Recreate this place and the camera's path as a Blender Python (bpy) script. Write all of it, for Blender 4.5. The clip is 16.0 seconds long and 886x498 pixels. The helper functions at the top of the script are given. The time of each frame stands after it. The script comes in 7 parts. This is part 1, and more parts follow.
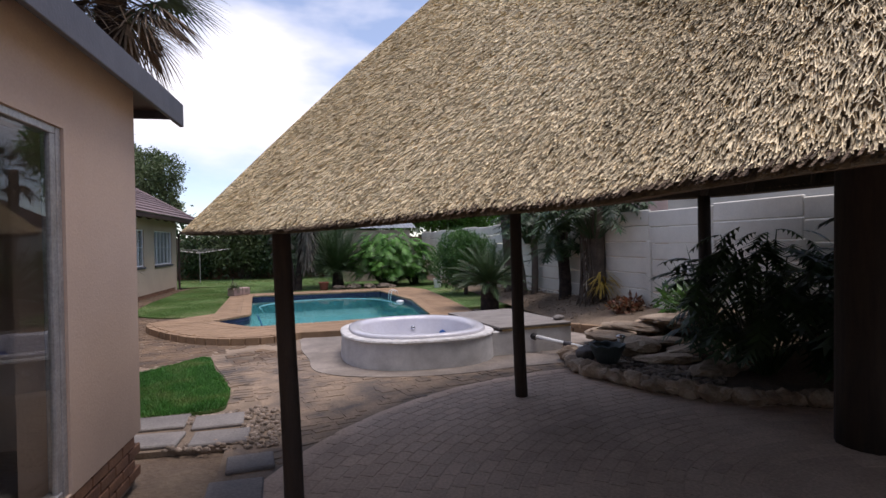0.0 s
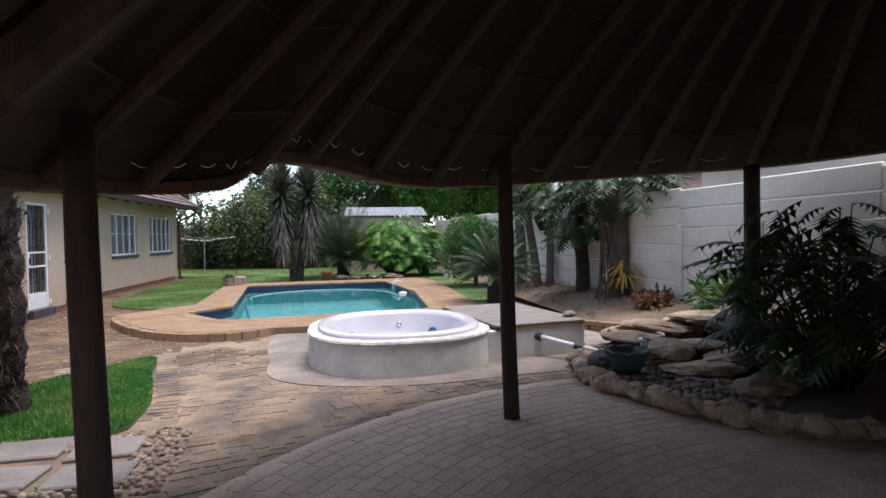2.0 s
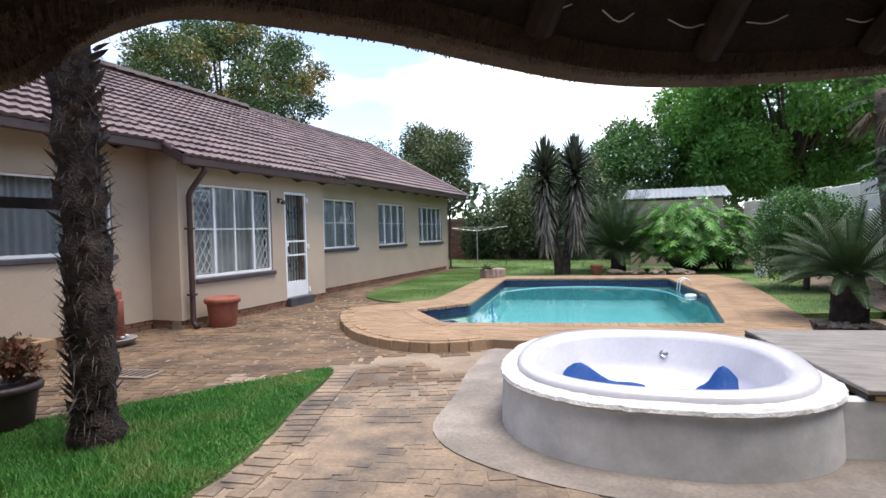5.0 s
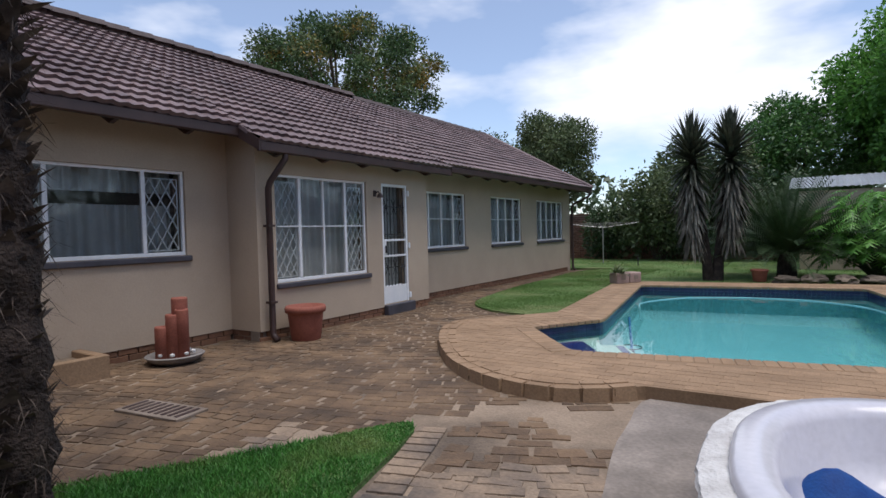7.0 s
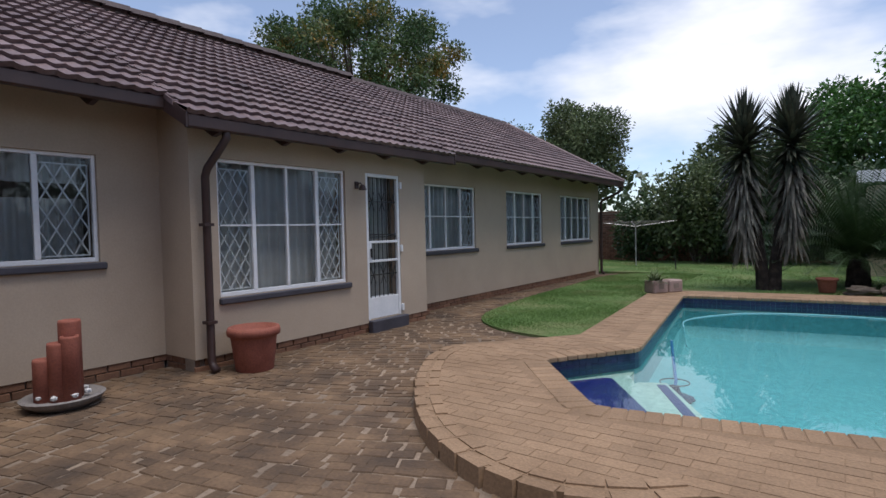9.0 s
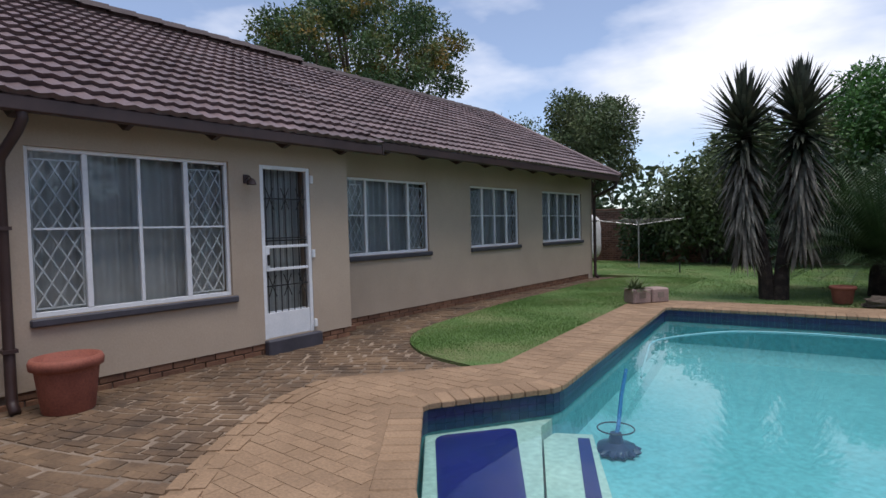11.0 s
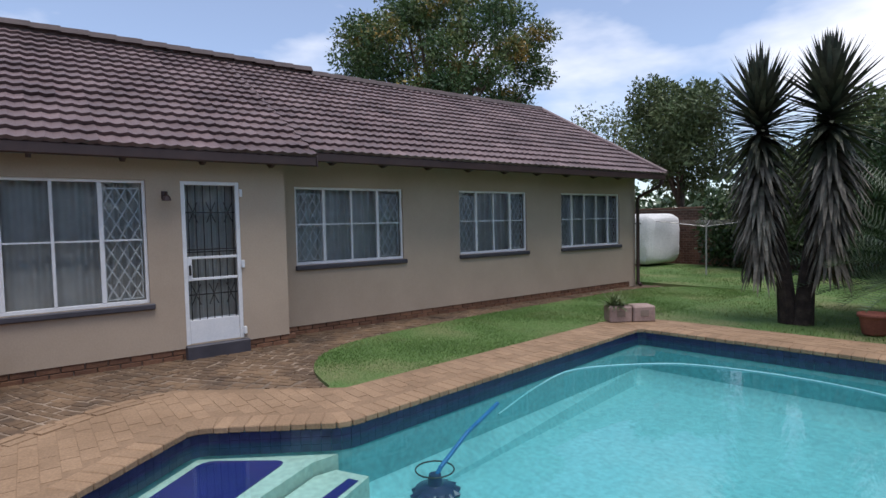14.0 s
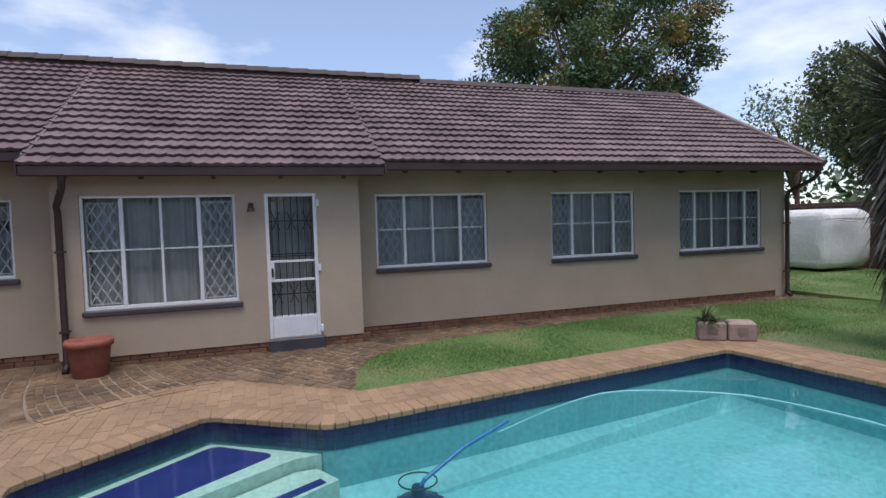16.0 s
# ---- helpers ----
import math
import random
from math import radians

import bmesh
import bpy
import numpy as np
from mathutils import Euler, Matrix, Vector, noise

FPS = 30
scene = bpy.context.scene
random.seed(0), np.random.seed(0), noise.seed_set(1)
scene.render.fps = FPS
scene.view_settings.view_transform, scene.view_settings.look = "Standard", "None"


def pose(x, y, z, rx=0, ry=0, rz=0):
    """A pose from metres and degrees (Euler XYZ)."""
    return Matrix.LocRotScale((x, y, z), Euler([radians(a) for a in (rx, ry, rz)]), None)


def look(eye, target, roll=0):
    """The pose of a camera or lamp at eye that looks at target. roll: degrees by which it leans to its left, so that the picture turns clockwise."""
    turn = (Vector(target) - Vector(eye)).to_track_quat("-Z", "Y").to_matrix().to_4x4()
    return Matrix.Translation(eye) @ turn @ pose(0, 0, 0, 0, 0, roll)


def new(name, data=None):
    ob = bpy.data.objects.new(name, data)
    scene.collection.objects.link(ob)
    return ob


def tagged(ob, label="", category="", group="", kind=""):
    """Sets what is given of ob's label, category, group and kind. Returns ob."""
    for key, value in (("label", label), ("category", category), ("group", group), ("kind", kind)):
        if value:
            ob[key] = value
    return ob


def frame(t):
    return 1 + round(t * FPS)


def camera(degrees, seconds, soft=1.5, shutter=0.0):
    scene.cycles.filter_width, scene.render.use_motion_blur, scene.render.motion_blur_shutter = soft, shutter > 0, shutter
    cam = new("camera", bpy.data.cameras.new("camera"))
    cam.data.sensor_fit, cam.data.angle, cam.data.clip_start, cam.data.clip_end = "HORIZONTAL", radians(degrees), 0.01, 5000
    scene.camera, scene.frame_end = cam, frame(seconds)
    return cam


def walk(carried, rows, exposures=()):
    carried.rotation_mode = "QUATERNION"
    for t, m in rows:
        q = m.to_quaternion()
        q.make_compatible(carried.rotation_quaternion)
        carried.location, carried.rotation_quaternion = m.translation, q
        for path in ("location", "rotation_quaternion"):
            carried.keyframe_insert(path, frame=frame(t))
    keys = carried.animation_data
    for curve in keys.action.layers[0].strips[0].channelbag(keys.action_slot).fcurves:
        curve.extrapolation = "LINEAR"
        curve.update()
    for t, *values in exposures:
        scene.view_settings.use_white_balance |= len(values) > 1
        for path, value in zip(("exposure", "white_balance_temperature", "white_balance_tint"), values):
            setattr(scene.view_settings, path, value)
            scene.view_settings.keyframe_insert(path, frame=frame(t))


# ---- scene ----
cam = camera(77.5, 16.0)
PATH = [
    (0, (1.084, 0.141, 1.618), (1.475, 2.102, 1.598), -1.0),
    (0.5, (1.214, 0.242, 1.629), (1.597, 2.204, 1.591), -0.7),
    (1, (1.388, 0.565, 1.566), (1.767, 2.528, 1.518), -0.8),
    (1.5, (1.595, 0.96, 1.531), (1.956, 2.926, 1.471), -0.7),
    (2, (1.798, 1.369, 1.48), (2.101, 3.345, 1.431), -0.8),
    (2.5, (1.92, 1.823, 1.453), (2.093, 3.814, 1.395), -1.0),
    (3, (2.115, 2.269, 1.428), (2.117, 4.268, 1.374), -0.8),
    (3.5, (2.217, 2.689, 1.44), (2.028, 4.679, 1.381), -1.0),
    (4, (2.264, 3.175, 1.437), (1.866, 5.134, 1.376), -1.2),
    (4.5, (2.332, 3.549, 1.404), (1.773, 5.469, 1.346), -1.3),
    (5, (2.283, 3.951, 1.358), (1.567, 5.817, 1.298), -1.5),
    (7.5, (1.335, 5.955, 1.38), (0.213, 7.609, 1.317), -1.4),
    (8, (1.156, 6.356, 1.387), (0.019, 8.0, 1.321), -1.3),
    (8.5, (1.115, 6.766, 1.4), (-0.039, 8.398, 1.332), -1.3),
    (9.75, (0.840, 7.930, 1.420), (-0.365, 9.523, 1.349), -1.3),
    (11, (1.323, 9.124, 1.422), (0.066, 10.678, 1.348), -1.5),
    (11.5, (1.592, 9.514, 1.474), (0.323, 11.058, 1.392), -1.0),
    (12, (1.867, 9.908, 1.517), (0.593, 11.447, 1.432), -0.8),
    (12.5, (2.143, 10.21, 1.538), (0.844, 11.729, 1.454), -0.9),
    (13, (2.464, 10.582, 1.512), (1.097, 12.04, 1.436), -1.5),
    (13.5, (2.735, 10.901, 1.584), (1.286, 12.277, 1.501), -1.3),
    (14, (3.054, 11.249, 1.617), (1.46, 12.453, 1.526), -1.3),
    (14.5, (3.348, 11.611, 1.693), (1.654, 12.671, 1.594), -1.4),
    (15, (3.535, 11.929, 1.69), (1.754, 12.835, 1.6), -1.7),
    (15.5, (3.613, 12.224, 1.718), (1.766, 12.985, 1.625), -1.7),
    (16, (3.762, 12.669, 1.719), (1.869, 13.309, 1.628), -1.8),
]
EXPOSURES = [(0, 0.55, 6500, 19), (1.5, 0.95, 6500, 17), (2.5, 1.45, 6550, 14), (3.5, 1.75, 6500, 13), (5, 1.38, 6450, 11), (7.5, 0.38, 6250, 12), (11, 0.34, 6250, 13), (16, 0.53, 6250, 13)]
walk(cam, [(t, look(eye, target, roll)) for t, eye, target, roll in PATH], EXPOSURES)

# ---- world, sun, light ----
world = bpy.data.worlds.new("sky")
scene.world = world
world.use_nodes = True
wn, wl = world.node_tree.nodes, world.node_tree.links
wn.clear()
SUN_ELEV, SUN_ROT = 76.0, 95.0
sky = wn.new("ShaderNodeTexSky")
sky.sky_type = "NISHITA"
sky.sun_disc = False
sky.sun_elevation, sky.sun_rotation = radians(SUN_ELEV), radians(SUN_ROT)
sky.altitude, sky.air_density, sky.dust_density = 1500, 1.0, 1.0
tc = wn.new("ShaderNodeTexCoord")
mp = wn.new("ShaderNodeMapping")
mp.inputs["Scale"].default_value = (1.0, 1.0, 2.6)
nz = wn.new("ShaderNodeTexNoise")
nz.inputs["Scale"].default_value, nz.inputs["Detail"].default_value, nz.inputs["Roughness"].default_value = 1.7, 6.0, 0.52
rp = wn.new("ShaderNodeValToRGB")
rp.color_ramp.elements[0].color = (0.14, 0.14, 0.14, 1)
rp.color_ramp.elements[0].position, rp.color_ramp.elements[1].position = 0.53, 0.68
mx = wn.new("ShaderNodeMixRGB")
mx.inputs["Color2"].default_value = (6.2, 6.3, 6.6, 1)
bg = wn.new("ShaderNodeBackground")
bg.inputs["Strength"].default_value = 0.13
wo = wn.new("ShaderNodeOutputWorld")
wl.new(tc.outputs["Generated"], mp.inputs["Vector"])
wl.new(mp.outputs["Vector"], nz.inputs["Vector"])
wl.new(nz.outputs["Fac"], rp.inputs["Fac"])
wl.new(rp.outputs["Color"], mx.inputs["Fac"])
wl.new(sky.outputs["Color"], mx.inputs["Color1"])
wl.new(mx.outputs["Color"], bg.inputs["Color"])
wl.new(bg.outputs["Background"], wo.inputs["Surface"])

sun = new("sun", bpy.data.lights.new("sun", "SUN"))
sun.data.energy, sun.data.angle, sun.data.color = 2.4, radians(40), (1.0, 0.95, 0.88)
az = radians(SUN_ROT)
se = radians(SUN_ELEV)
sun.matrix_world = look((0, 0, 30), (-math.sin(az) * math.cos(se), -math.cos(az) * math.cos(se), 30 - math.sin(se)))


# ---- materials ----
def mat(name, colors, rough=0.8, scale=3.0, fine=60.0, bump=0.3, metal=0.0, spread=0.0, island=False, thick=0.01, stretch=(1, 1, 1), trans=0.0, grain=0.19):
    """Base colours mixed by broad noise, darkened by a fine grain; spread varies it from piece to piece."""
    m = bpy.data.materials.new(name)
    m.use_nodes = True
    n, l = m.node_tree.nodes, m.node_tree.links
    b = n["Principled BSDF"]
    co = n.new("ShaderNodeTexCoord")
    ge = n.new("ShaderNodeNewGeometry")
    ma = n.new("ShaderNodeMapping")
    ma.inputs["Scale"].default_value = stretch
    l.new(ge.outputs["Position"], ma.inputs["Vector"])
    big = n.new("ShaderNodeTexNoise")
    big.inputs["Scale"].default_value, big.inputs["Detail"].default_value, big.inputs["Roughness"].default_value = scale, 5, 0.6
    sm = n.new("ShaderNodeTexNoise")
    sm.inputs["Scale"].default_value, sm.inputs["Detail"].default_value = fine, 3
    l.new(ma.outputs["Vector"], big.inputs["Vector"])
    l.new(ma.outputs["Vector"], sm.inputs["Vector"])
    ra = n.new("ShaderNodeValToRGB")
    el = ra.color_ramp.elements
    el[0].position, el[1].position = 0.32, 0.68
    el[0].color, el[1].color = (*colors[0], 1), (*colors[-1], 1)
    for i, c in enumerate(colors[1:-1]):
        e = el.new(0.32 + 0.36 * (i + 1) / (len(colors) - 1))
        e.color = (*c, 1)
    l.new(big.outputs["Fac"], ra.inputs["Fac"])
    hs = n.new("ShaderNodeHueSaturation")
    mr = n.new("ShaderNodeMapRange")
    mr.inputs["From Min"].default_value, mr.inputs["From Max"].default_value = 0.25, 0.75
    mr.inputs["To Min"].default_value, mr.inputs["To Max"].default_value = 1 - grain, 1 + grain
    l.new(sm.outputs["Fac"], mr.inputs["Value"])
    l.new(ra.outputs["Color"], hs.inputs["Color"])
    if spread:
        rnd = ge.outputs["Random Per Island"]
        if not island:
            rnd = n.new("ShaderNodeObjectInfo").outputs["Random"]
        r2 = n.new("ShaderNodeMapRange")
        r2.inputs["To Min"].default_value, r2.inputs["To Max"].default_value = 1 - spread, 1 + spread
        l.new(rnd, r2.inputs["Value"])
        mu = n.new("ShaderNodeMath")
        mu.operation = "MULTIPLY"
        l.new(r2.outputs["Result"], mu.inputs[0])
        l.new(mr.outputs["Result"], mu.inputs[1])
        l.new(mu.outputs["Value"], hs.inputs["Value"])
    else:
        l.new(mr.outputs["Result"], hs.inputs["Value"])
    l.new(hs.outputs["Color"], b.inputs["Base Color"])
    b.inputs["Roughness"].default_value, b.inputs["Metallic"].default_value = rough, metal
    if bump:
        bu = n.new("ShaderNodeBump")
        bu.inputs["Strength"].default_value, bu.inputs["Distance"].default_value = bump, thick
        ad = n.new("ShaderNodeMath")
        ad.operation = "MULTIPLY_ADD"
        ad.inputs[1].default_value = 0.5
        l.new(big.outputs["Fac"], ad.inputs[0])
        l.new(sm.outputs["Fac"], ad.inputs[2])
        l.new(ad.outputs["Value"], bu.inputs["Height"])
        l.new(bu.outputs["Normal"], b.inputs["Normal"])
    if trans:
        tr = n.new("ShaderNodeBsdfTranslucent")
        mi = n.new("ShaderNodeMixShader")
        mi.inputs["Fac"].default_value = trans
        l.new(hs.outputs["Color"], tr.inputs["Color"])
        l.new(b.outputs["BSDF"], mi.inputs[1])
        l.new(tr.outputs["BSDF"], mi.inputs[2])
        l.new(mi.outputs["Shader"], n["Material Output"].inputs["Surface"])
    return m


def glass(name, tint, gloss=1.0):
    m = bpy.data.materials.new(name)
    m.use_nodes = True
    n, l = m.node_tree.nodes, m.node_tree.links
    n.remove(n["Principled BSDF"])
    t, g, f, mi = n.new("ShaderNodeBsdfTransparent"), n.new("ShaderNodeBsdfGlossy"), n.new("ShaderNodeFresnel"), n.new("ShaderNodeMixShader")
    t.inputs["Color"].default_value = (*tint, 1)
    g.inputs["Roughness"].default_value = 0.01
    f.inputs["IOR"].default_value = 1.5
    mu = n.new("ShaderNodeMath")
    mu.operation = "MULTIPLY"
    mu.inputs[1].default_value = gloss
    l.new(f.outputs["Fac"], mu.inputs[0])
    l.new(mu.outputs["Value"], mi.inputs["Fac"])
    l.new(t.outputs["BSDF"], mi.inputs[1])
    l.new(g.outputs["BSDF"], mi.inputs[2])
    l.new(mi.outputs["Shader"], n["Material Output"].inputs["Surface"])
    return m


M_PLASTER = mat("beige_plaster", [(0.40, 0.315, 0.235), (0.46, 0.365, 0.275)], 0.85, 0.9, 55, 0.25, thick=0.006, grain=0.05)
M_PINKWALL = mat("pinkish_plaster", [(0.42, 0.31, 0.245), (0.47, 0.355, 0.285)], 0.85, 0.8, 70, 0.3, thick=0.006, grain=0.05)
M_BRICK = mat("plinth_brick", [(0.13, 0.06, 0.035), (0.22, 0.11, 0.06)], 0.85, 4, 60, 0.4, spread=0.25)
M_MORTAR = mat("mortar", [(0.17, 0.13, 0.10), (0.25, 0.20, 0.16)], 0.95, 3, 90, 0.4)
M_SILL = mat("slate_grey_sill", [(0.042, 0.04, 0.05), (0.066, 0.062, 0.075)], 0.55, 4, 50, 0.15, grain=0.05)
M_WHITE = mat("white_gloss_paint", [(0.72, 0.73, 0.74), (0.80, 0.80, 0.80)], 0.35, 6, 40, 0.08, grain=0.05)
M_BLACK = mat("black_iron", [(0.012, 0.012, 0.013), (0.03, 0.028, 0.027)], 0.5, 12, 60, 0.2)
M_ROOF = mat("brown_concrete_tile", [(0.090, 0.057, 0.057), (0.138, 0.092, 0.091), (0.178, 0.124, 0.121)], 0.55, 1.1, 45, 0.35, spread=0.2, island=True, thick=0.006)
M_ROOFT = mat("brown_concrete_tile_single", [(0.090, 0.057, 0.057), (0.138, 0.092, 0.091), (0.178, 0.124, 0.121)], 0.55, 1.1, 45, 0.35, spread=0.2, thick=0.006)
M_FASCIA = mat("dark_brown_paint", [(0.035, 0.018, 0.016), (0.055, 0.03, 0.026)], 0.5, 3, 40, 0.15, grain=0.05)
M_CURTAIN = mat("sheer_curtain", [(0.60, 0.60, 0.58), (0.70, 0.70, 0.68)], 0.9, 5, 120, 0.1, trans=0.3, grain=0.05)
M_GLASS = glass("window_glass", (0.86, 0.9, 0.92), 1.0)
M_POST = mat("creosoted_pole", [(0.022, 0.014, 0.010), (0.05, 0.032, 0.022)], 0.8, 3, 50, 0.5, stretch=(6, 6, 0.7))
# thatch underside near black: the shade below the roof is put into the colour
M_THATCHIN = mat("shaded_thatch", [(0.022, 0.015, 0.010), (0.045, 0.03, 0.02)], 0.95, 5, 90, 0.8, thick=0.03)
M_STRAW = mat("straw", [(0.54, 0.425, 0.245), (0.70, 0.575, 0.36), (0.80, 0.685, 0.465)], 0.75, 1.2, 40, 0.0, spread=0.52, island=True)
# core far darker than the straw: gap shade between straws is in its colour
M_CORE = mat("matted_straw_gap_shade", [(0.15, 0.105, 0.055), (0.26, 0.19, 0.105)], 0.95, 6, 120, 0.9, thick=0.02)
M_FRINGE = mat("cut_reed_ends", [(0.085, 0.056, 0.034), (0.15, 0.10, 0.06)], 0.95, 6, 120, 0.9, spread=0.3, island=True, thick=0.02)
M_CEMENT = mat("tub_cement", [(0.50, 0.49, 0.485), (0.62, 0.61, 0.605), (0.74, 0.73, 0.72)], 0.9, 3.2, 45, 0.14, thick=0.006, grain=0.05)
M_RIM = mat("chalky_white_rim", [(0.42, 0.40, 0.39), (0.62, 0.61, 0.60)], 0.9, 9, 60, 0.7, thick=0.015, grain=0.05)
M_ACRYL = mat("white_acrylic", [(0.50, 0.49, 0.54), (0.55, 0.54, 0.58)], 0.18, 2, 30, 0.0, grain=0.05)
M_PAVE = mat("weathered_paver", [(0.085, 0.070, 0.060), (0.15, 0.112, 0.084), (0.225, 0.162, 0.112), (0.275, 0.202, 0.138)], 0.88, 2.3, 40, 0.5, spread=0.10, island=True)
M_PAVE1 = mat("weathered_paver_single", [(0.19, 0.15, 0.115), (0.36, 0.255, 0.165), (0.45, 0.32, 0.21)], 0.85, 1.3, 40, 0.5, spread=0.25)
M_PAVEB = mat("brown_stone_paver", [(0.062, 0.040, 0.025), (0.122, 0.075, 0.042), (0.19, 0.12, 0.067)], 0.8, 1.7, 40, 0.5, spread=0.18, island=True)
M_PAVEB1 = mat("brown_stone_paver_single", [(0.062, 0.040, 0.025), (0.122, 0.075, 0.042), (0.19, 0.12, 0.067)], 0.8, 1.7, 40, 0.5, spread=0.18)
M_DARKPAVE = mat("grey_brick_paver", [(0.40, 0.29, 0.215), (0.52, 0.385, 0.29), (0.60, 0.455, 0.35)], 0.85, 0.8, 40, 0.3, spread=0.10, island=True)
M_JOINT = mat("sandy_joints", [(0.10, 0.075, 0.055), (0.20, 0.148, 0.105), (0.30, 0.225, 0.16)], 0.95, 1.0, 50, 0.6)
M_COPING = mat("tan_coping_brick", [(0.22, 0.138, 0.078), (0.30, 0.195, 0.115)], 0.85, 2.0, 55, 0.35, spread=0.14)
M_COPINGS = mat("tan_coping_brick_joined", [(0.22, 0.138, 0.078), (0.30, 0.195, 0.115)], 0.85, 2.0, 55, 0.35, spread=0.09, island=True)
M_DECKBED = mat("tan_deck_joint", [(0.19, 0.12, 0.068), (0.26, 0.167, 0.098)], 0.9, 2.0, 50, 0.3)
M_PAD = mat("smooth_cement_pad", [(0.14, 0.118, 0.10), (0.21, 0.177, 0.152), (0.31, 0.262, 0.225)], 0.9, 1.5, 40, 0.25)
M_SOIL = mat("bare_soil", [(0.13, 0.09, 0.062), (0.20, 0.147, 0.10), (0.26, 0.195, 0.136)], 0.95, 1.2, 25, 0.8, thick=0.03)
M_TURF = mat("turf_ground", [(0.05, 0.10, 0.022), (0.09, 0.16, 0.04), (0.17, 0.18, 0.075)], 0.95, 0.7, 40, 0.8, thick=0.03)
M_GRASS = mat("bright_grass", [(0.035, 0.13, 0.018), (0.06, 0.20, 0.03), (0.16, 0.22, 0.06)], 0.6, 1.5, 30, 0, spread=0.35, island=True, trans=0.25)
M_GRASS2 = mat("lawn_grass", [(0.085, 0.165, 0.032), (0.125, 0.215, 0.05), (0.20, 0.23, 0.085)], 0.6, 0.9, 30, 0, spread=0.3, island=True, trans=0.25)
M_TERRA = mat("terracotta", [(0.22, 0.065, 0.042), (0.30, 0.098, 0.064)], 0.8, 5, 60, 0.25)
M_PRECAST = mat("cream_precast_concrete", [(0.58, 0.55, 0.48), (0.69, 0.66, 0.58), (0.76, 0.73, 0.65)], 0.9, 0.9, 35, 0.3, spread=0.05, thick=0.006, grain=0.05)
M_ROCK = mat("brown_sandstone", [(0.22, 0.155, 0.105), (0.38, 0.285, 0.20), (0.50, 0.40, 0.30)], 0.9, 3.5, 40, 0.8, spread=0.2, thick=0.02)
M_PEBBLE = mat("river_pebble", [(0.15, 0.11, 0.082), (0.30, 0.24, 0.19)], 0.8, 6, 60, 0.3, spread=0.4, island=True)
M_ROCKD = mat("dark_garden_rock", [(0.08, 0.06, 0.045), (0.15, 0.115, 0.085), (0.22, 0.175, 0.135)], 0.9, 3.5, 40, 0.8, spread=0.25, thick=0.02)
M_SLATE = mat("grey_flagstone", [(0.14, 0.125, 0.12), (0.22, 0.2, 0.185)], 0.85, 2.5, 45, 0.4, spread=0.15)
M_TRUNK = mat("fibrous_palm_trunk", [(0.014, 0.009, 0.007), (0.034, 0.022, 0.017), (0.062, 0.043, 0.033)], 0.95, 9, 60, 1.0, thick=0.03)
M_BARK = mat("grey_brown_bark", [(0.07, 0.052, 0.04), (0.14, 0.11, 0.085)], 0.95, 5, 50, 0.8, thick=0.02)
M_LEAF = mat("green_leaf", [(0.03, 0.085, 0.02), (0.06, 0.15, 0.03), (0.09, 0.19, 0.045)], 0.45, 2, 20, 0, spread=0.35, island=True, trans=0.25)
M_LEAFB = mat("bright_green_leaf", [(0.055, 0.15, 0.022), (0.10, 0.26, 0.04), (0.15, 0.33, 0.06)], 0.5, 0.9, 20, 0, spread=0.35, island=True, trans=0.4)
M_LEAFO = mat("orange_green_leaf", [(0.028, 0.068, 0.024), (0.055, 0.105, 0.034), (0.085, 0.125, 0.038), (0.28, 0.17, 0.03)], 0.6, 0.5, 5, 0, spread=0.35, island=True, trans=0.25)
M_LEAFD = mat("dark_green_leaf", [(0.018, 0.042, 0.014), (0.035, 0.07, 0.022), (0.055, 0.09, 0.03)], 0.5, 1.2, 20, 0, spread=0.35, island=True, trans=0.15)
M_LEAFG = mat("olive_leaf", [(0.05, 0.08, 0.032), (0.095, 0.13, 0.05), (0.14, 0.165, 0.07)], 0.6, 1.0, 20, 0, spread=0.35, island=True, trans=0.2)
M_YUCCA = mat("yucca_blade", [(0.022, 0.028, 0.017), (0.05, 0.055, 0.035), (0.085, 0.085, 0.055)], 0.5, 3, 20, 0, spread=0.4, island=True, trans=0.1)
M_SKIRT = mat("grey_brown_yucca_skirt", [(0.045, 0.037, 0.028), (0.13, 0.112, 0.085), (0.22, 0.195, 0.15)], 0.8, 3, 20, 0, spread=0.4, island=True)
M_DEADLEAF = mat("dry_leaf", [(0.10, 0.065, 0.04), (0.22, 0.155, 0.1)], 0.9, 3, 20, 0, spread=0.4, island=True)
M_YELLOW = mat("yellow_leaf", [(0.35, 0.22, 0.03), (0.45, 0.33, 0.06)], 0.6, 3, 20, 0, spread=0.3, island=True, trans=0.2)
M_REDLEAF = mat("reddish_leaf", [(0.08, 0.07, 0.02), (0.22, 0.06, 0.035)], 0.6, 9, 20, 0, spread=0.4, island=True, trans=0.2)
M_BOARD = mat("weathered_board", [(0.13, 0.115, 0.105), (0.19, 0.17, 0.155), (0.24, 0.215, 0.195)], 0.85, 2.5, 60, 0.4, stretch=(1, 5, 1))
M_TIMBER = mat("raw_timber_edge", [(0.30, 0.21, 0.10), (0.40, 0.29, 0.15)], 0.8, 4, 60, 0.3)
M_PVC = mat("white_pvc", [(0.70, 0.70, 0.70), (0.76, 0.76, 0.75)], 0.35, 6, 40, 0.05, grain=0.05)
M_BLUE = mat("blue_cloth", [(0.01, 0.07, 0.30), (0.02, 0.12, 0.42)], 0.7, 6, 90, 0.3)
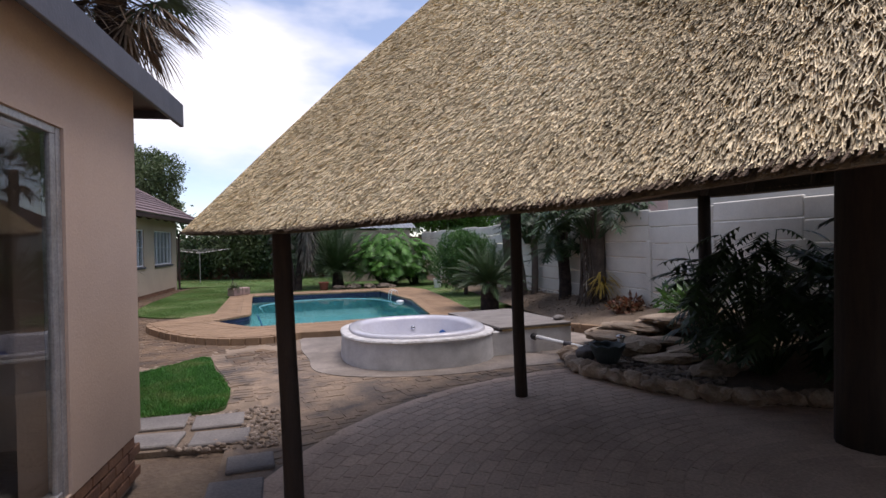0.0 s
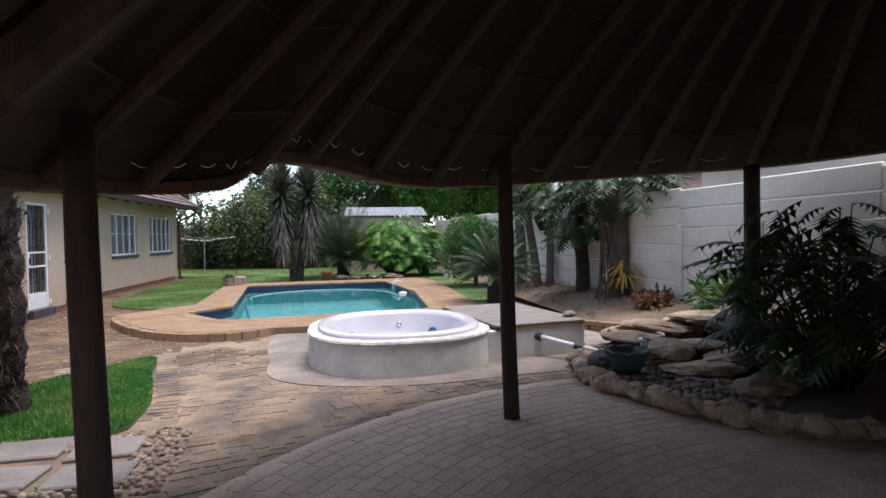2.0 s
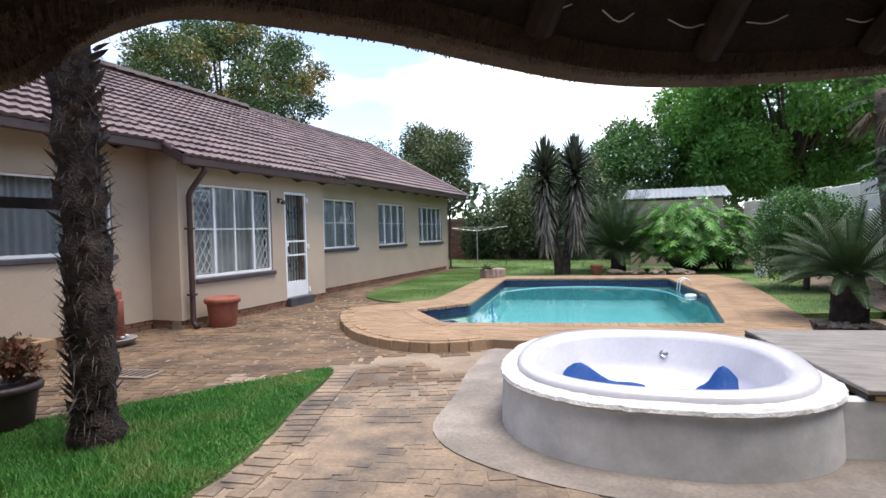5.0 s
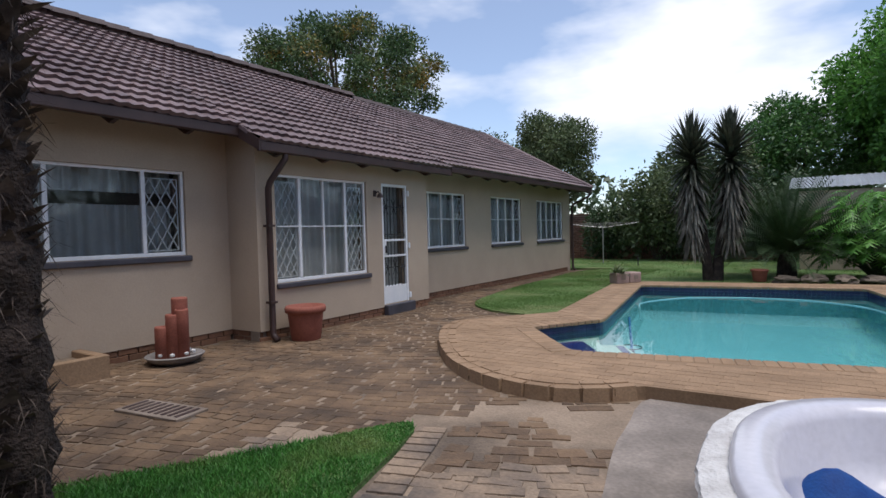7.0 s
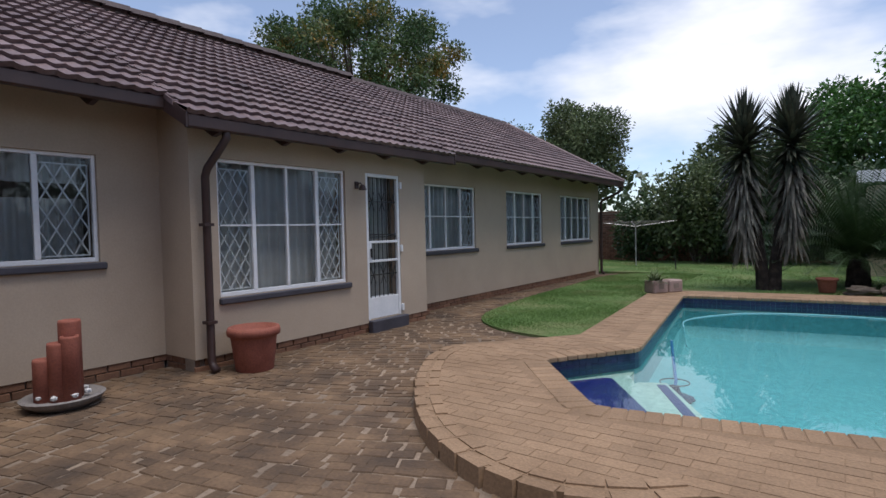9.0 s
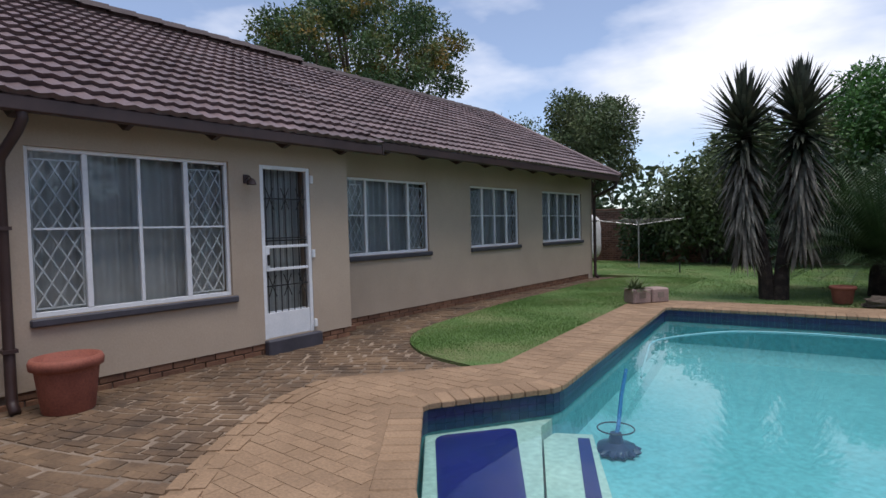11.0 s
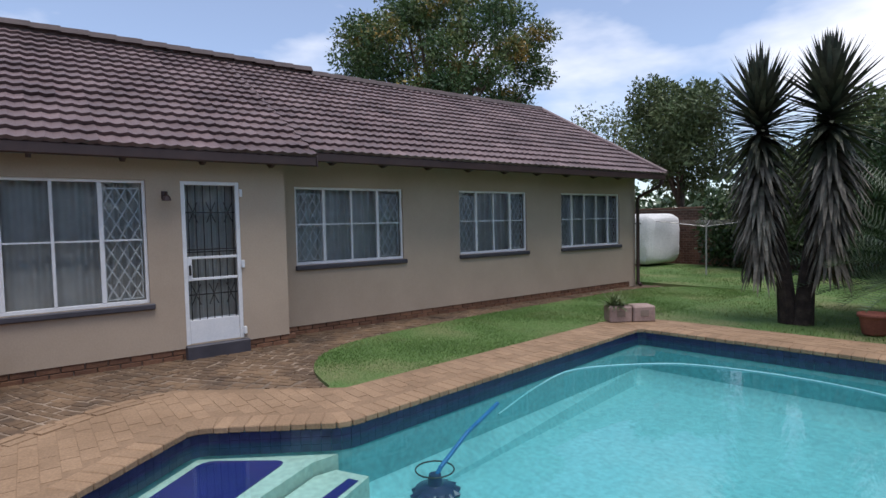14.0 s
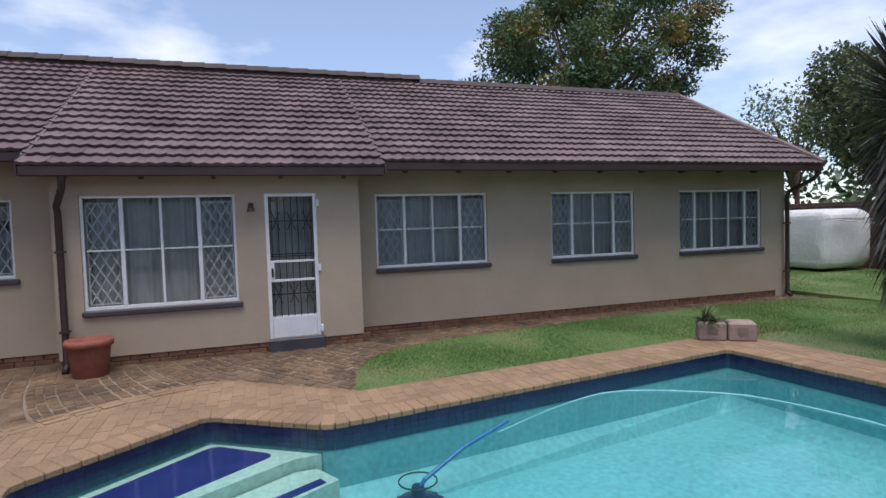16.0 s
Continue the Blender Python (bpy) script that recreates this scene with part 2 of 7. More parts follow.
M_POOL = mat("marbelite_pool", [(0.145, 0.40, 0.43), (0.175, 0.44, 0.47)], 0.6, 0.8, 20, 0.1)
M_STEP = mat("pale_pool_step", [(0.38, 0.47, 0.41), (0.46, 0.55, 0.48)], 0.6, 1.5, 20, 0.1)
M_BTILE = mat("navy_mosaic", [(0.010, 0.013, 0.045), (0.025, 0.028, 0.085)], 0.3, 8, 40, 0.1, spread=0.3)
M_VIOLET = mat("cobalt_mosaic", [(0.013, 0.006, 0.11), (0.02, 0.009, 0.15)], 0.3, 3, 40, 0.1)
M_COVER = mat("white_cover_sheet", [(0.62, 0.61, 0.60), (0.74, 0.73, 0.72)], 0.7, 2, 30, 0.5, thick=0.03)
M_SHEET = mat("pale_roof_sheet", [(0.42, 0.46, 0.50), (0.55, 0.58, 0.62)], 0.4, 1, 30, 0.1)
M_GARDENWALL = mat("shaded_garden_brick", [(0.10, 0.055, 0.035), (0.16, 0.09, 0.06)], 0.9, 2, 30, 0.5)
M_CHROME = mat("brushed_steel", [(0.55, 0.55, 0.56), (0.65, 0.65, 0.66)], 0.25, 8, 60, 0.05, metal=1.0)
M_ALU = mat("brown_aluminium", [(0.30, 0.29, 0.29), (0.42, 0.41, 0.41)], 0.4, 8, 60, 0.05, metal=0.6)
M_BOWL = mat("dark_green_ceramic", [(0.03, 0.045, 0.045), (0.06, 0.08, 0.08)], 0.6, 5, 60, 0.3)
M_DARKROOM = mat("dim_room_paint", [(0.30, 0.27, 0.24), (0.36, 0.33, 0.3)], 0.9, 1, 30, 0.0)
M_WATER = bpy.data.materials.new("pool_water")
M_WATER.use_nodes = True
_n, _l = M_WATER.node_tree.nodes, M_WATER.node_tree.links
_n.remove(_n["Principled BSDF"])
_t, _g, _f, _m = _n.new("ShaderNodeBsdfTransparent"), _n.new("ShaderNodeBsdfGlossy"), _n.new("ShaderNodeFresnel"), _n.new("ShaderNodeMixShader")
_t.inputs["Color"].default_value = (0.72, 0.95, 0.96, 1)
_d, _k = _n.new("ShaderNodeBsdfDiffuse"), _n.new("ShaderNodeMixShader")
_d.inputs["Color"].default_value = (0.07, 0.30, 0.34, 1)
_k.inputs["Fac"].default_value = 0.05
_g.inputs["Roughness"].default_value = 0.015
_f.inputs["IOR"].default_value = 1.33
_w, _b = _n.new("ShaderNodeTexNoise"), _n.new("ShaderNodeBump")
_w.inputs["Scale"].default_value, _w.inputs["Detail"].default_value = 2.2, 2.0
_b.inputs["Strength"].default_value, _b.inputs["Distance"].default_value = 0.10, 0.02
_ge = _n.new("ShaderNodeNewGeometry")
_l.new(_ge.outputs["Position"], _w.inputs["Vector"])
_l.new(_w.outputs["Fac"], _b.inputs["Height"])
_l.new(_b.outputs["Normal"], _g.inputs["Normal"])
_l.new(_f.outputs["Fac"], _m.inputs["Fac"])
_l.new(_t.outputs["BSDF"], _k.inputs[1])
_l.new(_d.outputs["BSDF"], _k.inputs[2])
_l.new(_k.outputs["Shader"], _m.inputs[1])
_l.new(_g.outputs["BSDF"], _m.inputs[2])
_l.new(_m.outputs["Shader"], _n["Material Output"].inputs["Surface"])


# ---- builders ----
from mathutils.geometry import tessellate_polygon

rng = np.random.default_rng(7)


def thing(name, loc=(0, 0, 0), rz=0, label="", category="", group="", kind=""):
    ob = new(name)
    ob.empty_display_size = 0.1
    ob.matrix_world = pose(*loc, 0, 0, rz)
    return tagged(ob, label, category, group, kind)


def part(name, bm, material, parent=None, label="", smooth=False, loc=(0, 0, 0), rot=(0, 0, 0)):
    me = bpy.data.meshes.new(name)
    bmesh.ops.recalc_face_normals(bm, faces=bm.faces)
    bm.to_mesh(me)
    bm.free()
    me.materials.append(material)
    if smooth:
        me.polygons.foreach_set("use_smooth", [True] * len(me.polygons))
    ob = new(name, me)
    ob.parent = parent
    ob.matrix_basis = pose(*loc, *rot)
    return tagged(ob, label)


def soup(name, quads, material, parent=None, label="", corners=4):
    """One mesh from an array of separate faces, N x corners x 3."""
    q = np.asarray(quads, float).reshape(-1, corners, 3)
    me = bpy.data.meshes.new(name)
    k = len(q)
    me.vertices.add(k * corners)
    me.vertices.foreach_set("co", q.ravel())
    me.loops.add(k * corners)
    me.loops.foreach_set("vertex_index", np.arange(k * corners, dtype=np.int32))
    me.polygons.add(k)
    me.polygons.foreach_set("loop_start", np.arange(0, k * corners, corners, dtype=np.int32))
    me.update(calc_edges=True)
    me.materials.append(material)
    ob = new(name, me)
    ob.parent = parent
    return tagged(ob, label)


def box(bm, x0, x1, y0, y1, z0, z1, bevel=0.0):
    r = bmesh.ops.create_cube(bm, size=1.0)
    vs = r["verts"]
    for v in vs:
        v.co = Vector((x0 + (v.co.x + 0.5) * (x1 - x0), y0 + (v.co.y + 0.5) * (y1 - y0), z0 + (v.co.z + 0.5) * (z1 - z0)))
    if bevel:
        es = {e for v in vs for e in v.link_edges}
        bmesh.ops.bevel(bm, geom=list(es), offset=bevel, segments=1, affect="EDGES")
    return bm


def cube(x0, x1, y0, y1, z0, z1, bevel=0.0):
    return box(bmesh.new(), x0, x1, y0, y1, z0, z1, bevel)


def tube(bm, pts, radii, sides=8, cap=True):
    """A round limb along points, with a radius at each."""
    rings = []
    pts = [Vector(p) for p in pts]
    if not hasattr(radii, "__len__"):
        radii = [radii] * len(pts)
    for i, p in enumerate(pts):
        d = (pts[min(i + 1, len(pts) - 1)] - pts[max(i - 1, 0)]).normalized()
        a = d.orthogonal().normalized() if abs(d.z) < 0.999 else Vector((1, 0, 0))
        if i and abs(d.z) < 0.999:
            a = (side - d * side.dot(d)).normalized()
        side = a
        b = d.cross(a)
        rings.append([bm.verts.new(p + (a * math.cos(k * 2 * math.pi / sides) + b * math.sin(k * 2 * math.pi / sides)) * radii[i]) for k in range(sides)])
    for r, s in zip(rings, rings[1:]):
        for k in range(sides):
            bm.faces.new((r[k], r[(k + 1) % sides], s[(k + 1) % sides], s[k]))
    if cap:
        bm.faces.new(rings[0][::-1])
        bm.faces.new(rings[-1])
    return bm


def lathe(profile, sides=24, wobble=0.0):
    """A turned body from (radius, height) pairs."""
    bm = bmesh.new()
    rings = []
    for r, z in profile:
        rings.append([bm.verts.new(((r + wobble * random.uniform(-1, 1)) * math.cos(k * 2 * math.pi / sides), r * math.sin(k * 2 * math.pi / sides), z)) for k in range(sides)])
    for r, s in zip(rings, rings[1:]):
        for k in range(sides):
            bm.faces.new((r[k], r[(k + 1) % sides], s[(k + 1) % sides], s[k]))
    bm.faces.new(rings[0][::-1])
    bm.faces.new(rings[-1])
    return bm


def slab(outline, z0, z1, hole=None):
    """A flat plate of any outline with its sides."""
    bm = bmesh.new()
    top = [bm.verts.new((x, y, z1)) for x, y in outline]
    bot = [bm.verts.new((x, y, z0)) for x, y in outline]
    k = len(outline)
    for i in range(k):
        bm.faces.new((bot[i], bot[(i + 1) % k], top[(i + 1) % k], top[i]))
    if hole is None:
        for tri in tessellate_polygon([[Vector((x, y, 0)) for x, y in outline]]):
            bm.faces.new([top[i] for i in tri])
    else:
        ht = [bm.verts.new((x, y, z1)) for x, y in hole]
        hb = [bm.verts.new((x, y, z0)) for x, y in hole]
        h = len(hole)
        for i in range(h):
            bm.faces.new((hb[i], hb[(i + 1) % h], ht[(i + 1) % h], ht[i]))
        allv = top + ht
        for tri in tessellate_polygon([[Vector((x, y, 0)) for x, y in outline], [Vector((x, y, 0)) for x, y in hole]]):
            bm.faces.new([allv[i] for i in tri])
    return bm


def inside(px, py, outline):
    """Which of the points lie in the outline."""
    px, py = np.asarray(px, float), np.asarray(py, float)
    hit = np.zeros(px.shape, bool)
    o = list(outline)
    for (x0, y0), (x1, y1) in zip(o, o[1:] + o[:1]):
        if y0 == y1:
            continue
        hit ^= ((y0 > py) != (y1 > py)) & (px < (x1 - x0) * (py - y0) / (y1 - y0) + x0)
    return hit


def rounded(points, radius, steps=5):
    """The outline with its corners rounded off."""
    out = []
    k = len(points)
    for i in range(k):
        a, b, c = Vector(points[i - 1]), Vector(points[i]), Vector(points[(i + 1) % k])
        r = min(radius, 0.45 * (a - b).length, 0.45 * (c - b).length)
        p, q = b + (a - b).normalized() * r, b + (c - b).normalized() * r
        for s in range(steps + 1):
            t = s / steps
            out.append(tuple(p * (1 - t) ** 2 + b * 2 * t * (1 - t) + q * t * t))
    return out


def spline(points, n=8, closed=False):
    """A smooth line through points."""
    P = [np.array(p, float) for p in points]
    k = len(P)
    out = []
    for i in range(k if closed else k - 1):
        g = (lambda j: P[j % k]) if closed else (lambda j: P[min(max(j, 0), k - 1)])
        a, b, c, d = g(i - 1), g(i), g(i + 1), g(i + 2)
        for s in range(n):
            t = s / n
            out.append(tuple(0.5 * (2 * b + (c - a) * t + (2 * a - 5 * b + 4 * c - d) * t * t + (3 * b - a - 3 * c + d) * t ** 3)))
    if not closed:
        out.append(tuple(P[-1]))
    return out


def lump(size, seed, rough=0.25, detail=2):
    """A rough stone or clod of the given half sizes."""
    bm = bmesh.new()
    bmesh.ops.create_icosphere(bm, subdivisions=detail, radius=1.0)
    for v in bm.verts:
        n = noise.noise(v.co * 1.3 + Vector((seed * 7.1, seed * 3.3, seed))) + 0.5 * noise.noise(v.co * 3.1 + Vector((seed, seed * 5, 0)))
        v.co *= 1 + rough * 2 * n
        v.co = Vector((v.co.x * size[0], v.co.y * size[1], v.co.z * size[2]))
    return bm


def wall_sheet(bm, along, at, a0, a1, z0, z1, thick, holes=()):
    """A wall with openings: along 'y' at x = at (or along 'x' at y = at), its other face at at - thick."""
    P = (lambda a, d, z: (at - d, a, z)) if along == "y" else (lambda a, d, z: (a, at - d, z))
    As = sorted({a0, a1, *[v for h in holes for v in h[:2]]})
    Zs = sorted({z0, z1, *[v for h in holes for v in h[2:]]})
    for a, b in zip(As, As[1:]):
        for c, d in zip(Zs, Zs[1:]):
            if any(h[0] <= a and b <= h[1] and h[2] <= c and d <= h[3] for h in holes):
                continue
            for e in (0, thick):
                bm.faces.new([bm.verts.new(P(*q)) for q in ((a, e, c), (b, e, c), (b, e, d), (a, e, d))])
    rims = [(a0, a1, z0, z1), *holes]
    for a, b, c, d in rims:
        for (p, q), (r, s) in zip(((a, c), (b, c), (b, d), (a, d)), ((b, c), (b, d), (a, d), (a, c))):
            bm.faces.new([bm.verts.new(P(*v)) for v in ((p, 0, q), (r, 0, s), (r, thick, s), (p, thick, q))])
    bmesh.ops.remove_doubles(bm, verts=bm.verts, dist=0.0005)
    return bm


# ---- ground, pool and paving ----
POOL = [(-0.48, 11.04), (3.14, 11.74), (3.19, 15.1), (2.58, 18.46), (-1.41, 18.0), (-0.78, 13.17), (-1.43, 12.2)]
POOL = rounded(POOL, 0.12, 3)
APRON = [(-2.60, 12.3), (-2.47, 11.7), (-2.0, 10.9), (-1.4, 10.2), (-0.8, 9.8), (-0.25, 9.68), (0.19, 9.82), (0.51, 10.08), (1.6, 10.1), (3.1, 10.45), (3.95, 11.2), (4.14, 12.3),
         (4.16, 15.0), (4.1, 18.2), (3.7, 19.5), (2.6, 19.35), (-1.4, 18.85), (-2.1, 18.65), (-1.60, 13.58), (-2.05, 13.0)]
Z_AP, Z_WATER = 0.11, -0.03
LAWN_NEAR = [(-0.76, 8.68), (-0.43, 7.7), (-0.10, 6.75), (-0.02, 6.2), (-0.05, 5.9), (-0.45, 5.8), (-1.0, 5.77), (-2.5, 5.8), (-2.5, 6.1), (-2.0, 6.7), (-1.75, 7.1), (-1.25, 7.88)]
LAWN_STRIP = [(-1.68, 13.62), (-1.98, 13.6), (-2.75, 13.77), (-3.4, 14.25), (-3.78, 15.0), (-4.0, 16.3), (-4.12, 17.5), (-4.22, 19.0), (-4.3, 22.5), (-3.4, 23.6), (-2.2, 23.6), (-2.12, 18.75)]
PAD = spline([(0.72, 8.2), (0.85, 7.4), (1.4, 6.95), (2.4, 6.78), (3.4, 6.95), (4.2, 7.1), (4.9, 7.6), (5.4, 8.4), (4.8, 10.2), (3.0, 10.4), (0.75, 10.3), (0.55, 9.3)], 5, True)



def ground_sheet():
    bm = bmesh.new()
    xs, ys = (-300, -1.75, 4.2, 300), (-300, 10.75, 19.5, 300)
    g = [[bm.verts.new((x, y, -0.055)) for y in ys] for x in xs]
    for i in range(3):
        for j in range(3):
            if (i, j) != (1, 1):
                bm.faces.new((g[i][j], g[i + 1][j], g[i + 1][j + 1], g[i][j + 1]))
    return bm


ground = tagged(part("ground", ground_sheet(), M_SOIL), "bare brown garden soil reaching the horizon", "ground", kind="structure")
paving = thing("paving", label="weathered brown clay and stone pavers with sandy joints", category="paving", kind="structure")
YARD = [(-4.9, 4.9), (0.2, 4.9), (0.3, 3.4), (1.2, -4.0), (8.2, -4.0), (7.0, 4.6), (5.0, 5.2), (4.4, 6.0), (4.3, 7.0), (5.4, 8.0), (5.9, 10.0), (5.0, 12.4), (4.3, 13.2), (4.3, 10.6), (-1.8, 10.6), (-1.8, 14.4), (-3.1, 14.3), (-3.6, 16.0), (-4.3, 23.4), (-4.9, 23.4)]
part("mortar_bed", slab(YARD, -0.05, -0.006), M_JOINT, paving)
part("cement_pad", slab(PAD, -0.008, 0.006), M_PAD, paving, "smooth grey cement round the tub")

apron = thing("pool_surround", label="raised tan brick coping and deck round the pool", category="pool deck", kind="structure")
part("deck_base", slab(APRON, -0.02, Z_AP - 0.0065, POOL), M_DECKBED, apron)

pool = thing("swimming_pool", (0, 0, 0), label="angular swimming pool with turquoise water and navy tiles", category="swimming pool", kind="structure")


def shrink(outline, d):
    c = np.mean(outline, axis=0)
    return [tuple(np.array(p) + (c - np.array(p)) / np.linalg.norm(c - np.array(p)) * d) for p in outline]


bm = bmesh.new()
rim = [bm.verts.new((x, y, Z_AP - 0.02)) for x, y in POOL]
mid = [bm.verts.new((x, y, -0.45)) for x, y in POOL]
low = [bm.verts.new((x, y, -0.62)) for x, y in shrink(POOL, 0.25)]
for a, b in ((rim, mid), (mid, low)):
    for i in range(len(a)):
        bm.faces.new((a[i], a[(i + 1) % len(a)], b[(i + 1) % len(a)], b[i]))
bmesh.ops.triangulate(bm, faces=[bm.faces.new(low)])
part("basin", bm, M_POOL, pool)
bm = bmesh.new()
for i in range(len(POOL)):
    (x0, y0), (x1, y1) = POOL[i], POOL[(i + 1) % len(POOL)]
    L = math.hypot(x1 - x0, y1 - y0)
    k = max(1, round(L / 0.075))
    nx, ny = -(y1 - y0) / L, (x1 - x0) / L
    for j in range(k):
        a, b = (j + 0.015) / k, (j + 0.985) / k
        for z0, z1 in ((-0.12, -0.064), (-0.062, -0.006), (-0.004, 0.054)):
            q = [(x0 + (x1 - x0) * s + nx * 0.008, y0 + (y1 - y0) * s + ny * 0.008, z) for s, z in ((a, z0), (b, z0), (b, z1), (a, z1))]
            w = [(x0 + (x1 - x0) * s, y0 + (y1 - y0) * s, z) for s, z in ((a, z0), (b, z0), (b, z1), (a, z1))]
            f, g = [bm.verts.new(p) for p in q], [bm.verts.new(p) for p in w]
            bm.faces.new(f)
            for m_ in range(4):
                bm.faces.new((f[m_], f[(m_ + 1) % 4], g[(m_ + 1) % 4], g[m_]))
tagged(part("waterline_tiles", bm, M_BTILE, pool, "navy mosaic waterline tiles"), kind="stuff")
ALC = [(-0.46, 11.08), (0.18, 11.20), (-0.78, 12.88), (-0.80, 13.10), (-1.40, 12.22)]
part("upper_step", slab(ALC, -0.6, -0.14), M_STEP, pool, "pale plastered pool step")
ALC2 = [(0.20, 11.21), (0.62, 11.28), (-0.50, 13.20), (-0.76, 13.06), (-0.76, 12.88)]
part("lower_step", slab(ALC2, -0.6, -0.24), M_STEP, pool, "pale plastered pool step")
part("step_mosaic", slab(rounded([(-0.42, 11.19), (0.02, 11.37), (-0.93, 12.75), (-1.33, 12.25)], 0.1, 3), -0.145, -0.134), M_VIOLET, pool, "cobalt blue mosaic tread")
part("step_edge_mosaic", slab([(0.28, 11.48), (0.38, 11.52), (-0.48, 13.10), (-0.56, 13.06)], -0.245, -0.234), M_VIOLET, pool, "cobalt blue mosaic strip")
water = part("pool_water", slab([(x, y) for x, y in POOL], Z_WATER - 0.001, Z_WATER), M_WATER)
bm = bmesh.new()
bm.faces.new([bm.verts.new((x, y, Z_WATER)) for x, y in POOL])
bmesh.ops.triangulate(bm, faces=bm.faces)
bm.to_mesh(water.data)
bm.free()
tagged(water, "clear turquoise pool water with faint ripples", "water", kind="structure")
water.name = "water"
water.visible_shadow = False

turf = tagged(part("lawn_back", slab([(-12, 23.6), (-2.1, 23.6), (-2.05, 18.5), (-0.3, 18.8), (2.4, 19.3), (3.6, 19.4), (4.0, 18.2), (4.1, 13.2), (6.2, 13.9), (5.4, 26.0), (1.0, 29), (-12, 29.5)], -0.05, 0.045), M_TURF), "patchy back garden lawn", "lawn", kind="structure")
tagged(part("lawn_strip", slab(spline(LAWN_STRIP, 4, True), -0.05, 0.03), M_TURF), "narrow green lawn beside the pool deck", "lawn", kind="structure")
tagged(part("lawn_near", slab(spline(LAWN_NEAR, 4, True), -0.05, 0.03), M_TURF), "small bright green lawn round the palm", "lawn", kind="structure")

# ---- house ----
XA, XB, X0 = -4.36, -4.85, -4.95
ZP = 0.13
WIN = {"window_1": (XA, 10.555, 12.415, 0.74, 2.22, 4), "window_2": (XB, 14.47, 16.385, 1.04, 2.22, 4), "window_3": (XB, 17.615, 19.365, 1.04, 2.22, 4), "window_4": (XB, 20.41, 22.47, 1.04, 2.22, 5), "window_5": (X0, 7.60, 9.64, 1.17, 2.22, 3)}
DOOR = (12.80, 13.51, 0.17, 2.22)
ROOF_S = 0.558


def hole(k):
    x, a, b, c, d, n = WIN[k]
    return (a, b, c, d)


house = thing("house", label="single-storey beige plastered house with a brown tiled roof", category="house", kind="structure")
part("wall_front", wall_sheet(bmesh.new(), "y", XA, 10.25, 14.13, ZP, 2.75, 0.25, [hole("window_1"), DOOR]), M_PLASTER, house)
part("wall_bedrooms", wall_sheet(bmesh.new(), "y", XB, 14.13, 23.10, ZP, 2.97, 0.25, [hole("window_2"), hole("window_3"), hole("window_4")]), M_PLASTER, house)
part("wall_recess", wall_sheet(bmesh.new(), "y", X0, 4.75, 10.25, ZP, 3.03, 0.25, [hole("window_5")]), M_PLASTER, house)
for ya, yb, xa in ((10.25, 10.5, X0 - 0.25), (13.88, 14.13, XB - 0.25)):
    bm = cube(xa, XA - 0.25, ya, yb, ZP, 2.8)
    for v in bm.verts:
        if v.co.z > 1:
            v.co.z = 2.66 + (-4.2 - v.co.x) * 0.558 - 0.06
    part("wall_return", bm, M_PLASTER, house)
bm = bmesh.new()
vs = [bm.verts.new((x, 23.10 - e, z)) for e in (0, 0.25) for x, z in ((XB - 0.002, 0.0), (-12.0, 0.0), (-12.0, 2.6), (-8.15, 4.85), (XB - 0.002, 2.95))]
bm.faces.new(vs[:5])
bm.faces.new(vs[5:])
for i in range(5):
    bm.faces.new((vs[i], vs[(i + 1) % 5], vs[5 + (i + 1) % 5], vs[5 + i]))
part("gable_wall", bm, M_PLASTER, house)
part("wall_back", cube(-12.25, -12.0, -4, 23.10, 0, 2.7), M_PLASTER, house)
part("floor_slab", cube(-12, XB - 0.26, 4.8, 23.1, -0.04, 0.15), M_DARKROOM, house)
part("room_wall", cube(-8.6, -8.45, 4.8, 23.1, 0.155, 2.6), M_DARKROOM, house)

# brick plinth courses
brick_me = bpy.data.meshes.new("brick")
bm = cube(-0.05, 0, -0.108, 0.108, 0, 0.07, 0.006)
bm.to_mesh(brick_me)
bm.free()
brick_me.materials.append(M_BRICK)
plinth = thing("plinth", label="low dark brown face-brick plinth under the plaster", category="plinth", kind="structure")
part("mortar_backing", cube(XA - 0.2, XA - 0.035, 10.25, 14.12, -0.1, ZP + 0.002), M_MORTAR, plinth)
part("mortar_backing", cube(XB - 0.2, XB - 0.035, 14.12, 23.10, -0.1, ZP + 0.002), M_MORTAR, plinth)
part("mortar_backing", cube(X0 - 0.2, X0 - 0.035, 4.8, 10.25, -0.1, ZP + 0.002), M_MORTAR, plinth)
for x, y0, y1 in ((XA, 10.25, 14.13), (XB, 14.13, 23.10), (X0, 5.0, 10.25)):
    for c in range(2):
        y = y0 + (0.11 if c else 0.0)
        while y + 0.22 <= y1 + 0.1:
            ob = new("brick", brick_me)
            ob.parent = plinth
            ob.matrix_basis = pose(x - 0.012, y + 0.11, -0.02 + c * 0.078)
            y += 0.228


part("mortar_backing", cube(X0 - 0.1, XA - 0.04, 10.272, 10.47, -0.1, ZP + 0.002), M_MORTAR, plinth)
for c in range(2):
    x = X0 + 0.11 - 0.11 * c
    while x < XA - 0.02:
        ob = new("brick", brick_me)
        ob.parent = plinth
        ob.matrix_basis = pose(min(x, XA - 0.13), 10.262, -0.02 + c * 0.078, 0, 0, -90)
        x += 0.228


def roof_plane(x, e=0.0):
    return 2.66 + e + (-4.2 - x) * ROOF_S


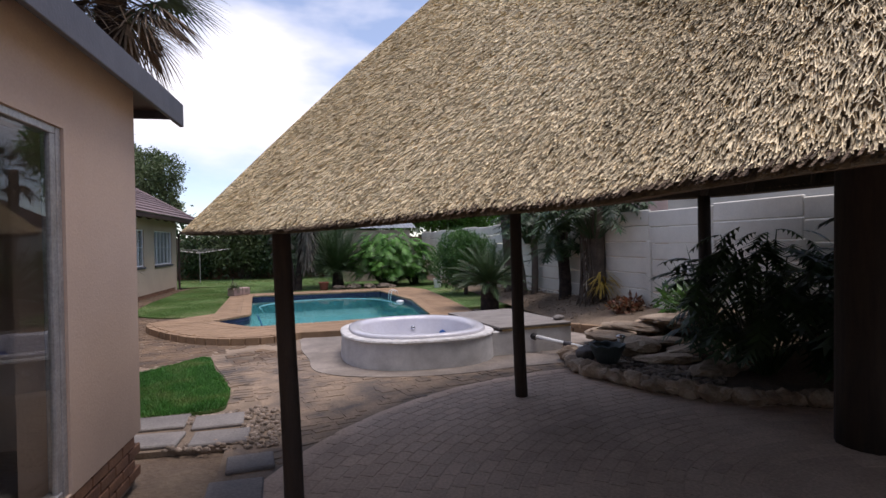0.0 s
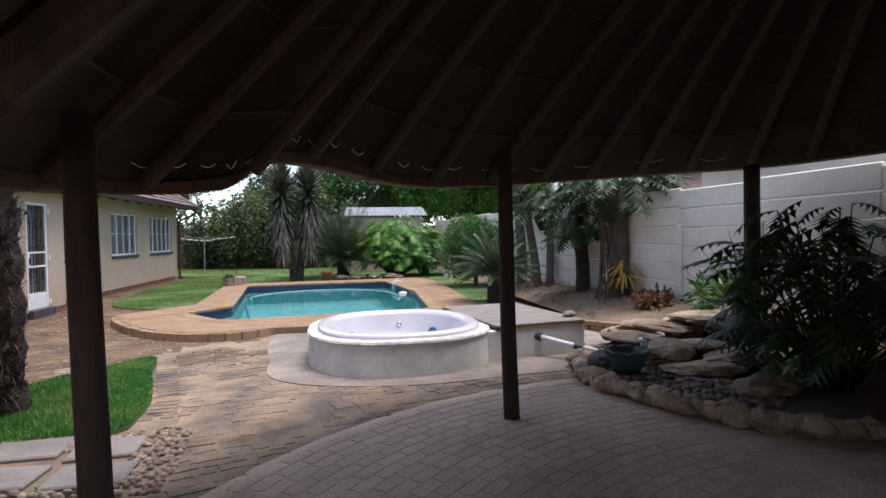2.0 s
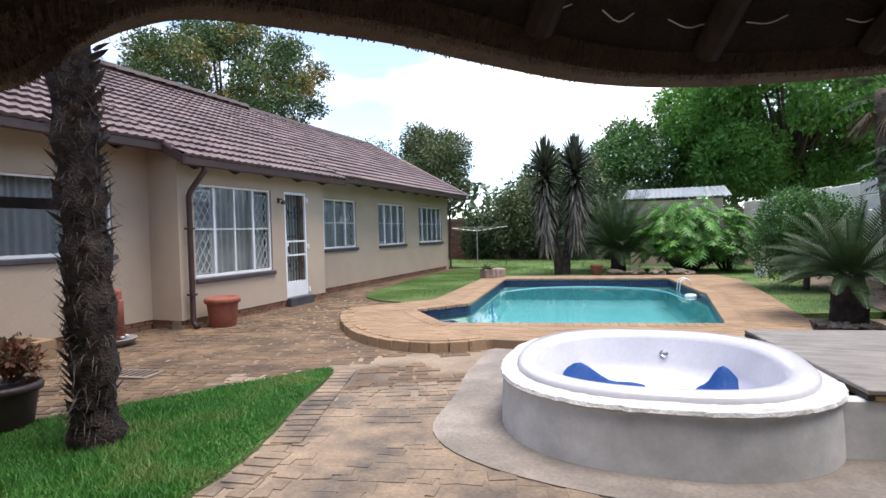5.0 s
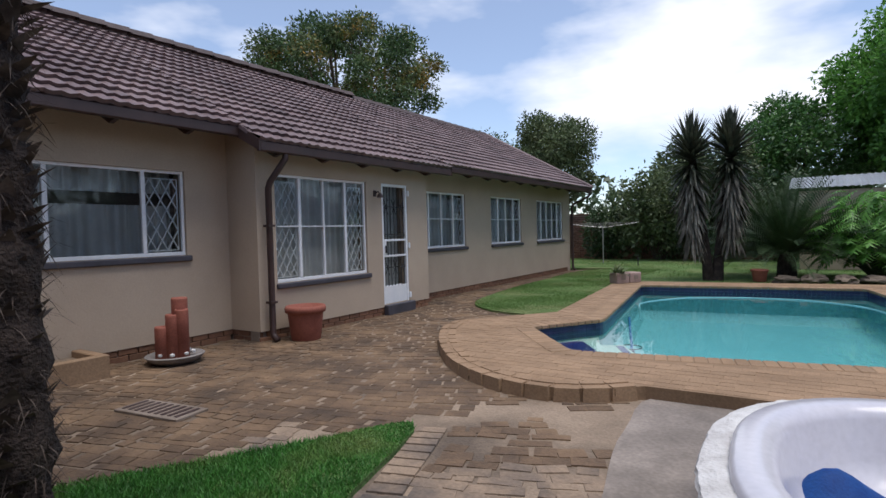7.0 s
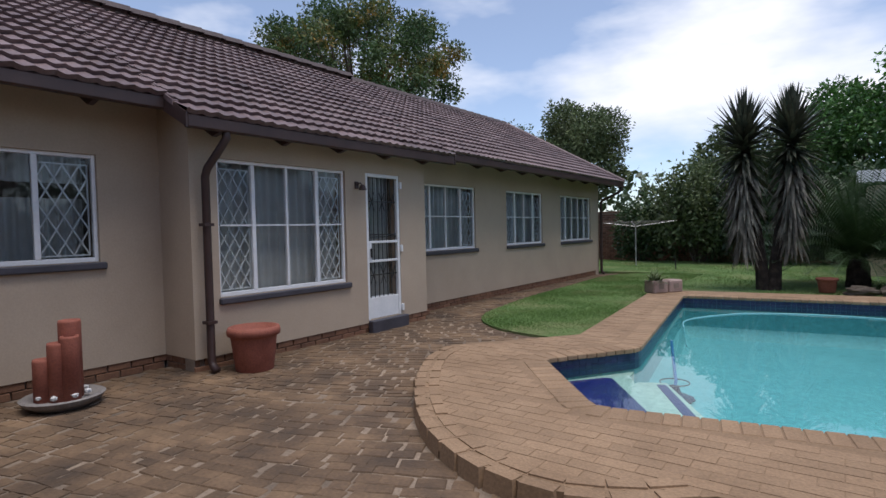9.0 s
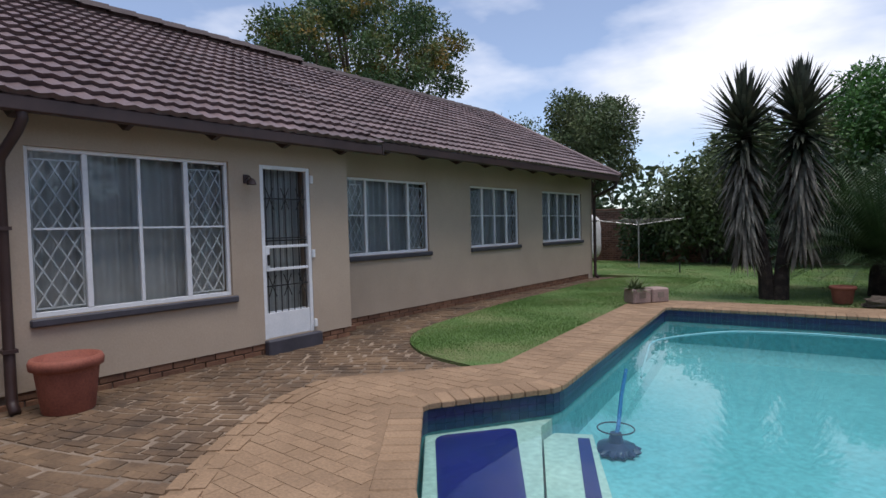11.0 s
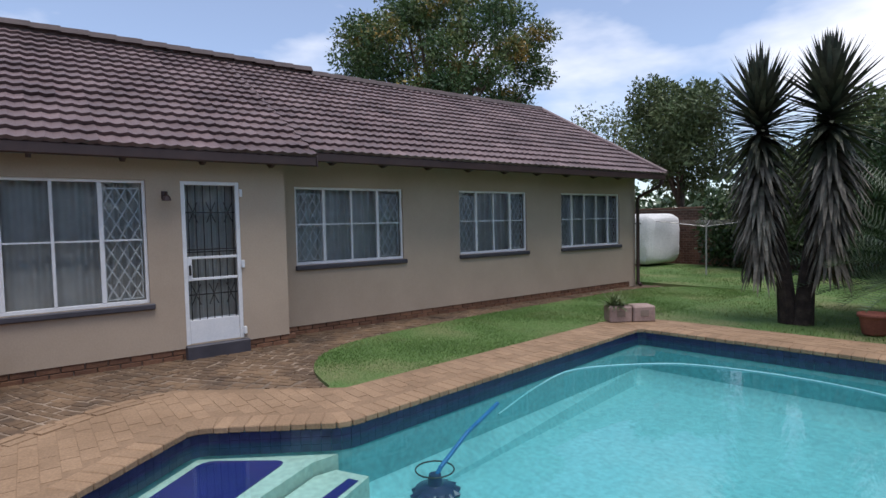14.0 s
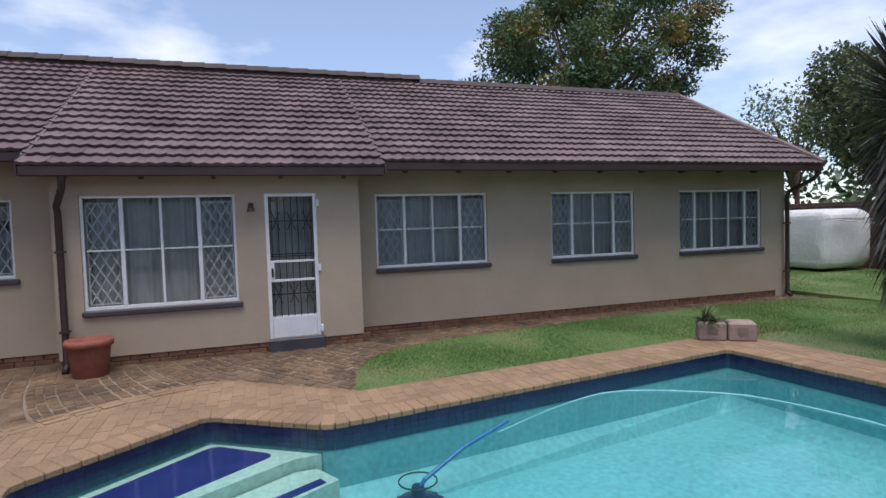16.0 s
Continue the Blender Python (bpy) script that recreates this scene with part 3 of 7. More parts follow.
# roof: boards under the tiles, then the tiles
EAVES = [(3.9, 10.05, -4.42), (10.05, 14.45, -4.04), (14.45, 23.28, -4.2)]
roof = thing("roof", label="brown concrete tile roof with capped ridge", category="roof", kind="structure")
bm = bmesh.new()
for y0, y1, xe in EAVES:
    z0, z1 = roof_plane(xe), roof_plane(-8.15)
    q = [bm.verts.new(p) for p in ((xe, y0, z0 - 0.03), (xe, y1, z0 - 0.03), (-8.15, y1, z1 - 0.03), (-8.15, y0, z1 - 0.03))]
    r = [bm.verts.new(v.co + Vector((0, 0, -0.05))) for v in q]
    bm.faces.new(q)
    bm.faces.new(r[::-1])
    for i in range(4):
        bm.faces.new((q[i], q[(i + 1) % 4], r[(i + 1) % 4], r[i]))
part("roof_deck", bm, M_FASCIA, roof)
back_slope = part("back_slope", slab([(-12.6, -4), (-8.15, -4), (-8.15, 23.28), (-12.6, 23.28)], 0, 0.06), M_ROOFT, roof)
for v in back_slope.data.vertices:
    v.co.z += roof_plane(-8.15) - 0.08 - (-8.15 - v.co.x) * ROOF_S

TW, TL = 0.305, 0.335
PROFILE = [(-0.012, 0.018), (0.0, 0.024), (0.035, 0.011), (0.07, 0.005), (0.11, 0.015), (0.145, 0.024), (0.18, 0.013), (0.215, 0.005), (0.26, 0.015), (0.305, 0.027)]


def tile_faces():
    ca, sa = math.cos(math.atan(ROOF_S)), math.sin(math.atan(ROOF_S))
    P = lambda a, u, h: (-u * ca + h * sa, a, u * sa + h * ca)
    out = []
    for (a, h), (b, g) in zip(PROFILE, PROFILE[1:]):
        out.append([P(a, 0, h + 0.05), P(b, 0, g + 0.05), P(b, TL, g + 0.002), P(a, TL, h + 0.002)])
        out.append([P(a, 0.012, h), P(b, 0.012, g), P(b, 0, g + 0.05), P(a, 0, h + 0.05)])
    return np.array(out)


TILE = tile_faces()
tile_me = bpy.data.meshes.new("roof_tile")
bm = bmesh.new()
for f in TILE:
    bm.faces.new([bm.verts.new(p) for p in f])
bmesh.ops.remove_doubles(bm, verts=bm.verts, dist=0.0005)
bm.to_mesh(tile_me)
bm.free()
tile_me.materials.append(M_ROOFT)
ca = math.cos(math.atan(ROOF_S))
rest, singles = [], 0
for y0, y1, xe in EAVES:
    rows = int((xe + 8.15) / (TL * ca - 0.03)) + 1
    step = (xe + 8.12) / rows
    for r in range(rows):
        x = xe + 0.05 - r * step
        cols = int((y1 - y0) / TW + 0.01)
        w = (y1 - y0) / cols
        for c in range(cols):
            y = y0 + c * w
            p = np.array((x + random.uniform(-0.004, 0.004), y, roof_plane(x) + random.uniform(-0.003, 0.003)))
            if r < 9 and 9.0 < y < 19.5 and singles < 300:
                singles += 1
                ob = new("roof_tile", tile_me)
                ob.parent = roof
                ob.matrix_basis = Matrix.Translation(p) @ pose(0, 0, 0, 0, 0, 0) @ Matrix.Diagonal((1, w / TW, 1, 1))
            else:
                rest.append(TILE * np.array((1, w / TW, 1)) + p)
bm = bmesh.new()
me = bpy.data.meshes.new("roof_tiles")
V = np.array(rest).reshape(-1, len(TILE) * 4, 3)
k = V.shape[0]
tri = np.arange(k * len(TILE) * 4).reshape(-1, 4)
me.from_pydata(V.reshape(-1, 3).tolist(), [], tri.tolist())
bm.from_mesh(me)
bmesh.ops.remove_doubles(bm, verts=bm.verts, dist=0.0003)
bm.to_mesh(me)
bm.free()
me.materials.append(M_ROOF)
ob = new("roof_tiles", me)
ob.parent = roof
tagged(ob, kind="stuff")
# ridge caps and the stepped end
bm = bmesh.new()
for y0, y1, up in ((3.9, 16.2, 0.10), (16.2, 23.28, 0.03)):
    n_ = round((y1 - y0) / 0.4)
    for i in range(n_):
        a, b = y0 + (y1 - y0) * i / n_, y0 + (y1 - y0) * (i + 1) / n_ + 0.03
        z = roof_plane(-8.15) + up
        pr = [(-8.38, z - 0.09), (-8.28, z + 0.02), (-8.15, z + 0.06), (-8.02, z + 0.02), (-7.92, z - 0.09)]
        for (x0, u0), (x1, u1) in zip(pr, pr[1:]):
            bm.faces.new([bm.verts.new(p) for p in ((x0, a, u0), (x1, a, u1), (x1, b, u1 + 0.018), (x0, b, u0 + 0.018))])
        bm.faces.new([bm.verts.new((x, b, u + 0.018)) for x, u in pr])
        bm.faces.new([bm.verts.new((x, a, u)) for x, u in pr])
bmesh.ops.remove_doubles(bm, verts=bm.verts, dist=0.0003)
# same concrete as the tiles, colour darkened to offset skylight on the caps
part("ridge_caps", bm, mat("ridge_tile_sky_offset", [(0.045, 0.03, 0.03), (0.075, 0.052, 0.05)], 0.8, 3, 45, 0.3), roof)
for yy, xi in ((10.03, -4.52), (14.452, -4.3)):
    bm = bmesh.new()
    q = [bm.verts.new((x, yy + w_, roof_plane(x) + h_)) for w_ in (0.0, 0.018) for x, h_ in ((-3.985, -0.11), (-3.985, 0.03), (xi, 0.03), (xi, -0.14))]
    bm.faces.new(q[:4])
    bm.faces.new(q[4:])
    for i in range(4):
        bm.faces.new((q[i], q[(i + 1) % 4], q[4 + (i + 1) % 4], q[4 + i]))
    part("eave_end_board", bm, M_FASCIA, roof)
for yy in (10.05, 14.45):
    bm = bmesh.new()
    q = [bm.verts.new((x, yy + w_, roof_plane(x) + h_)) for x in (-4.2, -8.05) for w_, h_ in ((-0.03, 0.0), (-0.03, 0.055), (0.035, 0.055), (0.035, 0.0))]
    for i in range(3):
        bm.faces.new((q[i], q[i + 1], q[5 + i], q[4 + i]))
    bm.faces.new(q[:4])
    part("seam_strip", bm, M_ROOFT, roof)
part("raised_ridge_bed", cube(-8.26, -8.04, 3.9, 16.18, roof_plane(-8.15) - 0.1, roof_plane(-8.15) + 0.07), M_ROOFT, roof)
bm = bmesh.new()
tube(bm, [(-4.15, 23.31, roof_plane(-4.2) + 0.02), (-8.15, 23.31, roof_plane(-8.15) + 0.04)], 0.075, 8)
part("verge_cap", bm, M_ROOFT, roof)
bm = bmesh.new()
q = [bm.verts.new((x, y, roof_plane(x) + d)) for y in (23.26, 23.30) for x, d in ((-4.2, -0.2), (-8.15, -0.2), (-8.15, -0.02), (-4.2, -0.02))]
bm.faces.new(q[:4])
bm.faces.new(q[4:])
for i in range(4):
    bm.faces.new((q[i], q[(i + 1) % 4], q[4 + (i + 1) % 4], q[4 + i]))
part("bargeboard", bm, M_FASCIA, roof, "dark brown bargeboard")
for y0, y1, xe in EAVES:
    z = roof_plane(xe)
    part("gutter", cube(xe - 0.03, xe + 0.055, y0, y1, z - 0.135, z - 0.012, 0.012), M_FASCIA, roof, "dark brown gutter along the eaves")
    y = y0 + 0.4
    while y < y1 - 0.1:
        bm = bmesh.new()
        q = [bm.verts.new((x, y + d, roof_plane(x) + h)) for d in (-0.025, 0.025) for x, h in ((xe - 0.035, -0.07), (xe - 0.035, -0.15), (xe - 0.16, -0.25), (xe - 0.95, -0.25), (xe - 0.95, -0.09))]
        bm.faces.new(q[:5])
        bm.faces.new(q[5:])
        for i in range(5):
            bm.faces.new((q[i], q[(i + 1) % 5], q[5 + (i + 1) % 5], q[5 + i]))
        part("rafter_end", bm, M_FASCIA, roof)
        y += 0.86


def downpipe(x, y, xe, top, label):
    t = thing("downpipe", (x, y, 0), label=label, category="drainpipe")
    bm = bmesh.new()
    tube(bm, [(xe - x, 0.12, top), (xe - x, 0.12, top - 0.12), (xe - x - 0.06, 0.10, top - 0.2), (0.04, 0, top - 0.42), (0, 0, top - 0.5), (0, 0, 0.12), (0.02, 0, 0.07), (0.09, 0, 0.02)], 0.042, 8)
    part("pipe", bm, M_FASCIA, t, smooth=True)
    for z in (0.5, 1.5):
        part("bracket", cube(-0.06, 0.05, -0.052, 0.052, z, z + 0.03), M_FASCIA, t)


downpipe(-4.25, 10.36, -4.04, 2.5, "dark brown round downpipe at the corner of the house")
downpipe(-4.76, 23.07, -4.2, 2.58, "dark brown round downpipe at the far house corner")


def sheet(x, y0, y1, z0, z1):
    """One pane facing the garden."""
    bm = bmesh.new()
    bm.faces.new([bm.verts.new(p) for p in ((x, y0, z0), (x, y1, z0), (x, y1, z1), (x, y0, z1))])
    return bm


def pane(name, bm, parent):
    """Clear glass with its face to the garden."""
    ob = part(name, bm, M_GLASS, parent)
    if ob.data.polygons[0].normal.x < 0:
        ob.data.flip_normals()
    ob.visible_shadow = False
    return ob


def lattice(parent, y0, y1, z0, z1, x):
    """White diamond burglar bars over one light."""
    bm = bmesh.new()
    w, h = (y1 - y0), (z1 - z0)
    n_ = 3
    cell = w / n_
    rise = cell * 1.75
    segs = []
    for s in (1, -1):
        for i in range(-12, 16):
            c = i * cell
            pts = []
            for z in (0.0, h):
                pts.append((c + s * z / rise * cell, z))
            (a, za), (b, zb) = pts
            lo, hi = 0.0, 1.0
            d = b - a
            if abs(d) > 1e-9:
                t0, t1 = sorted(((0 - a) / d, (w - a) / d))
                lo, hi = max(lo, t0), min(hi, t1)
            if hi - lo > 0.02:
                segs.append((a + d * lo, h * lo, a + d * hi, h * hi))
    for a, za, b, zb in segs:
        tube(bm, [(x, y0 + a, z0 + za), (x, y0 + b, z0 + zb)], 0.009, 4, False)
    for a, za, b, zb in ((0, 0, w, 0), (0, h, w, h), (0, 0, 0, h), (w, 0, w, h)):
        tube(bm, [(x, y0 + a, z0 + za), (x, y0 + b, z0 + zb)], 0.008, 4, False)
    part("burglar_bars", bm, M_WHITE, parent, "white diamond burglar bars")


def curtain(name, x, y0, y1, z0, z1, folds, label):
    bm = bmesh.new()
    n_ = folds * 8
    cols = []
    for i in range(n_ + 1):
        f = i / n_
        y = y0 + (y1 - y0) * f
        ph = 2 * math.pi * folds * f + 0.9 * math.sin(f * 17)
        cols.append([bm.verts.new((x + (0.034 + 0.014 * math.sin(f * 31)) * math.sin(ph) * (0.55 + 0.45 * (1 - k_ / 3)), y, z1 + (z0 - z1) * k_ / 3)) for k_ in range(4)])
    for a, b in zip(cols, cols[1:]):
        for k_ in range(3):
            bm.faces.new((a[k_], b[k_], b[k_ + 1], a[k_ + 1]))
    return tagged(part(name, bm, M_CURTAIN, None, label, True), category="curtain")


def window(name, label):
    x, a, b, c, d, n_ = WIN[name]
    w = thing(name, (x, a, c), label=label, category="window", kind="structure")
    W, H = b - a, d - c
    bm = bmesh.new()
    for y0, y1, z0, z1 in ((0, 0.035, 0, H), (W - 0.035, W, 0, H), (0.035, W - 0.035, 0, 0.045), (0.035, W - 0.035, H - 0.035, H)):
        box(bm, -0.085, -0.035, y0, y1, z0, z1, 0.004)
    part("window_frame", bm, M_WHITE, w)
    cuts = [W * f for f in ((0.25, 0.5, 0.75) if n_ == 4 else (0.19, 0.395, 0.60, 0.805) if n_ == 5 else (0.25, 0.75))]
    for i, y in enumerate(cuts):
        wd = 0.024 if i in (0, len(cuts) - 1) else 0.016
        part("mullion", cube(-0.082, -0.032, y - wd, y + wd, 0.045, H - 0.035, 0.003), M_WHITE, w)
    edges = [0.035, *cuts, W - 0.035]
    for y0, y1 in zip(edges, edges[1:]):
        pane("pane", sheet(-0.06, y0, y1, 0.045, H - 0.035), w)
        if n_ != 3:
            part("transom", cube(-0.076, -0.040, y0 + 0.017, y1 - 0.017, H * 0.52 - 0.009, H * 0.52 + 0.009), M_WHITE, w)
    lattice(w, edges[0] + 0.02, edges[1] - 0.03, 0.07, H - 0.10, -0.092)
    lattice(w, edges[-2] + 0.03, edges[-1] - 0.02, 0.07, H - 0.10, -0.092)
    part("window_sill", cube(-0.03, 0.045, -0.02, W + 0.05, -0.075, -0.004, 0.012), M_SILL, w, "dark slate-grey painted sill")
    part("reveal_sill", cube(-0.2, -0.031, 0.001, W - 0.001, -0.02, 0.001), M_SILL, w)
    if n_ == 3:
        curtain("curtain", x - 0.30, a + 0.02, b - 0.02, c + 0.02, c + H * 0.60, 16, "white cafe curtain across the lower half of the window")
        curtain("valance", x - 0.28, a + 0.02, b - 0.02, c + H * 0.74, d, 20, "short white curtain valance at the window head")
    else:
        curtain("curtain", x - 0.20, a - 0.05, b + 0.05, c - 0.05, d + 0.04, max(9, round(W * 8)), "pale grey sheer curtain drawn across the window")


window("window_1", "large four-light white steel window with diamond bars")
window("window_2", "four-light white steel window with dark sill")
window("window_3", "four-light white steel bedroom window with dark sill")
window("window_4", "five-light white steel bedroom window with dark sill")
window("window_5", "three-light white steel kitchen window with cafe curtains")

# security door
a, b, c, d = DOOR
door = thing("door_1", (XA, a, c), label="white steel security gate with black bars over a glazed door", category="door", kind="structure")
W, H = b - a, d - c
bm = bmesh.new()
for y0, y1, z0, z1 in ((0, 0.05, 0, H), (W - 0.05, W, 0, H), (0.05, W - 0.05, H - 0.045, H)):
    box(bm, -0.06, -0.005, y0, y1, z0, z1, 0.004)
part("door_frame", bm, M_WHITE, door)
part("kick_panel", cube(-0.05, -0.015, 0.052, W - 0.052, 0.005, 0.30, 0.004), M_WHITE, door, "white sheet-steel kick panel")
part("middle_rail", cube(-0.05, -0.012, 0.052, W - 0.052, 0.80, 0.835, 0.004), M_WHITE, door)
part("middle_rail", cube(-0.05, -0.012, 0.052, W - 0.052, 1.07, 1.105, 0.004), M_WHITE, door)
lock = part("lock_box", cube(-0.05, 0.0, 0.045, 0.10, 0.80, 1.10, 0.004), M_WHITE, door)
part("door_handle", cube(0.001, 0.03, 0.058, 0.085, 0.87, 1.0, 0.008), M_BLACK, lock, "dark lever handle and plate")
for i in range(7):
    y = 0.085 + (W - 0.17) * i / 6
    part("bar", tube(bmesh.new(), [(-0.03, y, 0.30), (-0.03, y, H - 0.05)], 0.0065, 6), M_BLACK, door)
for z in (0.62, 1.16, 1.19, 1.66):
    part("cross_bar", cube(-0.035, -0.022, 0.06, W - 0.06, z - 0.008, z + 0.008), M_BLACK, door)
for zc in (0.62, 1.66):
    for f in (0.2, 0.5, 0.8):
        bm = bmesh.new()
        y = W * f
        for s in (-1, 1):
            for u in (-1, 1):
                tube(bm, [(-0.028, y + s * 0.055, zc + u * 0.13), (-0.028, y + s * 0.03, zc + u * 0.075), (-0.028, y + s * 0.008, zc + u * 0.02), (-0.028, y, zc)], 0.006, 5)
        part("scroll", bm, M_BLACK, door)
pane("door_pane", sheet(-0.155, 0.03, W - 0.03, 0.30, H - 0.03), door)
part("door_panel", cube(-0.17, -0.13, 0.02, W - 0.02, 0.0, 0.30, 0.004), M_WHITE, door)
for z in (0.1, 0.98, 1.91):
    part("hinge", cube(-0.005, 0.03, W - 0.005, W + 0.035, z - 0.05, z + 0.05, 0.006), M_WHITE, door)
curtain("curtain", XA - 0.22, a, b, c + 0.2, d + 0.02, 9, "pale sheer curtain behind the glazed door")
tagged(part("doorstep", cube(-4.355, -4.255, 12.78, 13.56, -0.02, 0.165, 0.012), M_SILL), "slate-grey painted step under the door", "step")

sconce = thing("wall_lamp", (XA, 12.62, 2.04), label="small dark brass wall lamp beside the door", category="lamp")
part("back_plate", cube(0.0, 0.02, -0.035, 0.035, -0.05, 0.05, 0.006), M_FASCIA, sconce)
part("arm", tube(bmesh.new(), [(0.01, 0, 0), (0.08, 0, 0.03), (0.12, 0, -0.01)], 0.008, 6), M_FASCIA, sconce)
part("shade", lathe([(0.02, 0.0), (0.04, -0.02), (0.055, -0.07), (0.05, -0.07), (0.015, -0.005)], 12), M_FASCIA, sconce, loc=(0.12, 0, 0.0))

# wing with the sliding door
wing = thing("house_wing", (-0.09, -0.03, 0.07), label="plastered house wing with a glazed sliding door", category="house", kind="structure")
part("wing_wall", wall_sheet(bmesh.new(), "y", -0.19, -4.0, 4.43, 0.26, 2.66, 0.25, [(0.7, 3.38, 0.27, 2.18)]), M_PINKWALL, wing)
part("wing_end_wall", cube(X0 - 0.1, -0.44, 4.18, 4.43, 0.26, 2.66), M_PINKWALL, wing)
part("wing_plinth_backing", cube(-0.5, -0.225, -4, 4.40, -0.1, 0.262), M_MORTAR, wing)
for c in range(4):
    y = 4.43 - (0.11 if c % 2 else 0)
    while y > 1.5:
        ob = new("brick", brick_me)
        ob.parent = wing
        ob.matrix_basis = pose(-0.194, y - 0.11, -0.05 + c * 0.078)
        y -= 0.228
part("wing_roof", slab([(-13, -4), (-0.05, -4), (-0.05, 5.02), (-13, 5.02)], 2.69, 2.72), M_ROOFT, wing)
part("soffit", cube(-4.4, -0.05, -4, 5.02, 2.662, 2.682), M_FASCIA, wing, "dark painted soffit boards")
part("fascia", cube(-0.045, -0.01, -4, 5.05, 2.54, 2.725, 0.004), M_SILL, wing, "grey-brown fascia board")
part("fascia", cube(-4.4, -0.048, 5.022, 5.05, 2.60, 2.725, 0.004), M_SILL, wing)
part("wing_interior", cube(-3.2, -3.1, -4, 4.18, 0, 2.7), M_DARKROOM, wing)
part("wing_floor", cube(-3.1, -0.44, -4, 4.18, 0.2, 0.262), M_DARKROOM, wing)
slider = thing("door_2", (-0.28, 0.67, 0.34), label="aluminium sliding glass door in a plastered reveal", category="door", kind="structure")
bm = bmesh.new()
for y0, y1, z0, z1 in ((0, 0.05, 0, 1.91), (2.63, 2.68, 0, 1.91), (0.05, 2.62, 1.87, 1.91), (0.05, 2.62, 0, 0.04)):
    box(bm, -0.09, -0.015, y0, y1, z0, z1, 0.004)
part("door_frame", bm, M_ALU, slider)
for y0, y1, x in ((0.05, 1.36, -0.085), (1.30, 2.63, -0.05)):
    leaf = part("sash", cube(x, x + 0.03, y1 - 0.05, y1, 0.04, 1.87, 0.003), M_ALU, slider)
    box_ = part("sash", cube(x, x + 0.03, y0, y0 + 0.05, 0.04, 1.87, 0.003), M_ALU, slider)
    pane("pane", sheet(x + 0.015, y0 + 0.05, y1 - 0.05, 0.04, 1.87), slider)


# ---- thatched lapa ----
# eave line: plan and height of the cut reed edge
EAVE = [(0.26, 3.45, 1.70), (0.21, 3.9, 1.71), (0.28, 4.4, 1.73), (0.44, 4.78, 1.75), (0.70, 4.88, 1.76), (0.88, 4.87, 1.78), (0.97, 4.92, 1.84), (1.03, 5.02, 1.915), (1.10, 5.16, 1.975), (1.22, 5.40, 2.01), (1.45, 5.68, 2.015), (1.72, 5.93, 1.975), (2.03, 6.18, 1.935), (2.4, 6.40, 1.925),
        (2.9, 6.66, 1.955), (3.3, 6.82, 1.985), (4.2, 7.2, 2.07), (5.7, 7.6, 2.20), (6.55, 7.0, 2.22), (6.95, 5.2, 2.22), (7.0, 2.6, 2.18), (6.7, 0.2, 2.1), (6.0, -1.6, 2.0), (4.2, -2.2, 1.92), (2.9, -1.2, 1.82), (2.25, 0.1, 1.76), (1.95, 0.75, 1.745), (1.79, 1.15, 1.73),
        (1.66, 1.42, 1.71), (1.47, 1.65, 1.705), (1.29, 1.88, 1.695), (1.06, 2.2, 1.685), (0.82, 2.52, 1.68), (0.48, 3.06, 1.69)]
EAVE = spline(EAVE, 6, True)
APEX = [(4.2, 3.0), (4.9, 3.4)]
Z_TOP = 5.05
lapa = thing("thatched_lapa", (0, 0, 0), label="round thatched lapa roof on creosoted gum poles", category="lapa", kind="structure")


def apex_of(p):
    a, b = np.array(APEX[0]), np.array(APEX[1])
    t = np.clip(np.dot(np.array(p[:2]) - a, b - a) / np.dot(b - a, b - a), 0, 1)
    return a + (b - a) * t


LEV = 9


def thatch_rings(lift, grow):
    rings = []
    for j in range(LEV):
        s = j / (LEV - 1)
        ring = []
        for p in EAVE:
            t = apex_of(p)
            d = (np.array(p[:2]) - t)
            L = np.linalg.norm(d)
            q = t + d / L * ((L + grow) * (1 - s) + 0.05 * s)
            z = (p[2] + lift) * (1 - s) + (Z_TOP + lift - 0.25) * s + 0.22 * math.sin(math.pi * s)
            ring.append((q[0], q[1], z))
        rings.append(ring)
    return rings


def ring_mesh(name, rings, material, label=""):
    bm = bmesh.new()
    R = [[bm.verts.new(p) for p in r] for r in rings]
    k_ = len(R[0])
    for a, b in zip(R, R[1:]):
        for i in range(k_):
            bm.faces.new((a[i], a[(i + 1) % k_], b[(i + 1) % k_], b[i]))
    bm.faces.new(R[-1])
    return part(name, bm, material, lapa, label, True)


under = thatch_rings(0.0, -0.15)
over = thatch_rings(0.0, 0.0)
ring_mesh("thatch_underside", under, M_THATCHIN, "thatch underside with the roof's shade in its dark colour")
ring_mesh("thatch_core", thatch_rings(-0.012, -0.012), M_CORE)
bm = bmesh.new()
k_ = len(EAVE)
a = [bm.verts.new(p) for p in under[0]]
b = [bm.verts.new(p) for p in thatch_rings(-0.012, -0.012)[0]]
for i in range(k_):
    bm.faces.new((a[i], a[(i + 1) % k_], b[(i + 1) % k_], b[i]))
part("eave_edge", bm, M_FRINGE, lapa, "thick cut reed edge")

# straw on the slope and reed ends along the eave
OV = np.array(over)
N_STRAW = 500000
u = rng.random(N_STRAW) * k_
s = rng.random(N_STRAW) ** 1.15 * (LEV - 1)
near = rng.random(N_STRAW) < 0.72
ang_i = rng.normal(182, 24, N_STRAW)
u = np.where(near, ang_i % k_, u)
i0, j0 = u.astype(int) % k_, np.minimum(s.astype(int), LEV - 2)
fu, fs = u - np.floor(u), s - j0


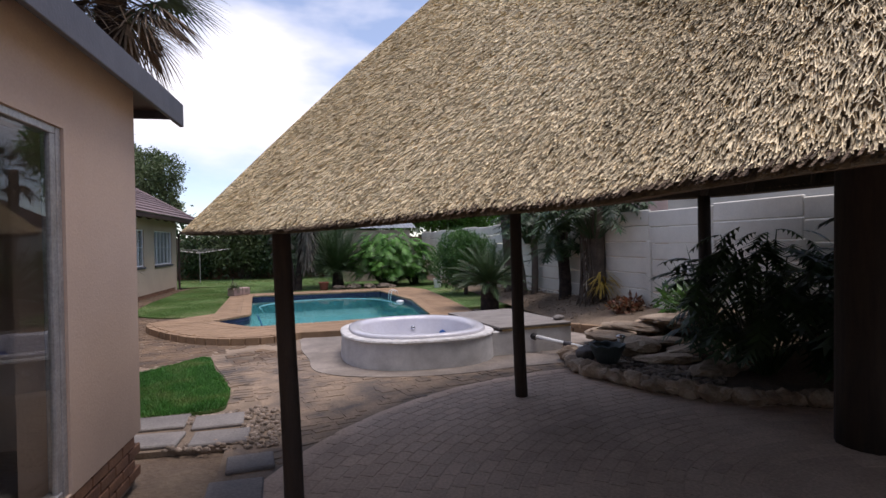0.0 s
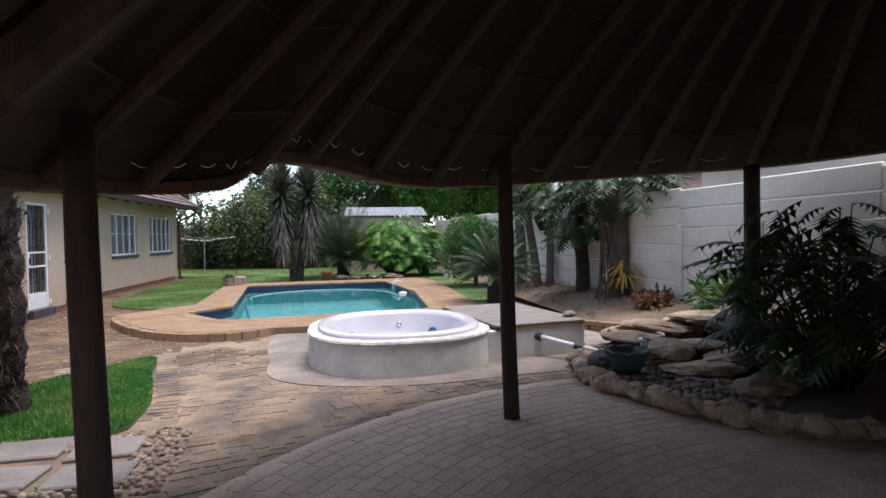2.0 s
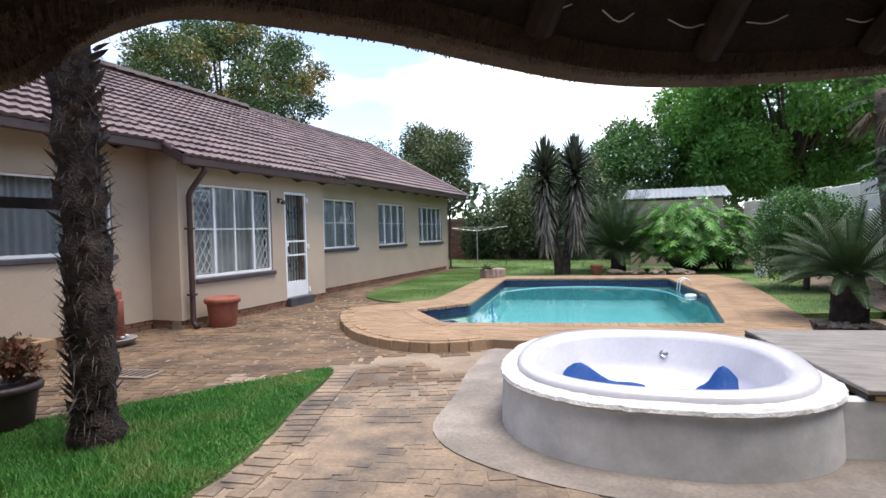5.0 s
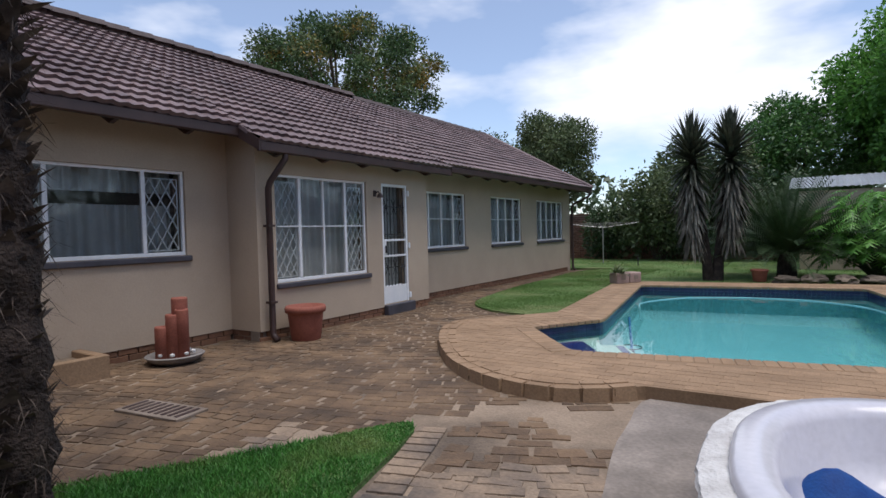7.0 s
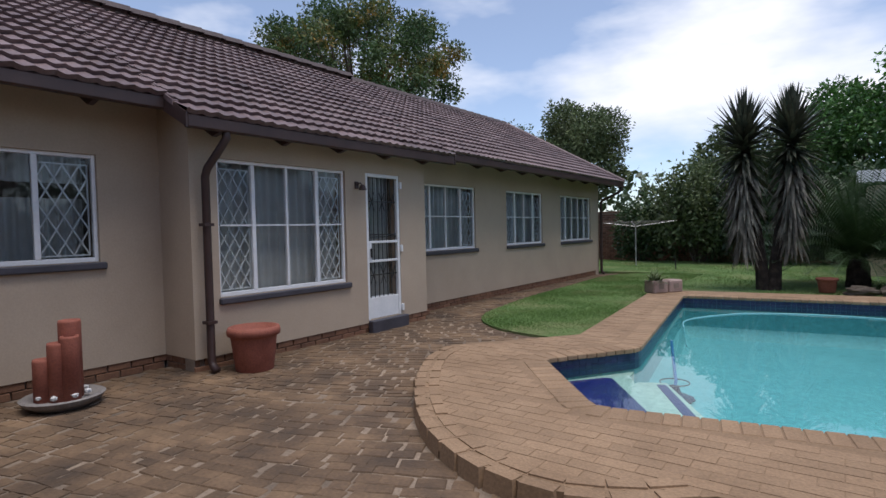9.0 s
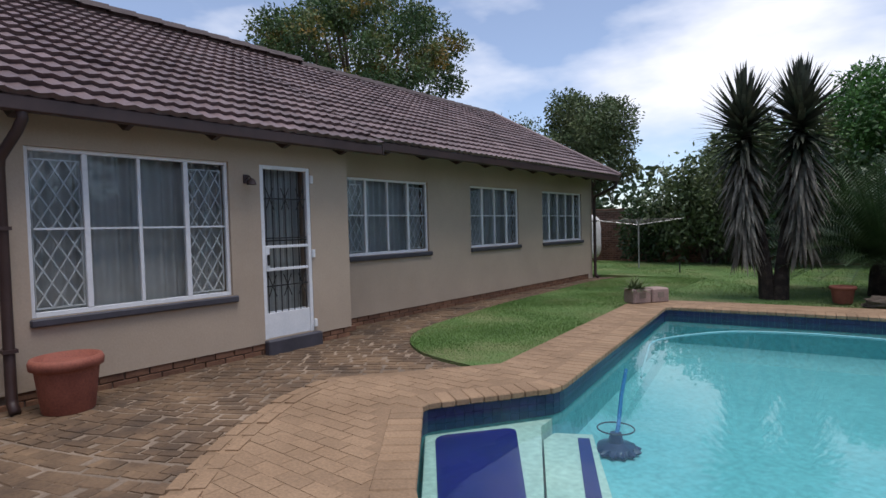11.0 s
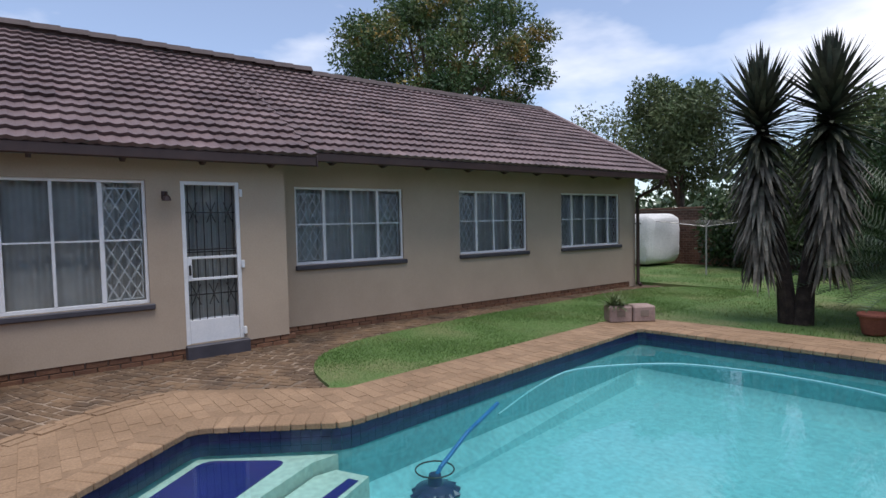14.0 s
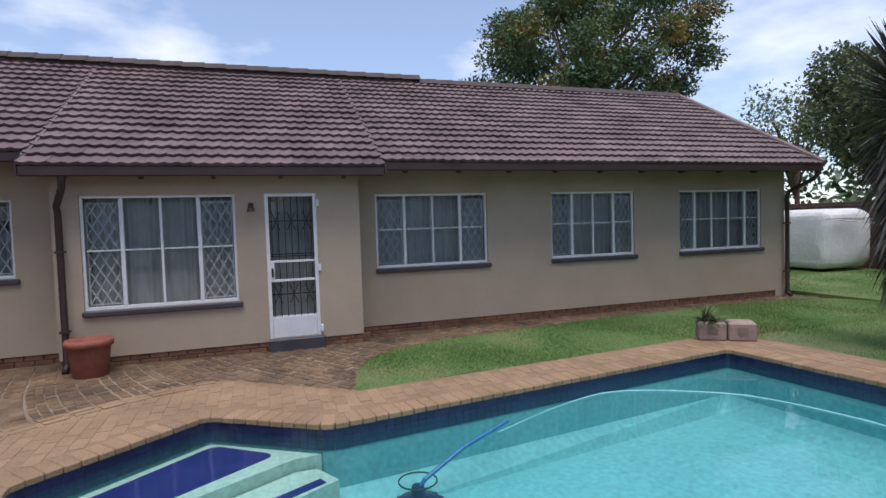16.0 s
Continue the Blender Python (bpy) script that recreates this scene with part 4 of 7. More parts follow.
def at(ii, jj, a_, b_):
    i1 = (ii + 1) % k_
    return (OV[jj, ii] * (1 - a_)[:, None] + OV[jj, i1] * a_[:, None]) * (1 - b_)[:, None] + (OV[jj + 1, ii] * (1 - a_)[:, None] + OV[jj + 1, i1] * a_[:, None]) * b_[:, None]


P = at(i0, j0, fu, fs)
down = OV[j0, i0] - OV[j0 + 1, i0]
down /= np.linalg.norm(down, axis=1)[:, None]
tang = OV[j0, (i0 + 1) % k_] - OV[j0, i0]
tang /= np.maximum(np.linalg.norm(tang, axis=1), 1e-6)[:, None]
nrm = np.cross(tang, down)
nrm *= np.sign(nrm[:, 2])[:, None]
d = down + tang * rng.normal(0, 0.16, (N_STRAW, 1)) + nrm * rng.normal(0.035, 0.05, (N_STRAW, 1))
ln = rng.uniform(0.03, 0.085, (N_STRAW, 1))
wd = rng.uniform(0.0008, 0.0017, (N_STRAW, 1))
side = tang + nrm * rng.normal(0, 0.6, (N_STRAW, 1))
side /= np.linalg.norm(side, axis=1)[:, None]
A = P - d * ln - nrm * 0.008
B = P + nrm * 0.010
straw = soup("straw", np.stack([A - side * wd, A + side * wd, B + side * wd, B - side * wd], 1), M_STRAW, lapa, "golden weathered straw")
tagged(straw, kind="stuff")
n_f = 26000
u = rng.random(n_f) * k_
i0 = u.astype(int) % k_
fu = (u - np.floor(u))[:, None]
EU, EO = np.array(under[0]), OV[0]
lo = EU[i0] * (1 - fu) + EU[(i0 + 1) % k_] * fu
hi = EO[i0] * (1 - fu) + EO[(i0 + 1) % k_] * fu
f = rng.random((n_f, 1))
S = lo * (1 - f) + hi * f + np.array((0, 0, 0.02))
tang = EU[(i0 + 1) % k_] - EU[i0]
tang /= np.linalg.norm(tang, axis=1)[:, None]
out = np.cross(tang, (0, 0, 1.0))
c_ = np.array((4.6, 3.2, 0))
out *= np.sign(np.sum(out * (lo - c_) * (1, 1, 0), axis=1))[:, None]
dr = out * 0.75 + np.array((0, 0, -0.65)) + tang * rng.normal(0, 0.15, (n_f, 1))
E_ = S + dr * rng.uniform(0.01, 0.04, (n_f, 1))
S = S - out * 0.05 + np.array((0, 0, 0.03))
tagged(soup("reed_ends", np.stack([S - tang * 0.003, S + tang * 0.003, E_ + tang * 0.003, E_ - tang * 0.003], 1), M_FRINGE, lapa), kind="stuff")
n_f = 22000
u = 4 + rng.random(n_f) * 96
i0 = u.astype(int) % k_
fu = (u - np.floor(u))[:, None]
lo = EU[i0] * (1 - fu) + EU[(i0 + 1) % k_] * fu
tang = EU[(i0 + 1) % k_] - EU[i0]
tang /= np.linalg.norm(tang, axis=1)[:, None]
out = np.cross(tang, (0, 0, 1.0))
out *= np.sign(np.sum(out * (lo - c_) * (1, 1, 0), axis=1))[:, None]
S = lo - out * rng.uniform(-0.02, 0.10, (n_f, 1)) + np.array((0, 0, 0.05))
E_ = S + (out * 0.35 + np.array((0, 0, -0.9)) + tang * rng.normal(0, 0.2, (n_f, 1))) * rng.uniform(0.03, 0.075, (n_f, 1))
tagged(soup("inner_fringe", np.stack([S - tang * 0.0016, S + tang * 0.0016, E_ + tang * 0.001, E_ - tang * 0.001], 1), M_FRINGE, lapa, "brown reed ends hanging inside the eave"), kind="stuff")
# rafters and laths below the thatch
run = 0.0
for i in range(k_):
    p = np.array(under[0][i])
    run += np.linalg.norm(p - np.array(under[0][i - 1]))
    if run < 0.62:
        continue
    run = 0.0
    t = np.array((*apex_of(p), Z_TOP - 0.45))
    pts = [p + (t - p) * f_ + np.array((0, 0, -0.05 + 0.13 * math.sin(math.pi * f_))) for f_ in (0.03, 0.25, 0.5, 0.75, 1.0)]
    part("rafter", tube(bmesh.new(), pts, [0.05, 0.05, 0.046, 0.042, 0.036], 8), M_POST, lapa)
for j in range(1, 8):
    f_ = j / 8
    pts = []
    for i in range(k_ + 1):
        p = np.array(under[0][i % k_])
        t = np.array((*apex_of(p), Z_TOP - 0.45))
        pts.append(p + (t - p) * f_ + np.array((0, 0, 0.01 + 0.15 * math.sin(math.pi * f_))))
    part("lath", tube(bmesh.new(), pts, 0.012, 5, False), M_POST, lapa)


def lapa_post(x, y, z1, r, lean=(0, 0)):
    t = thing("lapa_post", (x, y, 0), label="dark creosoted gum pole under the thatch", category="post", group="lapa posts")
    bm = bmesh.new()
    tube(bm, [(lean[0] * f_ + 0.006 * math.sin(5 * f_ + x), lean[1] * f_, -0.02 + (z1 + 0.02) * f_) for f_ in np.linspace(0, 1, 7)], [r * (1.06 - 0.1 * f_) for f_ in np.linspace(0, 1, 7)], 14)
    part("pole", bm, M_POST, t, smooth=True)
    return t


lapa_post(0.825, 3.56, 1.95, 0.056, (-0.045, 0.05))
lapa_post(3.0, 5.66, 2.15, 0.062, (-0.04, 0.03))
lapa_post(6.07, 6.84, 2.2, 0.085)
lapa_post(5.16, 3.68, 3.9, 0.23)
lapa_post(6.5, 3.0, 2.3, 0.075)
lapa_post(6.1, 0.4, 2.3, 0.075)
lapa_post(3.1, -0.9, 2.1, 0.075)
# stitching twine hanging in loops under the eave
rs = random.Random(2)
for i in range(14, 104, 4):
    p, q_ = np.array(under[1][i]) * 0.35 + np.array(under[0][i]) * 0.65, np.array(under[1][i + 3]) * 0.35 + np.array(under[0][i + 3]) * 0.65
    w_ = q_ - p
    a_, b_ = p + w_ * rs.uniform(0.05, 0.2), p + w_ * rs.uniform(0.7, 0.95) + np.array((0, 0, rs.uniform(-0.02, 0.03)))
    sag = rs.uniform(0.012, 0.035)
    part("twine", tube(bmesh.new(), [a_ + (b_ - a_) * f_ + np.array((0, 0, -0.02 - sag * math.sin(math.pi * f_) ** 1.3)) for f_ in np.linspace(0, 1, 7)], 0.0028, 5, False), M_PVC, lapa, "pale loop of thatching twine")


# ---- hot tub and its box ----
def tub_ring(g, z, k=56, p=2.5):
    """The tub's blunt oval outline, moved in or out by g."""
    out = []
    for i in range(k):
        t = 2 * math.pi * i / k
        c, s_ = math.cos(t), math.sin(t)
        out.append(((1.085 + g) * math.copysign(abs(c) ** (2 / p), c), (1.15 + g) * math.copysign(abs(s_) ** (2 / p), s_), z))
    return out


def loft(rings, cap0=False, cap1=False):
    bm = bmesh.new()
    R = [[bm.verts.new(p) for p in r] for r in rings]
    k = len(R[0])
    for a_, b_ in zip(R, R[1:]):
        for i in range(k):
            bm.faces.new((a_[i], a_[(i + 1) % k], b_[(i + 1) % k], b_[i]))
    if cap0:
        bm.faces.new(R[0][::-1])
    if cap1:
        bm.faces.new(R[-1])
    return bm


TUB = (2.271, 8.263)
tub = thing("hot_tub", (*TUB, 0), 3, "round-ended white acrylic hot tub in a grey cemented surround", "hot tub")
HT = 0.37
part("surround", loft([tub_ring(0.012, -0.02), tub_ring(0.004, 0.2), tub_ring(-0.006, HT - 0.03)]), M_CEMENT, tub, smooth=True)
bm = loft([tub_ring(-0.008, HT - 0.034), tub_ring(0.018, HT - 0.014), tub_ring(0.008, HT + 0.006), tub_ring(-0.06, HT + 0.014), tub_ring(-0.13, HT + 0.016), tub_ring(-0.13, HT - 0.03)])
bmesh.ops.subdivide_edges(bm, edges=bm.edges[:], cuts=2, use_grid_fill=True)
for v in bm.verts:
    v.co += Vector((noise.noise(v.co * 14), noise.noise(v.co * 14 + Vector((3, 1, 7))), 0.6 * noise.noise(v.co * 19))) * 0.011
part("plaster_rim", bm, M_RIM, tub, "chipped chalky white plaster rim")
part("shell", loft([tub_ring(-0.105, HT + 0.012), tub_ring(-0.108, HT + 0.04), tub_ring(-0.13, HT + 0.058), tub_ring(-0.22, HT + 0.062), tub_ring(-0.265, HT + 0.045), tub_ring(-0.29, HT), tub_ring(-0.34, 0.18), tub_ring(-0.42, 0.07), tub_ring(-0.55, 0.035), tub_ring(-0.70, 0.03)], cap1=True), M_ACRYL, tub, "glossy white acrylic shell", True)
for a, r_ in ((35, 0.90), (82, 0.83), (118, 0.88), (160, 0.84)):
    x, y = (r_ * math.cos(math.radians(a)), r_ * math.sin(math.radians(a)))
    jet = part("jet", lathe([(0.03, 0), (0.036, 0.008), (0.02, 0.014), (0.008, 0.004)], 16), M_CHROME, tub, loc=(x, y, 0.25), rot=(0, -75, a))


def cloth_fold(name, loc, size, rz, label, seed):
    bm = bmesh.new()
    n_ = 14
    g = [[bm.verts.new(((i / n_ - 0.5) * size[0], (j / n_ - 0.5) * size[1], size[2] * (0.12 + 0.22 * noise.noise(Vector((i * 0.22, j * 0.22, seed))) + 0.75 * math.exp(-((i - n_ * 0.35) / 3.2) ** 2 - ((j - n_ * 0.6 - i * 0.15) / 3.4) ** 2)) * min(1.0, 4 * min(i + 0.4, n_ - i + 0.4) / n_))) for j in range(n_ + 1)] for i in range(n_ + 1)]
    for i in range(n_):
        for j in range(n_):
            bm.faces.new((g[i][j], g[i + 1][j], g[i + 1][j + 1], g[i][j + 1]))
    bmesh.ops.solidify(bm, geom=bm.faces[:], thickness=0.006)
    ob = part(name, bm, M_BLUE, None, label, True)
    ob.matrix_world = pose(*loc, 0, 0, rz)
    return tagged(ob, category="cloth")


cloth_fold("blue_sheet", (1.82, 8.52, 0.04), (0.80, 0.50, 0.24), 6, "crumpled blue plastic sheet lying in the tub", 3.1)
cloth_fold("blue_sheet", (2.83, 8.72, 0.05), (0.50, 0.36, 0.22), -20, "crumpled blue plastic sheet lying in the tub", 8.4)

pbox = thing("pump_box", (3.73, 8.56, 0), 11, "low white plastered pump box beside the hot tub", "pump box")
part("box_wall", cube(-0.95, 0.72, -0.79, -0.69, -0.02, 0.345, 0.01), M_CEMENT, pbox, "white plastered front wall")
part("box_wall", cube(0.62, 0.72, -0.69, 1.08, -0.02, 0.345, 0.01), M_CEMENT, pbox)
part("box_wall", cube(-0.45, 0.62, 0.98, 1.08, -0.02, 0.345, 0.01), M_CEMENT, pbox)
lid = part("lid", cube(-0.50, 0.71, -0.81, 1.10, 0.38, 0.41, 0.006), M_BOARD, pbox, "weathered grey board lid")
part("timber_edge", cube(-0.46, 0.70, -0.805, -0.77, 0.346, 0.378, 0.003), M_TIMBER, lid, "raw yellow timber batten")
part("timber_edge", cube(-0.50, -0.465, -0.805, 1.10, 0.346, 0.378, 0.003), M_POST, lid)
brk = tagged(part("loose_stone", lump((0.11, 0.07, 0.04), 5.0, 0.1), M_SLATE), "grey stone weighing down the lid", "stone")
brk.matrix_world = pose(4.48, 8.15, 0.445, 0, 0, 20)

pipe = thing("drain_pipe", (3.88, 7.86, 0.25), 0, "white plastic drain pipe from the pump box to the rockery", "pipe")
part("collar", tube(bmesh.new(), [(-0.06, 0.06, 0), (0.03, -0.03, -0.005), (0.09, -0.09, -0.02)], 0.05, 12), M_BLACK, pipe, "black rubber collar")
part("pipe", tube(bmesh.new(), [(0.05, -0.05, -0.01), (0.33, -0.30, -0.07), (0.60, -0.55, -0.12), (0.72, -0.66, -0.13)], 0.034, 12), M_PVC, pipe, smooth=True)
part("joint", tube(bmesh.new(), [(0.40, -0.365, -0.082), (0.48, -0.44, -0.097)], 0.042, 12), M_SILL, pipe, "grey pipe coupling")


# ---- plants ----
def leaves(centres, radii, count, size, droop=0.2, shell=0.55, aspect=2.2):
    """Leaf quads filling lumpy clusters, denser toward their outside."""
    C, R = np.array(centres, float), np.array(radii, float)
    w = R[:, 0] * R[:, 1] + R[:, 0] * R[:, 2]
    pick = rng.choice(len(C), count, p=w / w.sum())
    v = rng.normal(size=(count, 3))
    v /= np.linalg.norm(v, axis=1)[:, None]
    r = shell + (1 - shell) * rng.random((count, 1)) ** 0.6
    r *= 1 + 0.16 * np.sin(v[:, :1] * 7 + pick[:, None]) * np.sin(v[:, 1:2] * 6) + rng.normal(0, 0.05, (count, 1))
    P = C[pick] + v * R[pick] * r
    d = v * 0.6 + rng.normal(0, 0.7, (count, 3)) + np.array((0, 0, -droop))
    d /= np.linalg.norm(d, axis=1)[:, None]
    s = np.cross(d, rng.normal(size=(count, 3)))
    s /= np.linalg.norm(s, axis=1)[:, None]
    L = size * rng.uniform(0.6, 1.3, (count, 1))
    W = L / aspect
    return np.stack([P, P + d * L * 0.45 + s * W * 0.5, P + d * L, P + d * L * 0.45 - s * W * 0.5], 1)


def tree(name, x, y, h, rx, rz, zc, trunk, leafmat, count, size, label, clumps=16, seed=1, shell=0.5, bark=M_BARK, puff=(0.26, 0.44)):
    t = thing(name, (x, y, -0.05), label=label, category="tree")
    rs = random.Random(seed)
    bm = bmesh.new()
    top = zc - rz * 0.2
    tube(bm, [(0, 0, -0.2), (0.1 * rs.uniform(-1, 1), 0.1, top * 0.4), (0.3 * rs.uniform(-1, 1), 0.2 * rs.uniform(-1, 1), top)], [trunk, trunk * 0.75, trunk * 0.4], 9)
    cs, rr = [], []
    for i in range(clumps):
        a = i * 2.4 + rs.uniform(-0.4, 0.4)
        u = (i + 0.5) / clumps * 2 - 1
        q = math.sqrt(max(0.05, 1 - u * u)) * rs.uniform(0.5, 0.85)
        c = (rx * q * math.cos(a), rx * q * math.sin(a), zc + rz * u * rs.uniform(0.6, 0.82))
        k = rs.uniform(*puff)
        cs.append(c)
        rr.append((rx * k, rx * k, rz * k * 0.95))
        s = top * rs.uniform(0.45, 0.95)
        tube(bm, [(0, 0, s), (c[0] * 0.5, c[1] * 0.5, (s + c[2]) / 2 + 0.1), c], [trunk * 0.35, trunk * 0.22, trunk * 0.07], 6)
    part("trunk", bm, bark, t, smooth=True)
    soup("crown", leaves(cs, rr, count, size, shell=shell), leafmat, t)
    return t


tree("tree", -20.1, 28.6, 13.5, 7.1, 4.9, 9.3, 0.35, M_LEAFO, 60000, 0.21, "tall tree with orange and green foliage behind the house", 52, 3, 0.15, puff=(0.12, 0.22))
tree("tree", -8.8, 32.0, 7.5, 2.3, 2.3, 5.0, 0.16, M_LEAFG, 22000, 0.17, "rounded olive-green tree behind the garden wall", 18, 5, 0.3)
tree("tree", -14.6, 35.5, 7.5, 3.0, 2.3, 5.5, 0.15, M_LEAFG, 3000, 0.20, "sparse twiggy tree behind the house", 22, 6, 0.2)
tree("tree", 8.2, 34.0, 11.5, 6.0, 4.9, 6.3, 0.35, M_LEAFB, 110000, 0.22, "large bright green tree beyond the garden", 64, 7, 0.5, puff=(0.18, 0.30))
tree("tree", 1.5, 36.0, 7.5, 3.9, 2.9, 4.4, 0.2, M_LEAF, 34000, 0.2, "mid-green tree beyond the garden wall", 18, 9, 0.35)
tree("tree", -2.2, 31.5, 5.2, 2.3, 2.0, 3.4, 0.14, M_LEAFG, 11000, 0.22, "olive-green tree over the back garden wall", 16, 10, 0.35)
tree("tree", 13.5, 22.0, 6.5, 3.2, 2.4, 4.4, 0.2, M_LEAFD, 10000, 0.28, "dark green tree in the neighbouring garden", 14, 11, 0.35)


def shrub(name, x, y, size, leafmat, count, leaf, label, clumps=12, seed=2, z0=0.0, aspect=2.0, droop=0.2, category="shrub"):
    t = thing(name, (x, y, z0), label=label, category=category)
    rs = random.Random(seed)
    bm = bmesh.new()
    cs, rr = [], []
    for i in range(clumps):
        a, q = i * 2.4, math.sqrt((i + 0.5) / clumps) * 0.7
        c = (size[0] * q * math.cos(a), size[1] * q * math.sin(a), size[2] * (0.5 + rs.uniform(-0.18, 0.22) * (1.2 - q)))
        cs.append(c)
        rr.append((size[0] * 0.42, size[1] * 0.42, size[2] * 0.42))
        tube(bm, [(c[0] * 0.1, c[1] * 0.1, -0.05), (c[0] * 0.5, c[1] * 0.5, c[2] * 0.6), c], [0.03, 0.022, 0.008], 5)
    tagged(part("stalk", bm, M_BARK, t), kind="stuff")
    soup("foliage", leaves(cs, rr, count, leaf, droop, 0.4, aspect), leafmat, t)
    return t


shrub("shrub", -3.2, 28.6, (1.9, 1.4, 3.6), M_LEAFG, 9000, 0.18, "tall dark green shrub against the back wall", 14, 1)
shrub("shrub", -1.0, 28.4, (1.7, 1.3, 3.9), M_LEAFD, 8000, 0.18, "dark dense shrub against the back wall", 14, 2)
shrub("shrub", 1.0, 28.6, (1.7, 1.3, 3.2), M_LEAFD, 7000, 0.18, "dark dense shrub against the back wall", 12, 3)
shrub("shrub", -5.3, 29.0, (1.2, 0.8, 2.6), M_LEAFD, 4000, 0.16, "dark green creeper on the back wall", 10, 4)


def blade(p, d, L, w, bend, rs, segs=4, up=Vector((0, 0, 1))):
    """A strap leaf as a bent tapering strip: quads."""
    d = Vector(d).normalized()
    s = d.cross(up)
    s = s.normalized() if s.length > 0.05 else Vector((1, 0, 0))
    out, q = [], Vector(p)
    prev = None
    for i in range(segs + 1):
        f = i / segs
        ww = w * (1 - f) ** 0.7 * (0.55 + 0.9 * min(f * 3, 0.5))
        a, b = q - s * ww, q + s * ww
        if prev:
            out.append([prev[0], prev[1], tuple(b), tuple(a)])
        prev = (tuple(a), tuple(b))
        d = (d + Vector((0, 0, -bend / segs))).normalized()
        q = q + d * (L / segs)
    return out


def yucca_head(c, n, L, rs, low):
    up, dead = [], []
    for i in range(n):
        a = i * 2.399 + rs.uniform(-0.2, 0.2)
        f = (i + 0.5) / n
        e = 1.5 - 1.75 * f + rs.uniform(-0.1, 0.1)
        d = (math.cos(a) * math.cos(e), math.sin(a) * math.cos(e), math.sin(e))
        up += blade(Vector(c) + Vector((0, 0, 0.05 - 0.55 * f)), d, L * rs.uniform(0.85, 1.05), 0.058, 0.05 + 0.3 * f, rs, 3)
    for i in range(int(n * 1.5)):
        a = i * 2.399 + rs.uniform(-0.3, 0.3)
        f = (i + 0.5) / (n * 1.5)
        e = -0.1 - 0.85 * min(1.0, f * 1.2) + rs.uniform(-0.15, 0.15)
        d = (math.cos(a) * math.cos(e), math.sin(a) * math.cos(e), math.sin(e))
        (dead if f > 0.16 else up).extend(blade(Vector(c) + Vector((0, 0, -0.4 - (low - 0.4) * f)), d, L * rs.uniform(0.75, 1.0), 0.048, 0.9, rs))
    return up, dead


yuc = thing("yucca", (-0.23, 20.15, 0.03), label="twin-headed tall yucca with skirts of dry leaves", category="yucca")
rs = random.Random(4)
for hx, hy, hz in ((-0.42, -0.2, 3.22), (0.39, 0.05, 3.27)):
    part("trunk", tube(bmesh.new(), [(hx * 0.2, 0, -0.1), (hx * 0.35, hy * 0.3, 0.8), (hx * 0.8, hy * 0.8, 2.2), (hx, hy, hz)], [0.15, 0.10, 0.09, 0.08], 9), M_TRUNK, yuc)
    u_, d_ = yucca_head((hx, hy, hz), 240, 0.88, rs, 2.1)
    soup("leaf_head", u_, M_YUCCA, yuc, "stiff grey-green sword leaves")
    soup("dry_skirt", d_, M_SKIRT, yuc, "hanging dry brown leaves")


def frond(p, d, L, bend, leafL, w, rs, pairs=26, vee=0.5):
    """A feather leaf: a bent rib with leaflets on both sides."""
    d = Vector(d).normalized()
    q = Vector(p)
    out = []
    for i in range(pairs):
        f = (i + 1) / pairs
        d = (d + Vector((0, 0, -bend / pairs))).normalized()
        n = q + d * (L / pairs)
        s = d.cross(Vector((0, 0, 1)))
        s = s.normalized() if s.length > 0.05 else Vector((1, 0, 0))
        up = s.cross(d).normalized()
        out.append([tuple(q - s * 0.006), tuple(q + s * 0.006), tuple(n + s * 0.006), tuple(n - s * 0.006)])
        ll = leafL * math.sin(math.pi * (0.08 + 0.88 * f)) ** 0.6
        if f > 0.12:
            for g in (-1, 1):
                e = (s * g + d * 0.7 + up * vee).normalized() * ll * rs.uniform(0.9, 1.1)
                out.append([tuple(q - d * w), tuple(q + d * w), tuple(q + e + d * w * 0.15), tuple(q + e - d * w * 0.15)])
        q = n
    return out


def cycad(x, y, z0, trunk_h, trunk_r, n, L, leafmat, label, seed):
    t = thing("cycad", (x, y, z0), label=label, category="cycad")
    rs = random.Random(seed)
    bm = lathe([(trunk_r * 1.1, -0.1), (trunk_r * 1.05, trunk_h * 0.3), (trunk_r, trunk_h * 0.7), (trunk_r * 0.8, trunk_h), (0.03, trunk_h + 0.1)], 18)
    bmesh.ops.subdivide_edges(bm, edges=bm.edges[:], cuts=2)
    for v in bm.verts:
        v.co *= 1 + 0.09 * noise.noise(Vector((v.co.x * 22, v.co.y * 22, v.co.z * 30)))
    part("trunk", bm, M_TRUNK, t, "stubby scaly brown trunk")
    q = []
    for i in range(n):
        a = i * 2.399 + rs.uniform(-0.2, 0.2)
        e = 0.15 + 1.2 * ((i + 0.5) / n) + rs.uniform(-0.1, 0.1)
        q += frond((0.04 * math.cos(a), 0.04 * math.sin(a), trunk_h), (math.cos(a) * math.cos(e), math.sin(a) * math.cos(e), math.sin(e)), L * rs.uniform(0.8, 1.05), 0.75, L * 0.17, 0.011, rs, 34)
    soup("fronds", q, leafmat, t, "stiff feathery fronds")
    return t


cycad(4.62, 12.45, 0.06, 0.58, 0.20, 60, 1.08, M_LEAFD, "dark green cycad on a stubby trunk beside the pool deck", 3)
cycad(1.25, 21.35, 0.03, 0.55, 0.2, 130, 2.2, M_LEAFD, "broad dark cycad at the far end of the pool", 5)


